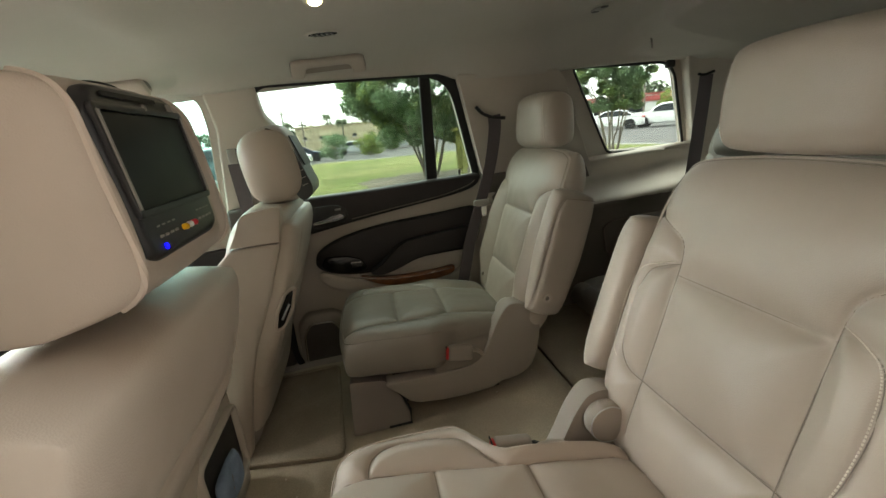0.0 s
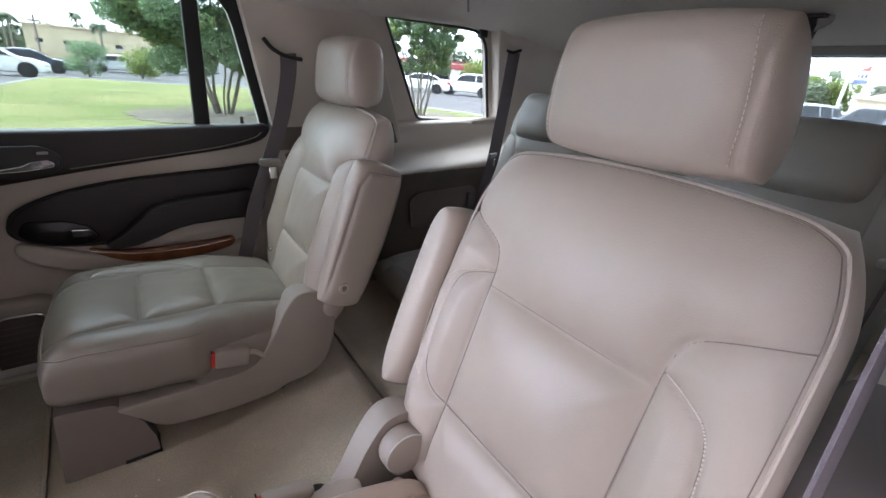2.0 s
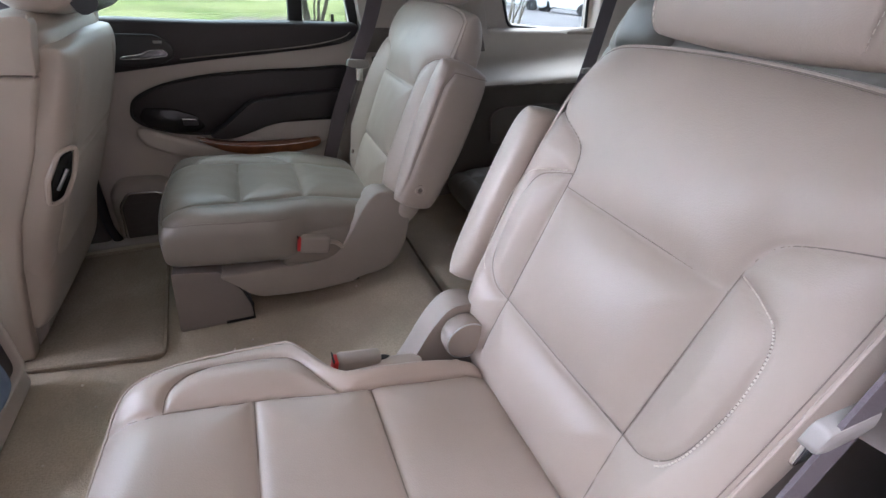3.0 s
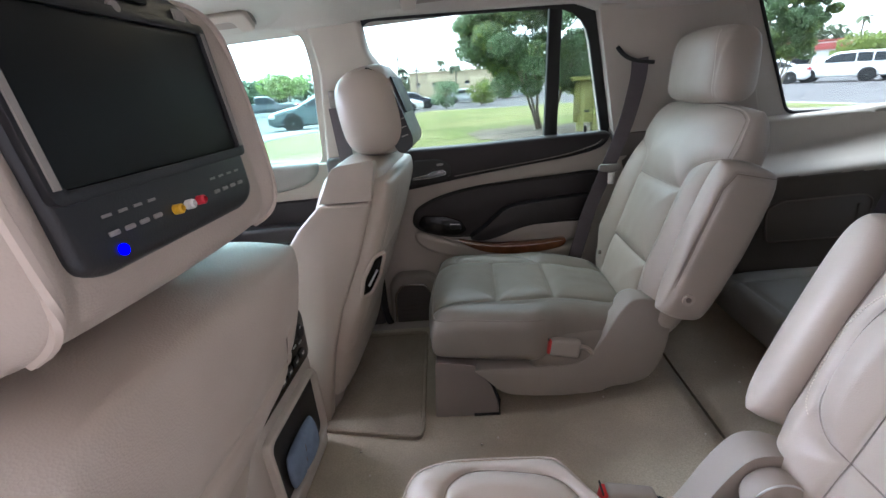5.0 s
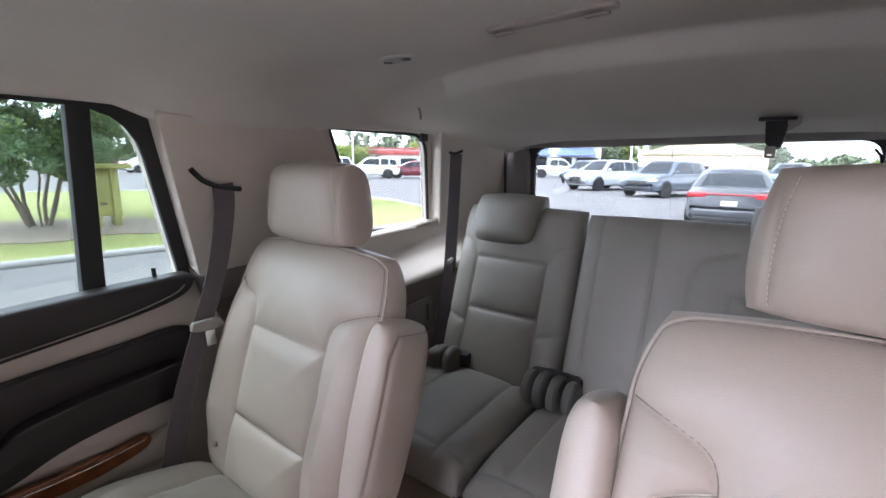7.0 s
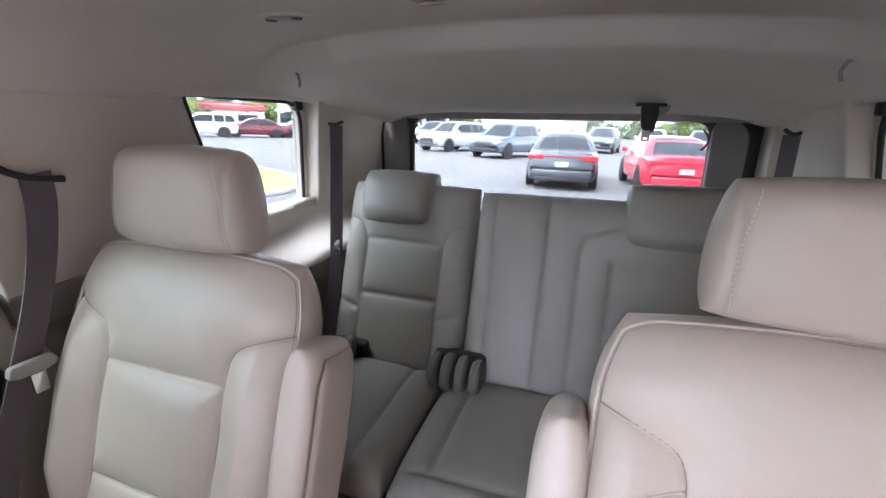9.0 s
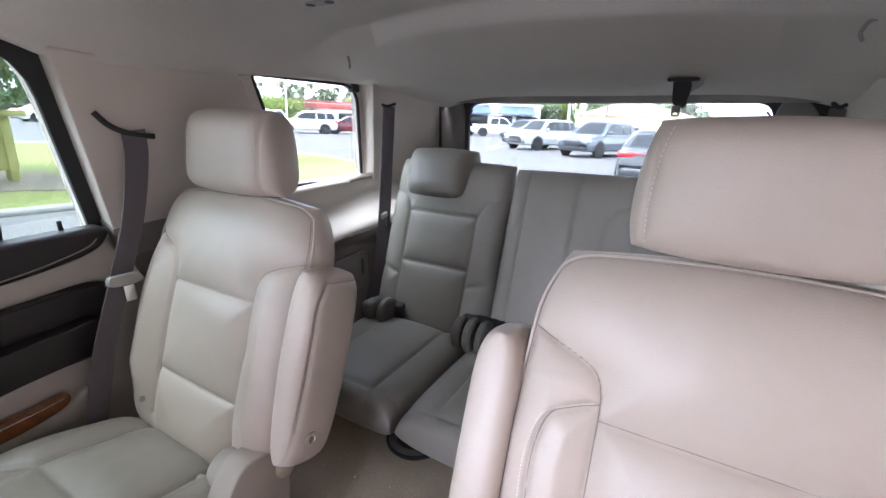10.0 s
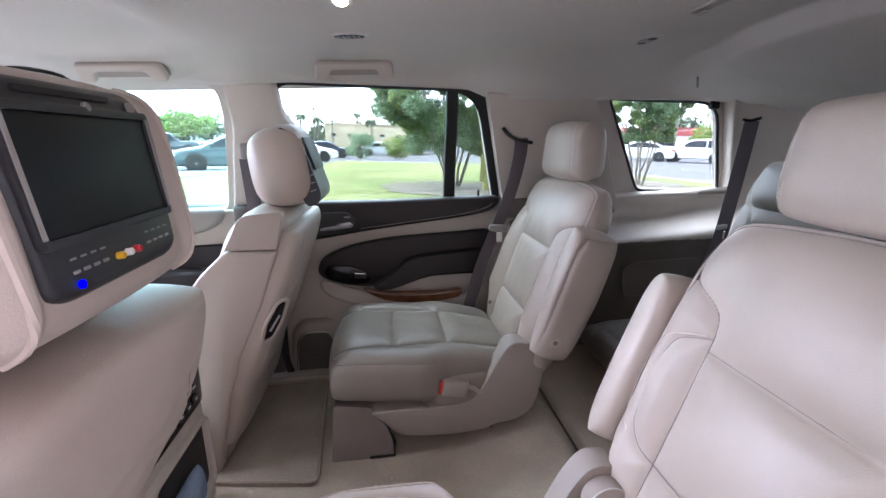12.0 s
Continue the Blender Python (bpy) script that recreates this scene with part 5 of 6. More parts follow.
def ceiling_lamp(x, y, lit, label, dark=False):
    z = ceiling_height(x, y)
    t = thing("dome_lamp", (x, y, z), label, "ceiling lamp", "dome lamps")
    n = 24

    def ell(a, b):
        return [(a * math.cos(2 * math.pi * k / n), b * math.sin(2 * math.pi * k / n)) for k in range(n)]
    m = Matrix(((0, 1, 0, x), (1, 0, 0, y), (0, 0, -1, z + 0.003), (0, 0, 0, 1)))
    slab("rim", m, (ell(0.044, 0.024) if lit else ell(0.027, 0.046) if dark else ell(0.052, 0.034)), 0.009 if lit else 0.006, TRIM if lit else HEADLINER, t, "", 0.005, 3)
    if dark:
        lens = slab("lens", m @ Matrix.Translation((0, 0, 0.0045)), ell(0.019, 0.036), 0.003, GLOSSB, t, "dark slotted lens, off", 0.001)
        for k in range(-2, 3):
            tube("rib", [m @ Vector((c, 0.012 * k + 0.3 * c, 0.0082)) for c in (-0.013, 0.013)], 0.0016, GREYP, lens, "", 5)
        return t
    slab("lens", m @ Matrix.Translation((0, 0, 0.007 if lit else 0.0045)), (ell(0.026, 0.013) if lit else ell(0.036, 0.020)), 0.004, LAMP_ON if lit else GREYP, t, "lit warm lens" if lit else "grey lens, off", 0.002)
    if not lit:
        for s in (-1, 1):
            slab("socket", m @ Matrix.Translation((s * 0.026, 0, 0.0070)), [(a * 0.24, b * 0.55) for a, b in ell(0.036, 0.02)], 0.003, BLACK, t, "", 0.001)
    return t


ceiling_lamp(0.262, 0.345, False, "oval dome lamp with pale rim, switched off")
ceiling_lamp(0.285, -0.343, False, "oval dome lamp with pale rim, switched off")
ceiling_lamp(-0.515, 0.302, False, "dark oval dome lamp above the rear door, switched off", True)
ceiling_lamp(-0.51, 0.017, True, "small oval reading lamp, lit, in the headliner")

cv = thing("roof_console", (0.206, -0.02, ceiling_height(0.206, 0)), "long narrow beige roof console strip in the headliner", "roof console")
slab("strip", Matrix(((0, 1, 0, 0.206), (1, 0, 0, -0.02), (0, 0, -1, 1.091), (0, 0, 0, 1))), rounded([(-0.105, -0.014), (-0.105, 0.014), (0.105, 0.014), (0.105, -0.014)], 0.013), 0.008, SHELL, cv, "", 0.004, 3)
for s in (-1, 1):
    slab("button", Matrix(((0, 1, 0, 0.206), (1, 0, 0, -0.02 + s * 0.075), (0, 0, -1, 1.0795), (0, 0, 0, 1))), rounded([(-0.018, -0.007), (-0.018, 0.007), (0.018, 0.007), (0.018, -0.007)], 0.004), 0.003, SHELL, cv, "", 0.001)


def grab_handle(x, label):
    g = thing("grab_handle", (x, 0.60, 1.06), label, "grab handle", "grab handles")
    m = frame_of((x, 0.588, 1.070), (1, 0, 0), (0, -0.707, 0.707))
    plate = rounded([(-0.116, -0.034), (-0.112, 0.030), (0.112, 0.030), (0.116, -0.034)], 0.012)
    slot = rounded([(-0.070, -0.036), (-0.062, 0.010), (0.062, 0.010), (0.070, -0.036)], 0.010)
    bow = rounded([(-0.116, -0.030), (-0.110, 0.028), (0.110, 0.028), (0.116, -0.030), (0.076, -0.030), (0.066, 0.004), (-0.066, 0.004), (-0.076, -0.030)], [0.012, 0.016, 0.016, 0.012, 0.006, 0.012, 0.012, 0.006])
    slab("recess", m, plate, 0.006, SHELL, g, "", 0.002)
    slab("bow", m @ Matrix.Translation((0, 0, 0.012)), bow, 0.024, TRIM, g, "", 0.009, 4)
    # A grey plate puts the shade behind the bow into colour.
    slab("gap", m @ Matrix.Translation((0, 0, 0.004)), [(a * 1.02, b * 1.06 + 0.003) for a, b in bow], 0.010, GREYP, g, "grey plate drawing the shade behind the bow", 0.002)
    for s in (-1, 1):
        box("hinge", (s * 0.092 - 0.012, -0.030, 0.006), (s * 0.092 + 0.012, -0.020, 0.030), SHELL, g, "", 0.003, m)


grab_handle(-0.525, "beige folding grab handle over the rear door")
grab_handle(-1.165, "beige folding grab handle over the front door")

for sgn in (1, -1):
    h = thing("coat_hook", (0.58, sgn * 0.562, 1.01), "small grey coat hook on the roof rail", "hook", "coat hooks")
    tube("hook", curved([(0.585, sgn * 0.585, 1.022), (0.578, sgn * 0.566, 1.018), (0.572, sgn * 0.556, 1.000), (0.578, sgn * 0.562, 0.988)], 5), 0.0035, GREYP, h)
    c = thing("window_latch", (0.765, sgn * 0.72, 0.945), "small black clip at the quarter window's upper edge", "clip", "window clips")
    box("clip", (0.742, sgn * 0.714 - 0.012, 0.925), (0.778, sgn * 0.714 + 0.012, 0.955), BLACK, c, "", 0.006)

# front belt on the passenger door pillar
fb = thing("seat_belt", (-0.88, 0.70, 0.55), "front passenger belt guide and webbing on the pillar", "seat belt", "seat belts")
box("guide", (-0.905, 0.660, 0.800), (-0.875, 0.690, 0.850), GREYP, fb, "", 0.006)
ribbon("webbing", [(-0.89, 0.672, 0.80), (-0.895, 0.72, 0.55), (-0.90, 0.76, 0.25)], (1, 0, 0), 0.046, BELT, fb)

# floor mat in the passenger footwell
fm = thing("floor_mat", (-0.80, 0.42, -0.012), "worn tan carpet floor mat in the footwell behind the seat", "floor mat")
slab("carpet_top", Matrix(((1, 0, 0, 0), (0, 1, 0, 0), (0, 0, 1, -0.013), (0, 0, 0, 1))), rounded([(-0.955, 0.19), (-0.665, 0.14), (-0.70, 0.66), (-0.93, 0.66)], 0.03), 0.014, MAT_C, fm, "", 0.006, 3)
tube("binding", [(a, b, 0.002) for a, b in rounded([(-0.955, 0.19), (-0.665, 0.14), (-0.70, 0.66), (-0.93, 0.66)], 0.03)], 0.005, MAT_C, fm, "", 6, True)
crumbs = thing("litter", (-0.6, -0.2, 0.0), "a few pale crumbs and bits of fluff on the carpet", "crumbs", "", "stuff")
rr = random.Random(5)
bm = bmesh.new()
for k in range(26):
    x, y = rr.uniform(-0.85, 0.2), rr.uniform(-0.1, 0.35)
    r = rr.uniform(0.0012, 0.0032)
    g = bmesh.ops.create_icosphere(bm, subdivisions=1, radius=r)
    bmesh.ops.translate(bm, verts=g["verts"], vec=(x, y, floor_height(x) + 0.004))
part("crumb", bm, THREAD, crumbs)

# dark foot of the bench on the rear carpet
fo = thing("floor_socket", (0.326, 0.182, floor_height(0.33)), "dark round seat socket cover on the rear carpet", "socket cover")
turned("cover", Matrix.Translation((0.326, 0.182, floor_height(0.33))), [(0.075, 0.0), (0.073, 0.010), (0.062, 0.014), (0.050, 0.008), (0.02, 0.006)], DIMP, fo, "", 32)
turned("rim", Matrix.Translation((0.326, 0.182, floor_height(0.33))), [(0.080, 0.0), (0.080, 0.006), (0.074, 0.009)], RUBBER, fo, "", 32)

# ---- centre console between the front seats ----
cc = thing("centre_console", (-1.1, 0.0, -0.01), "beige centre console with gloss black rear climate panel and open bin", "console")
mcon = Matrix(((0, 0, 1, -0.93), (1, 0, 0, 0.0), (0, 1, 0, 0), (0, 0, 0, 1)))
body = rounded([(-0.155, -0.01), (-0.155, 0.40), (-0.12, 0.44), (0.12, 0.44), (0.155, 0.40), (0.155, -0.01)], 0.03)
slab("body", mcon @ Matrix.Translation((0, 0, -0.55)), body, 0.57, TRIM, cc, "", 0.02, 4)
pan = rounded([(-0.130, 0.272), (-0.138, 0.38), (-0.105, 0.412), (0.105, 0.412), (0.138, 0.38), (0.130, 0.272)], 0.02)
pn = slab("climate_panel", mcon @ Matrix.Translation((0, 0, 0.016)), pan, 0.016, GLOSSB, cc, "gloss black control panel", 0.006, 3)
for k in range(6):
    a = -0.09 + 0.036 * k
    slab("key", mcon @ Matrix.Translation((0, 0, 0.031)), rounded([(a - 0.012, 0.290), (a - 0.012, 0.307), (a + 0.012, 0.307), (a + 0.012, 0.290)], 0.004), 0.004, BLACK, pn, "", 0.001)
    slab("key_mark", mcon @ Matrix.Translation((0, 0, 0.0352)), [(a - 0.005, 0.296), (a - 0.005, 0.301), (a + 0.005, 0.301), (a + 0.005, 0.296)], 0.0006, LENS, pn, "", 0.0)
for a in (-0.085, 0.0, 0.085):
    turned("knob", frame_of((-0.898, a, 0.355), (0, 1, 0), (0, 0, 1)), [(0.017, 0.0), (0.017, 0.010), (0.013, 0.013)], BLACK, pn)
    slab("key_mark", mcon @ Matrix.Translation((0, 0, 0.0452)), [(a - 0.004, 0.364), (a - 0.004, 0.367), (a + 0.004, 0.367), (a + 0.004, 0.364)], 0.0006, LENS, pn, "", 0.0)
for k in range(7):
    slab("key_mark", mcon @ Matrix.Translation((0, 0, 0.0325)), [(-0.10 + 0.031 * k, 0.322 + 0.006 * (k % 2)), (-0.10 + 0.031 * k, 0.326 + 0.006 * (k % 2)), (-0.084 + 0.031 * k, 0.326 + 0.006 * (k % 2)), (-0.084 + 0.031 * k, 0.322 + 0.006 * (k % 2))], 0.0006, LENS, pn, "", 0.0)
bn = rounded([(-0.115, 0.07), (-0.12, 0.228), (0.12, 0.228), (0.115, 0.07)], 0.02)
# A flat black plate stands in for the shade inside the bin.
slab("bin", mcon @ Matrix.Translation((0, 0, 0.0185)), bn, 0.004, BLACK, cc, "black plate standing in for the bin's shaded inside", 0.001)
slab("bin_rim", mcon @ Matrix.Translation((0, 0, 0.018)), [(a * 1.08, 0.145 + (b - 0.145) * 1.12) for a, b in bn], 0.020, TRIM, cc, "", 0.006, 3, [bn])
pad("blue_cloth", frame_of((-0.90, -0.01, 0.075), (0, 1, 0), (0, 0, 1)), material("pale_blue_cloth", (0.25, 0.33, 0.47), 0.9, vary=0.15, scale=30, bump=0.5, bump_scale=300), None, 0.07, 0.085, 0.014, 0.01, 0.3, 4, None, None, [[(-0.02, 0.0), (0.01, 0.1)]], 0.004, 0.01, 0.004, None, 24, 24, "", 0.004)
tagged(bpy.data.objects["blue_cloth"], "pale blue folded cloth stuffed into the console bin", "cloth")

# ---- out of doors ----
PLACE[0] = Matrix()
GZ = -0.62


def gz(x, y):
    """The ground falls gently away beyond the lawn."""
    return GZ - 0.028 * min(max(y - 13, 0), 32) * min(max((12 - x) / 10, 0), 1)


PAINTS = {}


def paint(color):
    if color not in PAINTS:
        PAINTS[color] = material("car_paint", color, 0.25, vary=0.04, scale=2, coat=0.25, rough_vary=0.04)
    return PAINTS[color]


CARGLASS = material("dark_car_glass", (0.022, 0.026, 0.03), 0.22, vary=0.1, spec=0.3)
TYRE = material("tyre_rubber", (0.02, 0.02, 0.02), 0.85)
TAIL = material("red_lamp_lens", (0.55, 0.02, 0.03), 0.2, coat=0.5)
HEADL = material("clear_lamp_lens", (0.75, 0.77, 0.8), 0.15, coat=0.5)
PLATE = material("number_plate", (0.6, 0.6, 0.58), 0.5)
BARK = material("pale_grey_bark", (0.27, 0.235, 0.19), 0.9, vary=0.2, scale=12, bump=0.8, bump_scale=60, stain=0.4, stain_scale=5)
LEAF = leafy("dark_green_leaves", (0.195, 0.280, 0.155), 0.46)
LEAF2 = leafy("yellow_green_leaves", (0.23, 0.29, 0.08), 0.42)
FAR = material("far_foliage", (0.16, 0.20, 0.12), 0.8, vary=0.3, scale=0.3, stain=0.4, stain_scale=0.15, tint=(0.15, 0.16, 0.08))
MULCH = material("pine_straw_mulch", (0.25, 0.205, 0.150), 0.95, vary=0.2, scale=3, grain=0.5, grain_scale=25, bump=1.0, bump_scale=40, stain=0.4, stain_scale=2)
CONCRETE = material("pale_concrete", (0.36, 0.35, 0.33), 0.9, vary=0.1, scale=1, stain=0.3, stain_scale=0.6, bump=0.3, bump_scale=50)
BEIGE = material("beige_render", (0.55, 0.48, 0.36), 0.85, vary=0.06, scale=0.6, stain=0.15, stain_scale=0.4)
SAND = material("sandy_yellow_render", (0.62, 0.53, 0.36), 0.85, vary=0.06, scale=0.6, stain=0.15, stain_scale=0.4)
AWN = material("grey_blue_awning", (0.42, 0.44, 0.52), 0.7, vary=0.1, scale=1)
BLUEF = material("blue_fascia", (0.10, 0.14, 0.32), 0.5, vary=0.15, scale=0.6)
REDF = material("red_roof", (0.45, 0.09, 0.08), 0.5, vary=0.15, scale=0.6)
WHITEW = material("white_cladding", (0.72, 0.72, 0.70), 0.6, vary=0.05, scale=0.5)
YELLOW = material("yellow_green_paint", (0.40, 0.40, 0.13), 0.6, vary=0.15, scale=3, stain=0.4, stain_scale=4, tint=(0.20, 0.19, 0.06))

# ground: one sheet of worn asphalt, sinking gently behind the vehicle
gx = np.concatenate([[-500, -120], np.linspace(-40, 60, 41), [140, 500]])
gy = np.concatenate([[-500, -120], np.linspace(-40, 60, 41), [140, 500]])
verts = [(x, y, gz(x, y)) for x in gx for y in gy]
k = len(gy)
tagged(raw("ground", verts, [(i * k + j, (i + 1) * k + j, (i + 1) * k + j + 1, i * k + j + 1) for i in range(len(gx) - 1) for j in range(k - 1)], ASPHALT), "pale worn asphalt parking lot", "ground", "", "structure")


def sheet(name, outline, z, mat, label, category="ground", n=3, ragged=0.0):
    ring = curved(outline, n, True)
    c = np.mean(np.array(ring), axis=0)
    ring = [(a + (a - c[0]) * w, b + (b - c[1]) * w) for a, b in ring for w in [ragged * (noise.noise((a * 1.7, b * 1.7, 4)) + 0.6 * noise.noise((a * 5, b * 5, 9)))]]
    k = len(ring)
    V, F = [(a, b, gz(a, b) - 0.05) for a, b in ring], []
    for f in np.linspace(1, 0.02, 14):
        V += [(c[0] + (a - c[0]) * f, c[1] + (b - c[1]) * f, gz(c[0] + (a - c[0]) * f, c[1] + (b - c[1]) * f) + z) for a, b in ring]
    F = [(i * k + j, i * k + (j + 1) % k, (i + 1) * k + (j + 1) % k, (i + 1) * k + j) for i in range(14) for j in range(k)] + [tuple(range(14 * k, 15 * k))]
    ob = raw(name, V, F, mat, None, "", True, 40)
    return tagged(ob, label, category, "", "structure")


LAWN = [(-7.4, 8.4), (-2.0, 8.0), (2.2, 7.6), (5.0, 6.8), (7.2, 6.1), (9.2, 7.3), (10.6, 9.8), (11.3, 12.5), (10.0, 17.0), (7.5, 23.0), (4.2, 28.5), (0.0, 30.5), (-3.4, 30.8), (-3.9, 24.0), (-4.1, 17.0), (-6.1, 14.6), (-6.6, 11.5)]
sheet("lawn", LAWN, 0.05, GRASS, "yellowish green mown lawn", "lawn")
tube("kerb", [(x, y, gz(x, y) + 0.03) for x, y in curved(LAWN, 5, True)], 0.07, CONCRETE, None, "", 8, True)
tagged(bpy.data.objects["kerb"], "low pale concrete kerb round the lawn", "kerb", "", "structure")
sheet("mulch_bed", [(-0.4, 10.6), (0.6, 9.7), (2.0, 9.4), (3.3, 9.8), (3.6, 11.0), (2.6, 12.6), (1.0, 13.0), (-0.2, 12.0)], 0.065, MULCH, "pale brown mulch bed round the tree", "mulch", 9, 0.28)
sheet("mulch_bed_rear", [(6.6, 12.4), (7.6, 11.6), (9.0, 12.0), (9.4, 13.4), (8.4, 14.4), (7.0, 14.0)], 0.065, MULCH, "pale brown mulch bed round the rear tree", "mulch", 9, 0.28)
sheet("pavement", [(-9.6, 9.4), (-6.5, 11.2), (-6.2, 15.0), (-5.4, 16.6), (-7.2, 17.6), (-8.0, 14.8), (-9.2, 12.0)], 0.04, CONCRETE, "pale concrete walk along the lawn", "pavement")
# grass blades along the near half of the lawn
rg = np.random.default_rng(3)
n = 14000
px, py = rg.uniform(-5.0, 10.5, n), rg.uniform(6.5, 20.0, n)
keep = (py > 8.4 - 0.09 * px - 0.12 * np.clip(px - 2, 0, 5)) & (px < 6.9 + (py - 6.1) * 0.55) & (px > -5.4 + (py - 8) * 0.13)
keep &= np.hypot((px - 1.6) / 2.1, (py - 11.1) / 1.8) > 0.55 + 0.5 * rg.random(n)
px, py = px[keep], py[keep]
n = len(px)
a, hgt = rg.uniform(0, 6.28, n), rg.uniform(0.012, 0.03, n)
dx, dy = np.cos(a) * 0.009, np.sin(a) * 0.009
z0 = np.array([gz(a, b) for a, b in zip(px, py)]) + 0.045
V = np.stack([np.stack([px - dx, py - dy, z0], 1), np.stack([px + dx, py + dy, z0], 1), np.stack([px + rg.uniform(-0.03, 0.03, n), py + rg.uniform(-0.03, 0.03, n), z0 + hgt], 1)], 1).reshape(-1, 3)
tagged(raw("grass_tufts", V, np.arange(3 * n).reshape(-1, 3), GRASS, None, "", False), "short grass blades standing on the lawn", "grass", "", "stuff")


def leaves(name, centres, radii, count, size, mat, parent, seed, flat=0.75):
    """A crown of many small leaves gathered in clumps."""
    r = np.random.default_rng(seed)
    C, R = np.array(centres, float), np.array(radii, float)
    w = R ** 2
    pick = r.choice(len(C), count, p=w / w.sum())
    d = r.normal(size=(count, 3))
    d /= np.linalg.norm(d, axis=1)[:, None]
    p = C[pick] + d * (R[pick] * r.uniform(0.45, 1.05, count) ** 0.6)[:, None] * np.array([1, 1, flat])
    a = r.normal(size=(count, 3))
    a /= np.linalg.norm(a, axis=1)[:, None]
    b = np.cross(a, r.normal(size=(count, 3)))
    b /= np.linalg.norm(b, axis=1)[:, None]
    s = size * r.uniform(0.6, 1.3, count)[:, None]
    V = np.stack([p - a * s, p + b * s * 0.42, p + a * s, p - b * s * 0.42], 1).reshape(-1, 3)
    return raw(name, V, np.arange(4 * count).reshape(-1, 4), mat, parent, "", False)


def limb(verts, faces, line, r0, r1, sides=7):
    P = [Vector(p) for p in line]
    base = len(verts)
    for i, p in enumerate(P):
        d = (P[min(i + 1, len(P) - 1)] - P[max(i - 1, 0)]).normalized()
        x = d.cross(Vector((0.3, 0.9, 0.1))).normalized()
        y = d.cross(x)
        r = r0 + (r1 - r0) * i / (len(P) - 1)
        for k in range(sides):
            w = 2 * math.pi * k / sides
            verts.append(tuple(p + (x * math.cos(w) + y * math.sin(w)) * r))
    for i in range(len(P) - 1):
        for k in range(sides):
            a, b = base + i * sides, base + (i + 1) * sides
            faces.append((a + k, a + (k + 1) % sides, b + (k + 1) % sides, b + k))


def tree(x, y, spread, low, top, seed, label, count=110000):
    r = random.Random(seed)
    t = thing("tree", (x, y, GZ), label, "tree", "lawn trees")
    verts, faces, tips = [], [], []
    for k in range(8):
        a = 2 * math.pi * k / 8 + r.uniform(-0.3, 0.3)
        b = Vector((x + 0.16 * math.cos(a), y + 0.16 * math.sin(a), GZ))
        lean = r.uniform(0.25, 0.75) * spread
        pts, p = [b], b
        for i in range(1, 7):
            f = i / 6
            p = Vector((b.x + lean * math.cos(a) * f ** 1.3 + r.uniform(-0.05, 0.05), b.y + lean * math.sin(a) * f ** 1.3 + r.uniform(-0.05, 0.05), GZ + (top - GZ) * 0.72 * f))
            pts.append(p)
        limb(verts, faces, pts, r.uniform(0.024, 0.044), 0.009)
        for i in (3, 4, 5):
            q = pts[i]
            aa = a + r.uniform(-1.2, 1.2)
            e = q + Vector((math.cos(aa), math.sin(aa), r.uniform(0.3, 0.8))) * r.uniform(0.4, 0.8) * spread * 0.5
            limb(verts, faces, [q, (q + e) / 2 + Vector((0, 0, 0.05)), e], 0.022, 0.006, 5)
            tips.append(e)
        tips.append(pts[-1])
    raw("trunk", verts, faces, BARK, t, "several slender pale grey stems", True)
    centres, radii = [], []
    for e in tips:
        centres.append(tuple(e))
        radii.append(r.uniform(0.26, 0.46) * spread * 0.42)
    for k in range(150):
        a, u = r.uniform(0, 6.28), math.sqrt(r.uniform(0.05, 1.0))
        z = low + (top - low) * r.uniform(0.05, 1.0)
        rim = math.sqrt(max(1 - ((z - (low + top) / 2) / ((top - low) * 0.56)) ** 2, 0.05))
        centres.append((x + spread * u * rim * math.cos(a), y + spread * u * rim * math.sin(a), z))
        radii.append(r.uniform(0.14, 0.36) * spread * 0.5)
    leaves("crown", centres, radii, count, 0.043, LEAF, t, seed)
    leaves("new_growth", centres[::3], [q * 1.1 for q in radii[::3]], count // 6, 0.047, LEAF2, t, seed + 1)


tree(1.45, 11.7, 2.25, 0.30, 3.6, 11, "dense round evergreen tree with several pale stems in mulch")
tree(7.75, 12.9, 1.12, 0.75, 3.3, 23, "tall slender many-stemmed tree beside the road", 52000)


def shrub(x, y, rad, h, seed, mat, label):
    t = thing("shrub", (x, y, gz(x, y)), label, "shrub", "shrubs")
    g0 = gz(x, y)
    r = random.Random(seed)
    verts, faces = [], []
    for k in range(5):
        a = r.uniform(0, 6.28)
        limb(verts, faces, [(x, y, g0), (x + 0.3 * rad * math.cos(a), y + 0.3 * rad * math.sin(a), g0 + h * 0.4), (x + 0.6 * rad * math.cos(a), y + 0.6 * rad * math.sin(a), g0 + h * 0.75)], 0.03, 0.01, 5)
    raw("stem", verts, faces, BARK, t)
    cs = [(x + rad * r.uniform(-0.6, 0.6), y + rad * r.uniform(-0.6, 0.6), g0 + h * r.uniform(0.2, 0.8)) for k in range(16)]
    leaves("crown", cs, [rad * r.uniform(0.35, 0.55) for c in cs], 2600, 0.09, mat, t, seed)


shrub(-2.3, 36.0, 1.2, 2.2, 5, LEAF, "dark green shrub beside the parked cars")
shrub(0.5, 38.5, 1.3, 2.1, 6, LEAF2, "yellow-green shrub beside the parked cars")
shrub(-7.4, 11.2, 0.9, 1.5, 8, LEAF, "leafy shrub by the forecourt post")
shrub(-8.6, 12.6, 1.0, 1.6, 9, LEAF, "leafy shrub by the forecourt post")


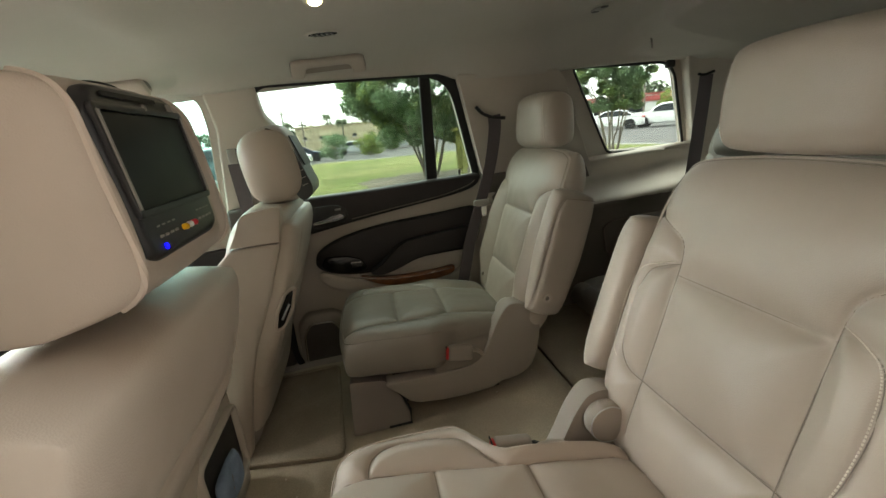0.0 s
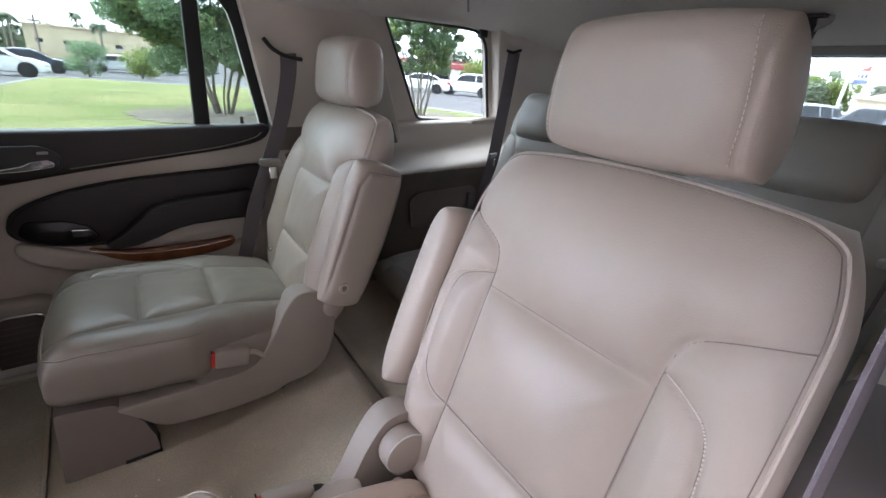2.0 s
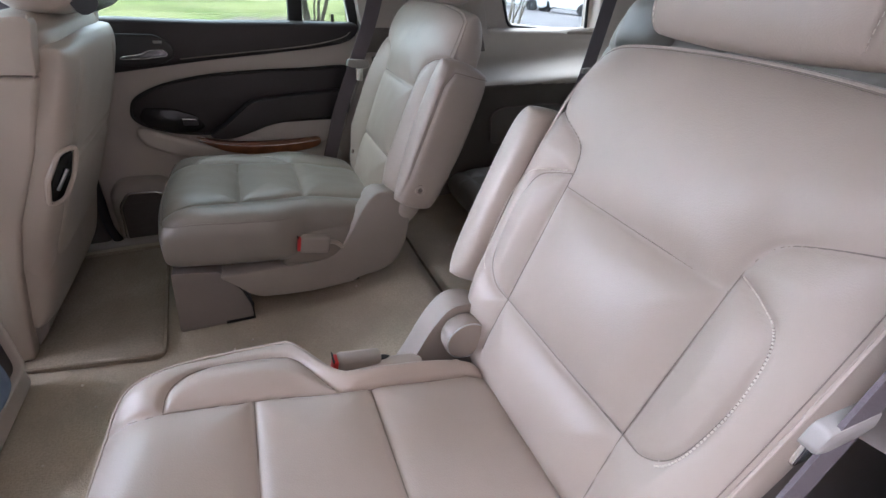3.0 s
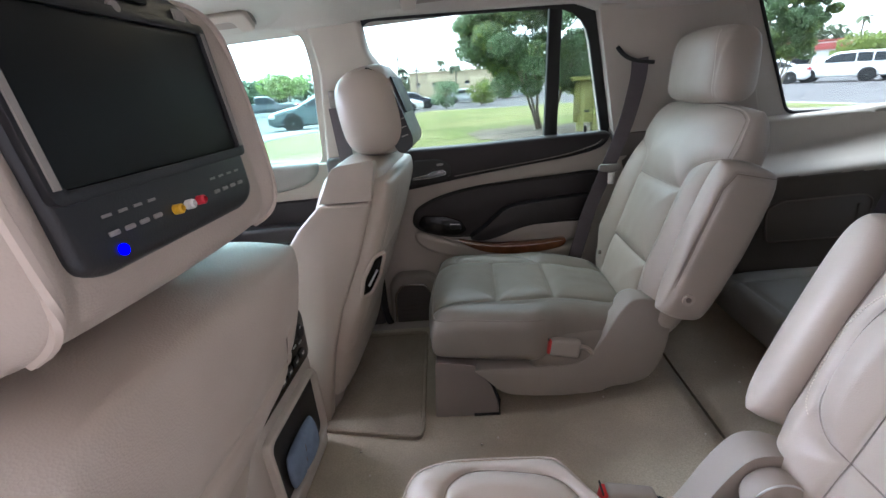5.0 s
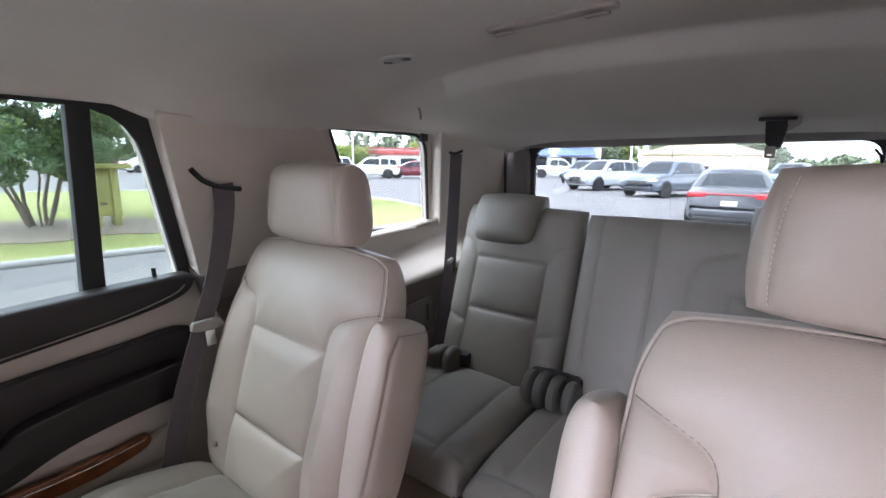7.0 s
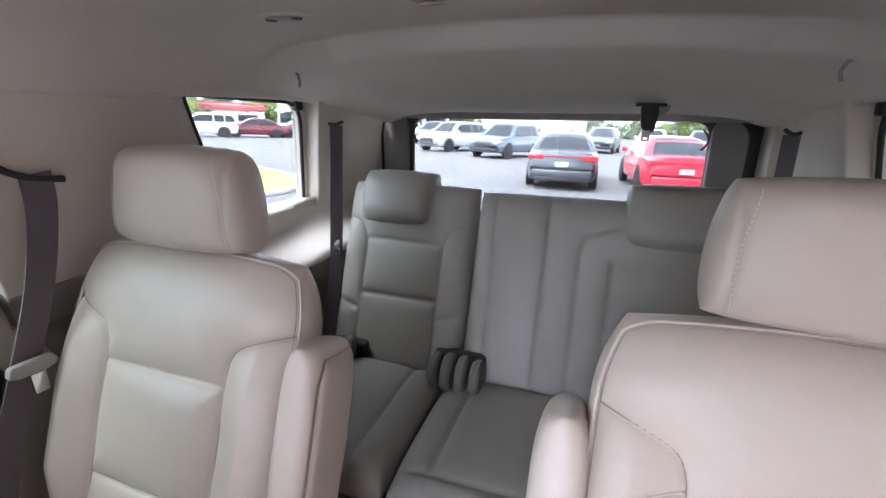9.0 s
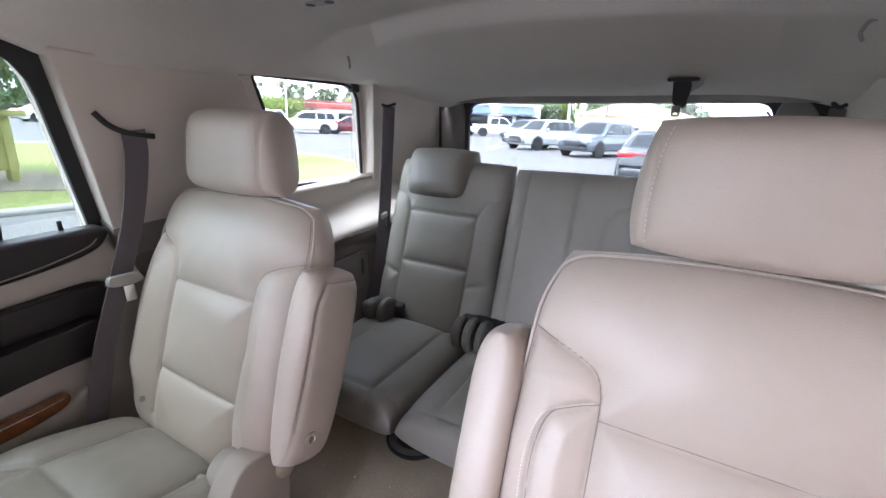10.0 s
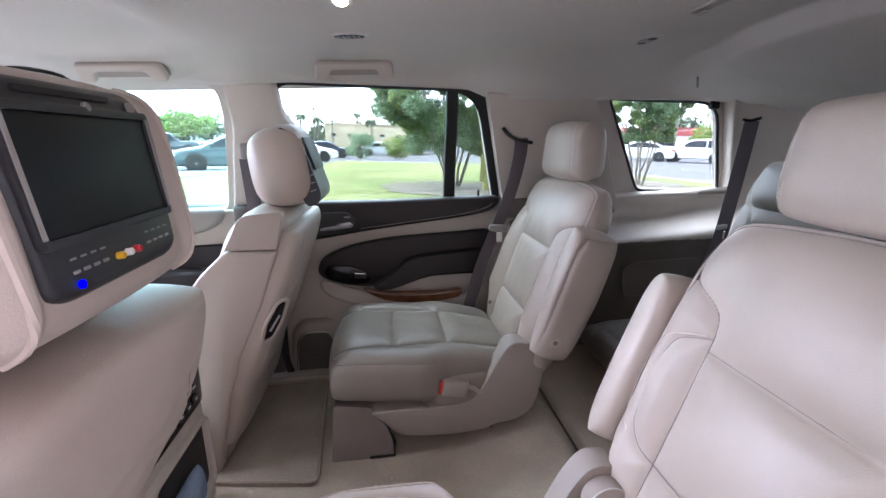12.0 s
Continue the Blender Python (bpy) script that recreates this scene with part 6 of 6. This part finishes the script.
def wheel(car, m, x, y, r):
    side = 1 if y > 0 else -1
    mw = m @ frame_of((x, y, r), (1, 0, 0), (0, 0, -side))
    t = turned("tyre", mw, [(r * 0.62, -0.20), (r * 0.95, -0.20), (r, -0.17), (r, -0.03), (r * 0.95, 0.0), (r * 0.64, 0.0)], TYRE, car, "", 24)
    turned("rim", mw, [(r * 0.66, -0.03), (r * 0.62, -0.012), (r * 0.30, -0.02), (r * 0.12, 0.0), (0.01, 0.002)], STEEL, t, "", 16)


# kind: length, width, wheel radius, sill height, belt height, roof height, deck line, cabin (rear base, roof rear, roof front, screen base)
SHAPES = {
    "sedan": (4.75, 1.82, 0.33, 0.22, 0.93, 1.44, [(-2.37, 0.80), (-2.30, 0.96), (-1.6, 1.00), (1.0, 0.95), (1.9, 0.82), (2.30, 0.68), (2.37, 0.58)], (-1.85, -0.75, 0.25, 1.25)),
    "suv": (4.60, 1.87, 0.36, 0.28, 1.06, 1.68, [(-2.30, 0.95), (-2.24, 1.06), (0.9, 1.06), (1.75, 1.00), (2.20, 0.86), (2.30, 0.72)], (-2.26, -1.90, 0.20, 1.08)),
    "pickup": (5.7, 1.98, 0.40, 0.40, 1.14, 1.86, [(-2.85, 1.02), (-2.82, 1.14), (1.1, 1.14), (2.3, 1.10), (2.75, 1.00), (2.85, 0.80)], (-0.95, -0.82, 0.35, 1.22)),
}


def vehicle(kind, x, y, heading, color, label):
    L, W, r, sill, belt, top, deck, (a0, a1, a2, a3) = SHAPES[kind]
    z0 = gz(x, y)
    car = thing("pickup_truck" if kind == "pickup" else "car", (x, y, z0), label, "pickup" if kind == "pickup" else "car", "parked vehicles")
    m = Matrix.Translation((x, y, z0)) @ Matrix.Rotation(radians(heading), 4, "Z")
    M = np.array(m)
    dk = np.array(deck)

    def loft(name, rows, mat, closed, parent=car):
        n = len(rows[0])
        V = np.array([p for row in rows for p in row]) @ M[:3, :3].T + M[:3, 3]
        F = [(i * n + j, i * n + (j + 1) % n, (i + 1) * n + (j + 1) % n, (i + 1) * n + j) for i in range(len(rows) - 1) for j in range(n if closed else n - 1)]
        if closed:
            F += [tuple(range(n))[::-1], tuple(range((len(rows) - 1) * n, len(rows) * n))]
        return raw(name, V, F, mat, parent, "", True, 32)

    def half(px):
        return W / 2 * (1 - 0.16 * (abs(px) / (L / 2)) ** 7)
    rows = []
    for px in np.concatenate([np.linspace(-L / 2, -L / 2 + 0.3, 5), np.linspace(-L / 2 + 0.6, L / 2 - 0.6, 14), np.linspace(L / 2 - 0.3, L / 2, 5)]):
        zt = float(np.interp(px, dk[:, 0], dk[:, 1]))
        e = max(abs(px) - L / 2 + 0.25, 0) / 0.25
        zb, w = sill + 0.14 * e ** 2, half(px)
        right = [(0.86 * w, zb), (0.975 * w, zb + 0.07), (w, zb + 0.22), (w, zt - 0.30), (0.975 * w, zt - 0.24), (0.965 * w, zt - 0.09), (0.90 * w, zt - 0.015), (0.6 * w, zt + 0.012), (0.0, zt + 0.022)]
        ring = right + [(-a, b) for a, b in right[-2::-1]]
        rows.append([(px, a, b) for a, b in ring])
    loft("body", rows, paint(color), True)
    roof = np.array([(a0, belt - 0.02), (a0 + 0.75 * (a1 - a0), belt + 0.80 * (top - belt)), (a1, top - 0.035), ((a1 + a2) / 2, top), (a2, top - 0.03), (a2 + 0.25 * (a3 - a2), belt + 0.80 * (top - belt)), (a3, belt - 0.03)])

    def head(px):
        return float(np.interp(px, roof[:, 0], roof[:, 1]))

    def flank(px, z):
        return half(px) * 0.955 - 0.23 * max(z - belt, 0) / (top - belt)
    rows = []
    for px in np.concatenate([np.linspace(a0, a1, 8), np.linspace(a1, a2, 8)[1:], np.linspace(a2, a3, 8)[1:]]):
        zt = max(head(px), belt - 0.03)
        k = min((zt - belt + 0.04) * 2, 1)
        right = [(flank(px, belt) + 0.0, belt - 0.06), (flank(px, zt - 0.09 * k), zt - 0.09 * k), (flank(px, zt) - 0.05 * k, zt - 0.02 * k), (flank(px, zt) - 0.17 * k, zt + 0.004), (0.0, zt + 0.02 * k)]
        rows.append([(px, a, b) for a, b in right + [(-a, b) for a, b in right[-2::-1]]])
    loft("cabin", rows, paint(color), True)
    # side windows between the pillars, windscreen and rear screen
    mid = (a1 + a2) / 2 + 0.10
    lo, hi = (a0 + 0.32 * (a1 - a0) + 0.03, a3 - 0.30)
    cuts = [lo, mid - 0.04, mid + 0.04, hi] if kind != "suv" else [lo, a1 + 0.42, a1 + 0.50, mid, mid + 0.08, hi]
    for s in (-1, 1):
        for xa, xb in zip(cuts[::2], cuts[1::2]):
            rows = []
            for px in np.linspace(xa, xb, 8):
                zt, zl = head(px) - 0.10, belt + 0.035
                zt = max(zt, zl + 0.01)
                rows.append([(px, s * (flank(px, z) + 0.008), z) for z in (zl, (zl + zt) / 2, zt)])
            loft("side_window", rows, CARGLASS, False)
    for name, xa, xb in (("windscreen", a2 + 0.10, a3 - 0.06), ("rear_window", a0 + 0.04, a1 - 0.06)):
        rows = []
        for px in np.linspace(xa, xb, 7):
            z = head(px)
            w = flank(px, z) - 0.16
            rows.append([(px, t * w, z + 0.022 - 0.016 * abs(t)) for t in np.linspace(-1, 1, 7)])
        loft(name, rows, CARGLASS, False)
    for a in (-L * 0.29, L * 0.305):
        for s in (-1, 1):
            turned("wheel_arch", m @ frame_of((a, s * (half(a) + 0.004), r * 1.04), (1, 0, 0), (0, 0, -s)), [(r * 1.16, -0.06), (r * 1.16, 0.0), (r * 0.9, 0.003)], BLACK, car, "", 20)
            wheel(car, m, a, s * (W / 2 + 0.018), r)
    nz, tz = deck[-2][1], deck[1][1]
    for s in (-1, 1):
        box("headlight", (L / 2 - 0.30, s * W * 0.36 - 0.17, nz - 0.13), (L / 2 - 0.02, s * W * 0.36 + 0.17, nz - 0.01), HEADL, car, "", 0.04, m, 3)
        box("tail_light", (-L / 2 - 0.008, s * W * 0.36 - 0.20, tz - 0.19), (-L / 2 + 0.22, s * W * 0.36 + 0.20, tz - 0.06), TAIL, car, "red tail lamp", 0.03, m, 3)
        box("mirror", (a3 - 0.42, s * W * 0.535 - 0.08, belt + 0.02), (a3 - 0.28, s * W * 0.535 + 0.08, belt + 0.15), paint(color), car, "", 0.04, m, 3)
        for px in (a1 + 0.35, mid + 0.75):
            box("door_handle", (px - 0.08, s * (W / 2 - 0.012) - 0.012, belt - 0.17), (px + 0.08, s * (W / 2 - 0.012) + 0.012, belt - 0.14), paint(color), car, "", 0.006, m)
    box("grille", (L / 2 - 0.06, -0.46, nz - 0.30), (L / 2 + 0.012, 0.46, nz - 0.09), BLACK, car, "", 0.03, m)
    box("lower_grille", (L / 2 - 0.05, -0.55, sill + 0.10), (L / 2 + 0.008, 0.55, sill + 0.20), BLACK, car, "", 0.02, m)
    box("rear_bumper", (-L / 2 - 0.03, -W * 0.40, sill + 0.12), (-L / 2 + 0.10, W * 0.40, sill + 0.30), BLACK if kind != "sedan" else paint(color), car, "", 0.04, m, 3)
    box("rear_skirt", (-L / 2 - 0.02, -W * 0.38, sill + 0.02), (-L / 2 + 0.10, W * 0.38, sill + 0.13), BLACK, car, "", 0.02, m)
    box("number_plate", (-L / 2 - 0.012, -0.16, tz - 0.36), (-L / 2 + 0.01, 0.16, tz - 0.24), PLATE, car, "plain plate", 0.004, m)
    if kind == "pickup":
        box("cargo_bed", (-2.72, -W / 2 + 0.14, 1.12), (-1.02, W / 2 - 0.14, 1.172), BLACK, car, "open bed", 0.02, m)
    if kind == "sedan":
        box("tail_strip", (-L / 2 - 0.012, -W * 0.30, tz - 0.115), (-L / 2 + 0.05, W * 0.30, tz - 0.09), TAIL, car, "", 0.008, m)
    return car


WHITE, SILVER, GREY, DARK, NAVY, REDC, MAROON, BLUEC, STEELB = (0.75, 0.75, 0.74), (0.45, 0.47, 0.48), (0.095, 0.112, 0.135), (0.060, 0.063, 0.070), (0.02, 0.03, 0.06), (0.55, 0.03, 0.05), (0.13, 0.015, 0.025), (0.02, 0.09, 0.45), (0.085, 0.115, 0.125)
vehicle("suv", 25.5, 8.5, 158, SILVER, "silver SUV parked with its nose towards the drive")
vehicle("suv", 22.9, 4.7, 162, GREY, "dark grey SUV parked in the lot")
vehicle("sedan", 13.6, 1.0, 4, DARK, "dark grey saloon with red tail lamps, seen from behind")
vehicle("sedan", 13.6, -1.75, 6, REDC, "bright red saloon seen from behind")
vehicle("pickup", 41.5, 18.4, -62, WHITE, "white pickup at the back of the lot")
vehicle("pickup", 41.0, 23.4, -60, BLUEC, "bright blue pickup at the back of the lot")
for k, (kind, c, lab) in enumerate((("sedan", WHITE, "white saloon in a row of parked cars"), ("suv", WHITE, "white SUV in a row of parked cars"), ("suv", WHITE, "white SUV in a row of parked cars"),
                                    ("sedan", MAROON, "maroon saloon in a row of parked cars"), ("suv", DARK, "black SUV at the end of a row"))):
    vehicle(kind, 18.8 + 3.1 * k, 31.5 - 2.0 * k, 138 if k % 2 else 142, c, lab)
vehicle("sedan", -6.0, 31.0, 8, WHITE, "white saloon parked at the edge of the lawn")
vehicle("sedan", -5.7, 41.0, 8, NAVY, "dark blue saloon parked behind the white saloon")
vehicle("sedan", -0.8, 50.0, 8, SILVER, "silver saloon in the far row")
vehicle("sedan", 4.6, 50.0, 6, SILVER, "silver saloon in the far row")
vehicle("suv", 10.2, 51.0, 4, GREY, "grey SUV in the far row")
vehicle("sedan", 15.6, 47.0, 4, WHITE, "white saloon in the far row")
vehicle("sedan", -6.3, 18.3, 198, STEELB, "blue-grey saloon on the forecourt")
vehicle("pickup", -20.0, 43.0, 30, DARK, "black pickup on the far side of the forecourt")
vehicle("pickup", -15.0, 46.0, 25, WHITE, "white pickup on the far side of the forecourt")
rv = random.Random(4)
for k in range(9):
    kind = rv.choice(["suv", "sedan", "suv"])
    c = rv.choice([WHITE, SILVER, GREY, WHITE, DARK])
    names = {WHITE: "white", SILVER: "silver", GREY: "grey", DARK: "black"}
    vehicle(kind, 33.5 + rv.uniform(-0.5, 0.5), 12.5 - 3.1 * k, 172, c, names[c] + (" SUV" if kind == "suv" else " saloon") + " in the second row of the lot")


def building(name, x0, y0, x1, y1, h, wall, roof, fascia, label, windows=8, part_of=0.3):
    """A low commercial building with fascia, parapet and windows along the side from (x0, y0) to (x1, y1)."""
    b = thing(name, ((x0 + x1) / 2, (y0 + y1) / 2, GZ), label, "building", "buildings")
    d = Vector((x1 - x0, y1 - y0, 0))
    L = d.length
    m = Matrix.Translation((x0, y0, GZ)) @ Matrix.Rotation(math.atan2(d.y, d.x), 4, "Z")
    box("wall", (0, 0, -1.2), (L, 9, h), wall, b, "", 0.02, m)
    box("roof", (-0.2, -0.2, h), (L + 0.2, 9.2, h + 0.18), roof, b, "", 0.03, m)
    if fascia:
        box("fascia", (-0.1, -0.25, h - 0.75), (L + 0.1, -0.02, h - 0.15), fascia, b, "coloured fascia", 0.03, m)
    for k in range(windows):
        a = L * (k + 0.5) / windows
        w = box("window", (a - L / windows * part_of, -0.03, 0.9), (a + L / windows * part_of, 0.05, min(h - 1.2, 2.5)), CARGLASS, b, "", 0.01, m)
        box("frame", (a - L / windows * part_of * 1.1, -0.05, 0.8), (a + L / windows * part_of * 1.1, -0.035, 0.9), WHITEW, w, "", 0.005, m)
    return b


building("warehouse", -8.6, 65.0, 5.0, 63.6, 2.5, SAND, SAND, None, "low sandy yellow building beyond the lawn", 6, 0.13)
sr = building("showroom", 46.0, 38.0, 52.7, 18.3, 3.3, WHITEW, WHITEW, None, "white showroom with blue awnings across the lot", 7, 0.42)
d = Vector((6.7, -19.7, 0))
m = Matrix.Translation((46.0, 38.0, GZ)) @ Matrix.Rotation(math.atan2(d.y, d.x), 4, "Z")
for k in range(4):
    raw("awning", [m @ Vector((5.2 * k + a, b, c)) for a, b, c in ((0.2, -1.4, 2.35), (4.8, -1.4, 2.35), (4.3, 0.0, 3.2), (0.7, 0.0, 3.2), (0.2, -1.4, 2.25), (4.8, -1.4, 2.25), (4.3, 0.0, 2.25), (0.7, 0.0, 2.25))], [(0, 1, 2, 3), (5, 4, 7, 6), (4, 5, 1, 0), (5, 6, 2, 1), (7, 4, 0, 3)], BLUEF if k in (2, 3) else AWN, sr, "", False)
building("filling_station", 30.0, 56.0, 46.0, 40.0, 2.9, WHITEW, REDF, REDF, "white building with a red roof edge across the road", 6)
sh = building("metal_shed", 60.0, 15.6, 61.0, 2.6, 2.6, SAND, SAND, None, "tan metal shed with a low gable beyond the lot", 3, 0.2)
m = Matrix.Translation((60.0, 15.6, GZ)) @ Matrix.Rotation(math.atan2(-13.0, 1.0), 4, "Z")
raw("gable", [m @ Vector(p) for p in ((-0.3, -0.3, 2.75), (6.5, -0.3, 4.7), (13.3, -0.3, 2.75), (-0.3, 9.3, 2.75), (6.5, 9.3, 4.7), (13.3, 9.3, 2.75))], [(0, 2, 1), (3, 4, 5), (0, 1, 4, 3), (1, 2, 5, 4)], SAND, sh, "", False)

# sign on a pole
sg = thing("pole_sign", (56.0, 15.8, GZ), "tall white pole sign with white board and red arrow", "sign")
tube("pole", [(56.0, 15.8, GZ), (56.0, 15.8, 4.1)], 0.14, WHITEW, sg, "", 10)
tube("bracket", [(56.0, 15.8, 3.5), (56.0, 15.25, 3.5)], 0.06, WHITEW, sg, "", 8)
box("board", (55.9, 14.25, 3.35), (56.1, 15.30, 4.36), WHITEW, sg, "white sign board with a blue foot", 0.03)
box("blue_foot", (55.87, 14.25, 3.35), (55.90, 15.30, 3.68), BLUEF, sg, "", 0.0)
for k in range(3):
    box("bar", (55.87, 14.40 + 0.28 * k, 3.85), (55.90, 14.58 + 0.28 * k, 4.18), BLUEF, sg, "", 0.0)
slab("arrow", Matrix(((0, 0, -1, 56.05), (1, 0, 0, 0), (0, 1, 0, 0), (0, 0, 0, 1))), [(14.30, 5.00), (14.40, 4.46), (15.25, 4.46)], 0.10, REDF, sg, "red arrow", 0.01)
for x, y, h in ((-6.9, 58.8, 3.3), (-10.6, 69.0, 5.2), (27.0, 32.0, 7.0), (46.6, 9.4, 4.6), (47.2, 4.6, 6.0), (36.0, 26.0, 7.0)):
    p = thing("utility_pole", (x, y, GZ), "weathered wooden utility pole" if x < 0 or y == 9.4 else "slim light-grey lot lamp pole", "pole", "poles")
    tube("pole", [(x, y, gz(x, y)), (x, y, GZ + h)], 0.08, BARK if x < 0 or y == 9.4 else WHITEW, p, "", 8)
    box("crossarm", (x - 0.5, y - 0.05, GZ + h - 0.6), (x + 0.5, y + 0.05, GZ + h - 0.45), BARK if x < 0 or y == 9.4 else WHITEW, p, "", 0.01)


def palm(x, y, h, seed):
    t = thing("palm_tree", (x, y, GZ), "tall slender palm against the pale sky", "palm", "palms")
    r = random.Random(seed)
    verts, faces = [], []
    limb(verts, faces, [(x, y, gz(x, y)), (x + 0.1, y, GZ + h * 0.5), (x + 0.05, y, GZ + h)], 0.12, 0.09, 8)
    raw("trunk", verts, faces, BARK, t)
    V, F = [], []
    for k in range(26):
        a, up = r.uniform(0, 6.28), r.uniform(-0.5, 1.0)
        o = Vector((x + 0.05, y, GZ + h))
        side = Vector((-math.sin(a), math.cos(a), 0))
        base = len(V)
        for i in range(6):
            f = i / 5
            c = o + Vector((math.cos(a) * 0.95 * f, math.sin(a) * 0.95 * f, up * f * 0.7 - 0.75 * f * f))
            w = 0.18 * math.sin(math.pi * (0.12 + 0.86 * f))
            V += [tuple(c - side * w - Vector((0, 0, w * 0.6))), tuple(c), tuple(c + side * w - Vector((0, 0, w * 0.6)))]
        for i in range(5):
            q = base + 3 * i
            F += [(q, q + 1, q + 4, q + 3), (q + 1, q + 2, q + 5, q + 4)]
    raw("crown", V, F, FAR, t, "", False)


for k, (x, y, h) in enumerate(((-13.6, 63.0, 3.4), (-11.4, 62.0, 3.5), (-9.3, 62.5, 3.3), (-2.2, 62.0, 3.1), (25.0, 44.0, 5.0), (34.0, 50.0, 5.0), (-5.0, 80.0, 4.6), (45.5, 59.5, 5.6), (47.5, 57.0, 5.9), (49.5, 55.0, 5.3), (51.0, 54.8, 5.8), (53.0, 51.5, 5.4), (54.8, 50.6, 5.9), (57.0, 48.0, 5.4), (42.0, 62.0, 5.6), (60.0, 30.0, 4.6), (63.0, 19.0, 5.4))):
    palm(x, y, h, 40 + k)

# yellow-green stand beside the tree
st = thing("yellow_stand", (2.35, 10.9, GZ), "weathered yellow-green stand with a flat overhanging top", "stand")
box("post", (2.15, 10.75, GZ), (2.28, 11.05, 0.62), YELLOW, st, "", 0.02)
box("post", (2.50, 10.75, GZ), (2.62, 11.05, 0.62), YELLOW, st, "", 0.02)
box("panel", (2.05, 10.80, -0.35), (2.66, 10.98, 0.62), YELLOW, st, "faded panel", 0.02)
box("top", (1.92, 10.55, 0.62), (2.85, 11.25, 0.72), YELLOW, st, "", 0.03)
box("notch", (2.14, 10.785, -0.12), (2.40, 10.795, -0.06), BLACK, st, "dark slot", 0.0)
# forecourt post and beam
cp = thing("canopy_post", (-6.2, 10.4, GZ), "white square post carrying a thin canopy beam", "canopy")
box("post", (-6.3, 10.3, GZ), (-6.1, 10.5, 1.1), WHITEW, cp, "", 0.015)
box("beam", (-9.5, 10.3, 1.06), (-6.0, 10.5, 1.20), WHITEW, cp, "", 0.015)
box("wall", (-12.0, 10.6, GZ), (-8.0, 14.0, 1.1), BEIGE, cp, "", 0.02)

# far woods all round
rw = np.random.default_rng(8)
cs, rs = [], []
for k in range(420):
    a = rw.uniform(0, 2 * math.pi)
    D = rw.uniform(88, 120)
    hgt = rw.uniform(0.3, 1.8) if 60 < math.degrees(a) < 120 else rw.uniform(0.8, 5.2) if math.degrees(a) < 58 else rw.uniform(0.3, 2.6)
    cs.append((D * math.cos(a), D * math.sin(a), GZ + hgt))
    rs.append(rw.uniform(1.4, 3.0))
leaves("far_woods", cs, rs, 60000, 0.75, FAR, None, 12, 0.8)
tagged(bpy.data.objects["far_woods"], "hazy green belt of distant trees", "woods", "", "stuff")
for k, (x, y, h) in enumerate(((36, 44, 2.2), (43, 47, 2.4), (54, 46, 3), (61, 21, 3.4), (64, 19, 3.8), (59, 25, 3.2), (66, 24, 4), (68, 4, 4.2), (62, -8, 4), (-30, 52, 2.6), (-24, 60, 2.5), (-36, 44, 2.8))):
    t = thing("tree", (x, y, GZ), "distant leafy tree behind the lot", "tree", "distant trees")
    verts, faces = [], []
    limb(verts, faces, [(x, y, GZ), (x + 0.1, y, GZ + h * 0.5), (x, y + 0.1, GZ + h)], 0.22, 0.06)
    raw("trunk", verts, faces, BARK, t)
    r = random.Random(70 + k)
    cc2 = [(x + r.uniform(-2, 2), y + r.uniform(-2, 2), GZ + h * r.uniform(0.5, 1.15)) for q in range(16)]
    leaves("crown", cc2, [r.uniform(0.7, 1.5) for q in cc2], 2600, 0.26, FAR if k % 2 else LEAF2, t, 90 + k)

# unseen building added on the driver's side to cut light through the door
BROWN = material("brown_light_block", (0.185, 0.142, 0.115), 0.9, vary=0.15, scale=4, stain=0.3, stain_scale=1.0, bump=0.5, bump_scale=30)
sb = thing("light_blocking_building", (-2.0, -6.0, GZ), "added unseen brown building that blocks light at the open door", "building", "buildings")
box("wall", (-16.0, -9.0, GZ), (7.0, -2.9, 6.2), BROWN, sb, "", 0.03)
box("roof", (-16.3, -9.3, 6.2), (7.3, -2.6, 6.4), BROWN, sb, "", 0.03)
# windows and sills only dress the added building
for k in range(4):
    w = box("window", (-14.0 + 5.2 * k, -2.93, 0.6), (-11.6 + 5.2 * k, -2.85, 2.0), CARGLASS, sb, "", 0.02)
    box("sill", (-14.1 + 5.2 * k, -2.95, 0.5), (-11.5 + 5.2 * k, -2.78, 0.6), WHITEW, w, "", 0.01)
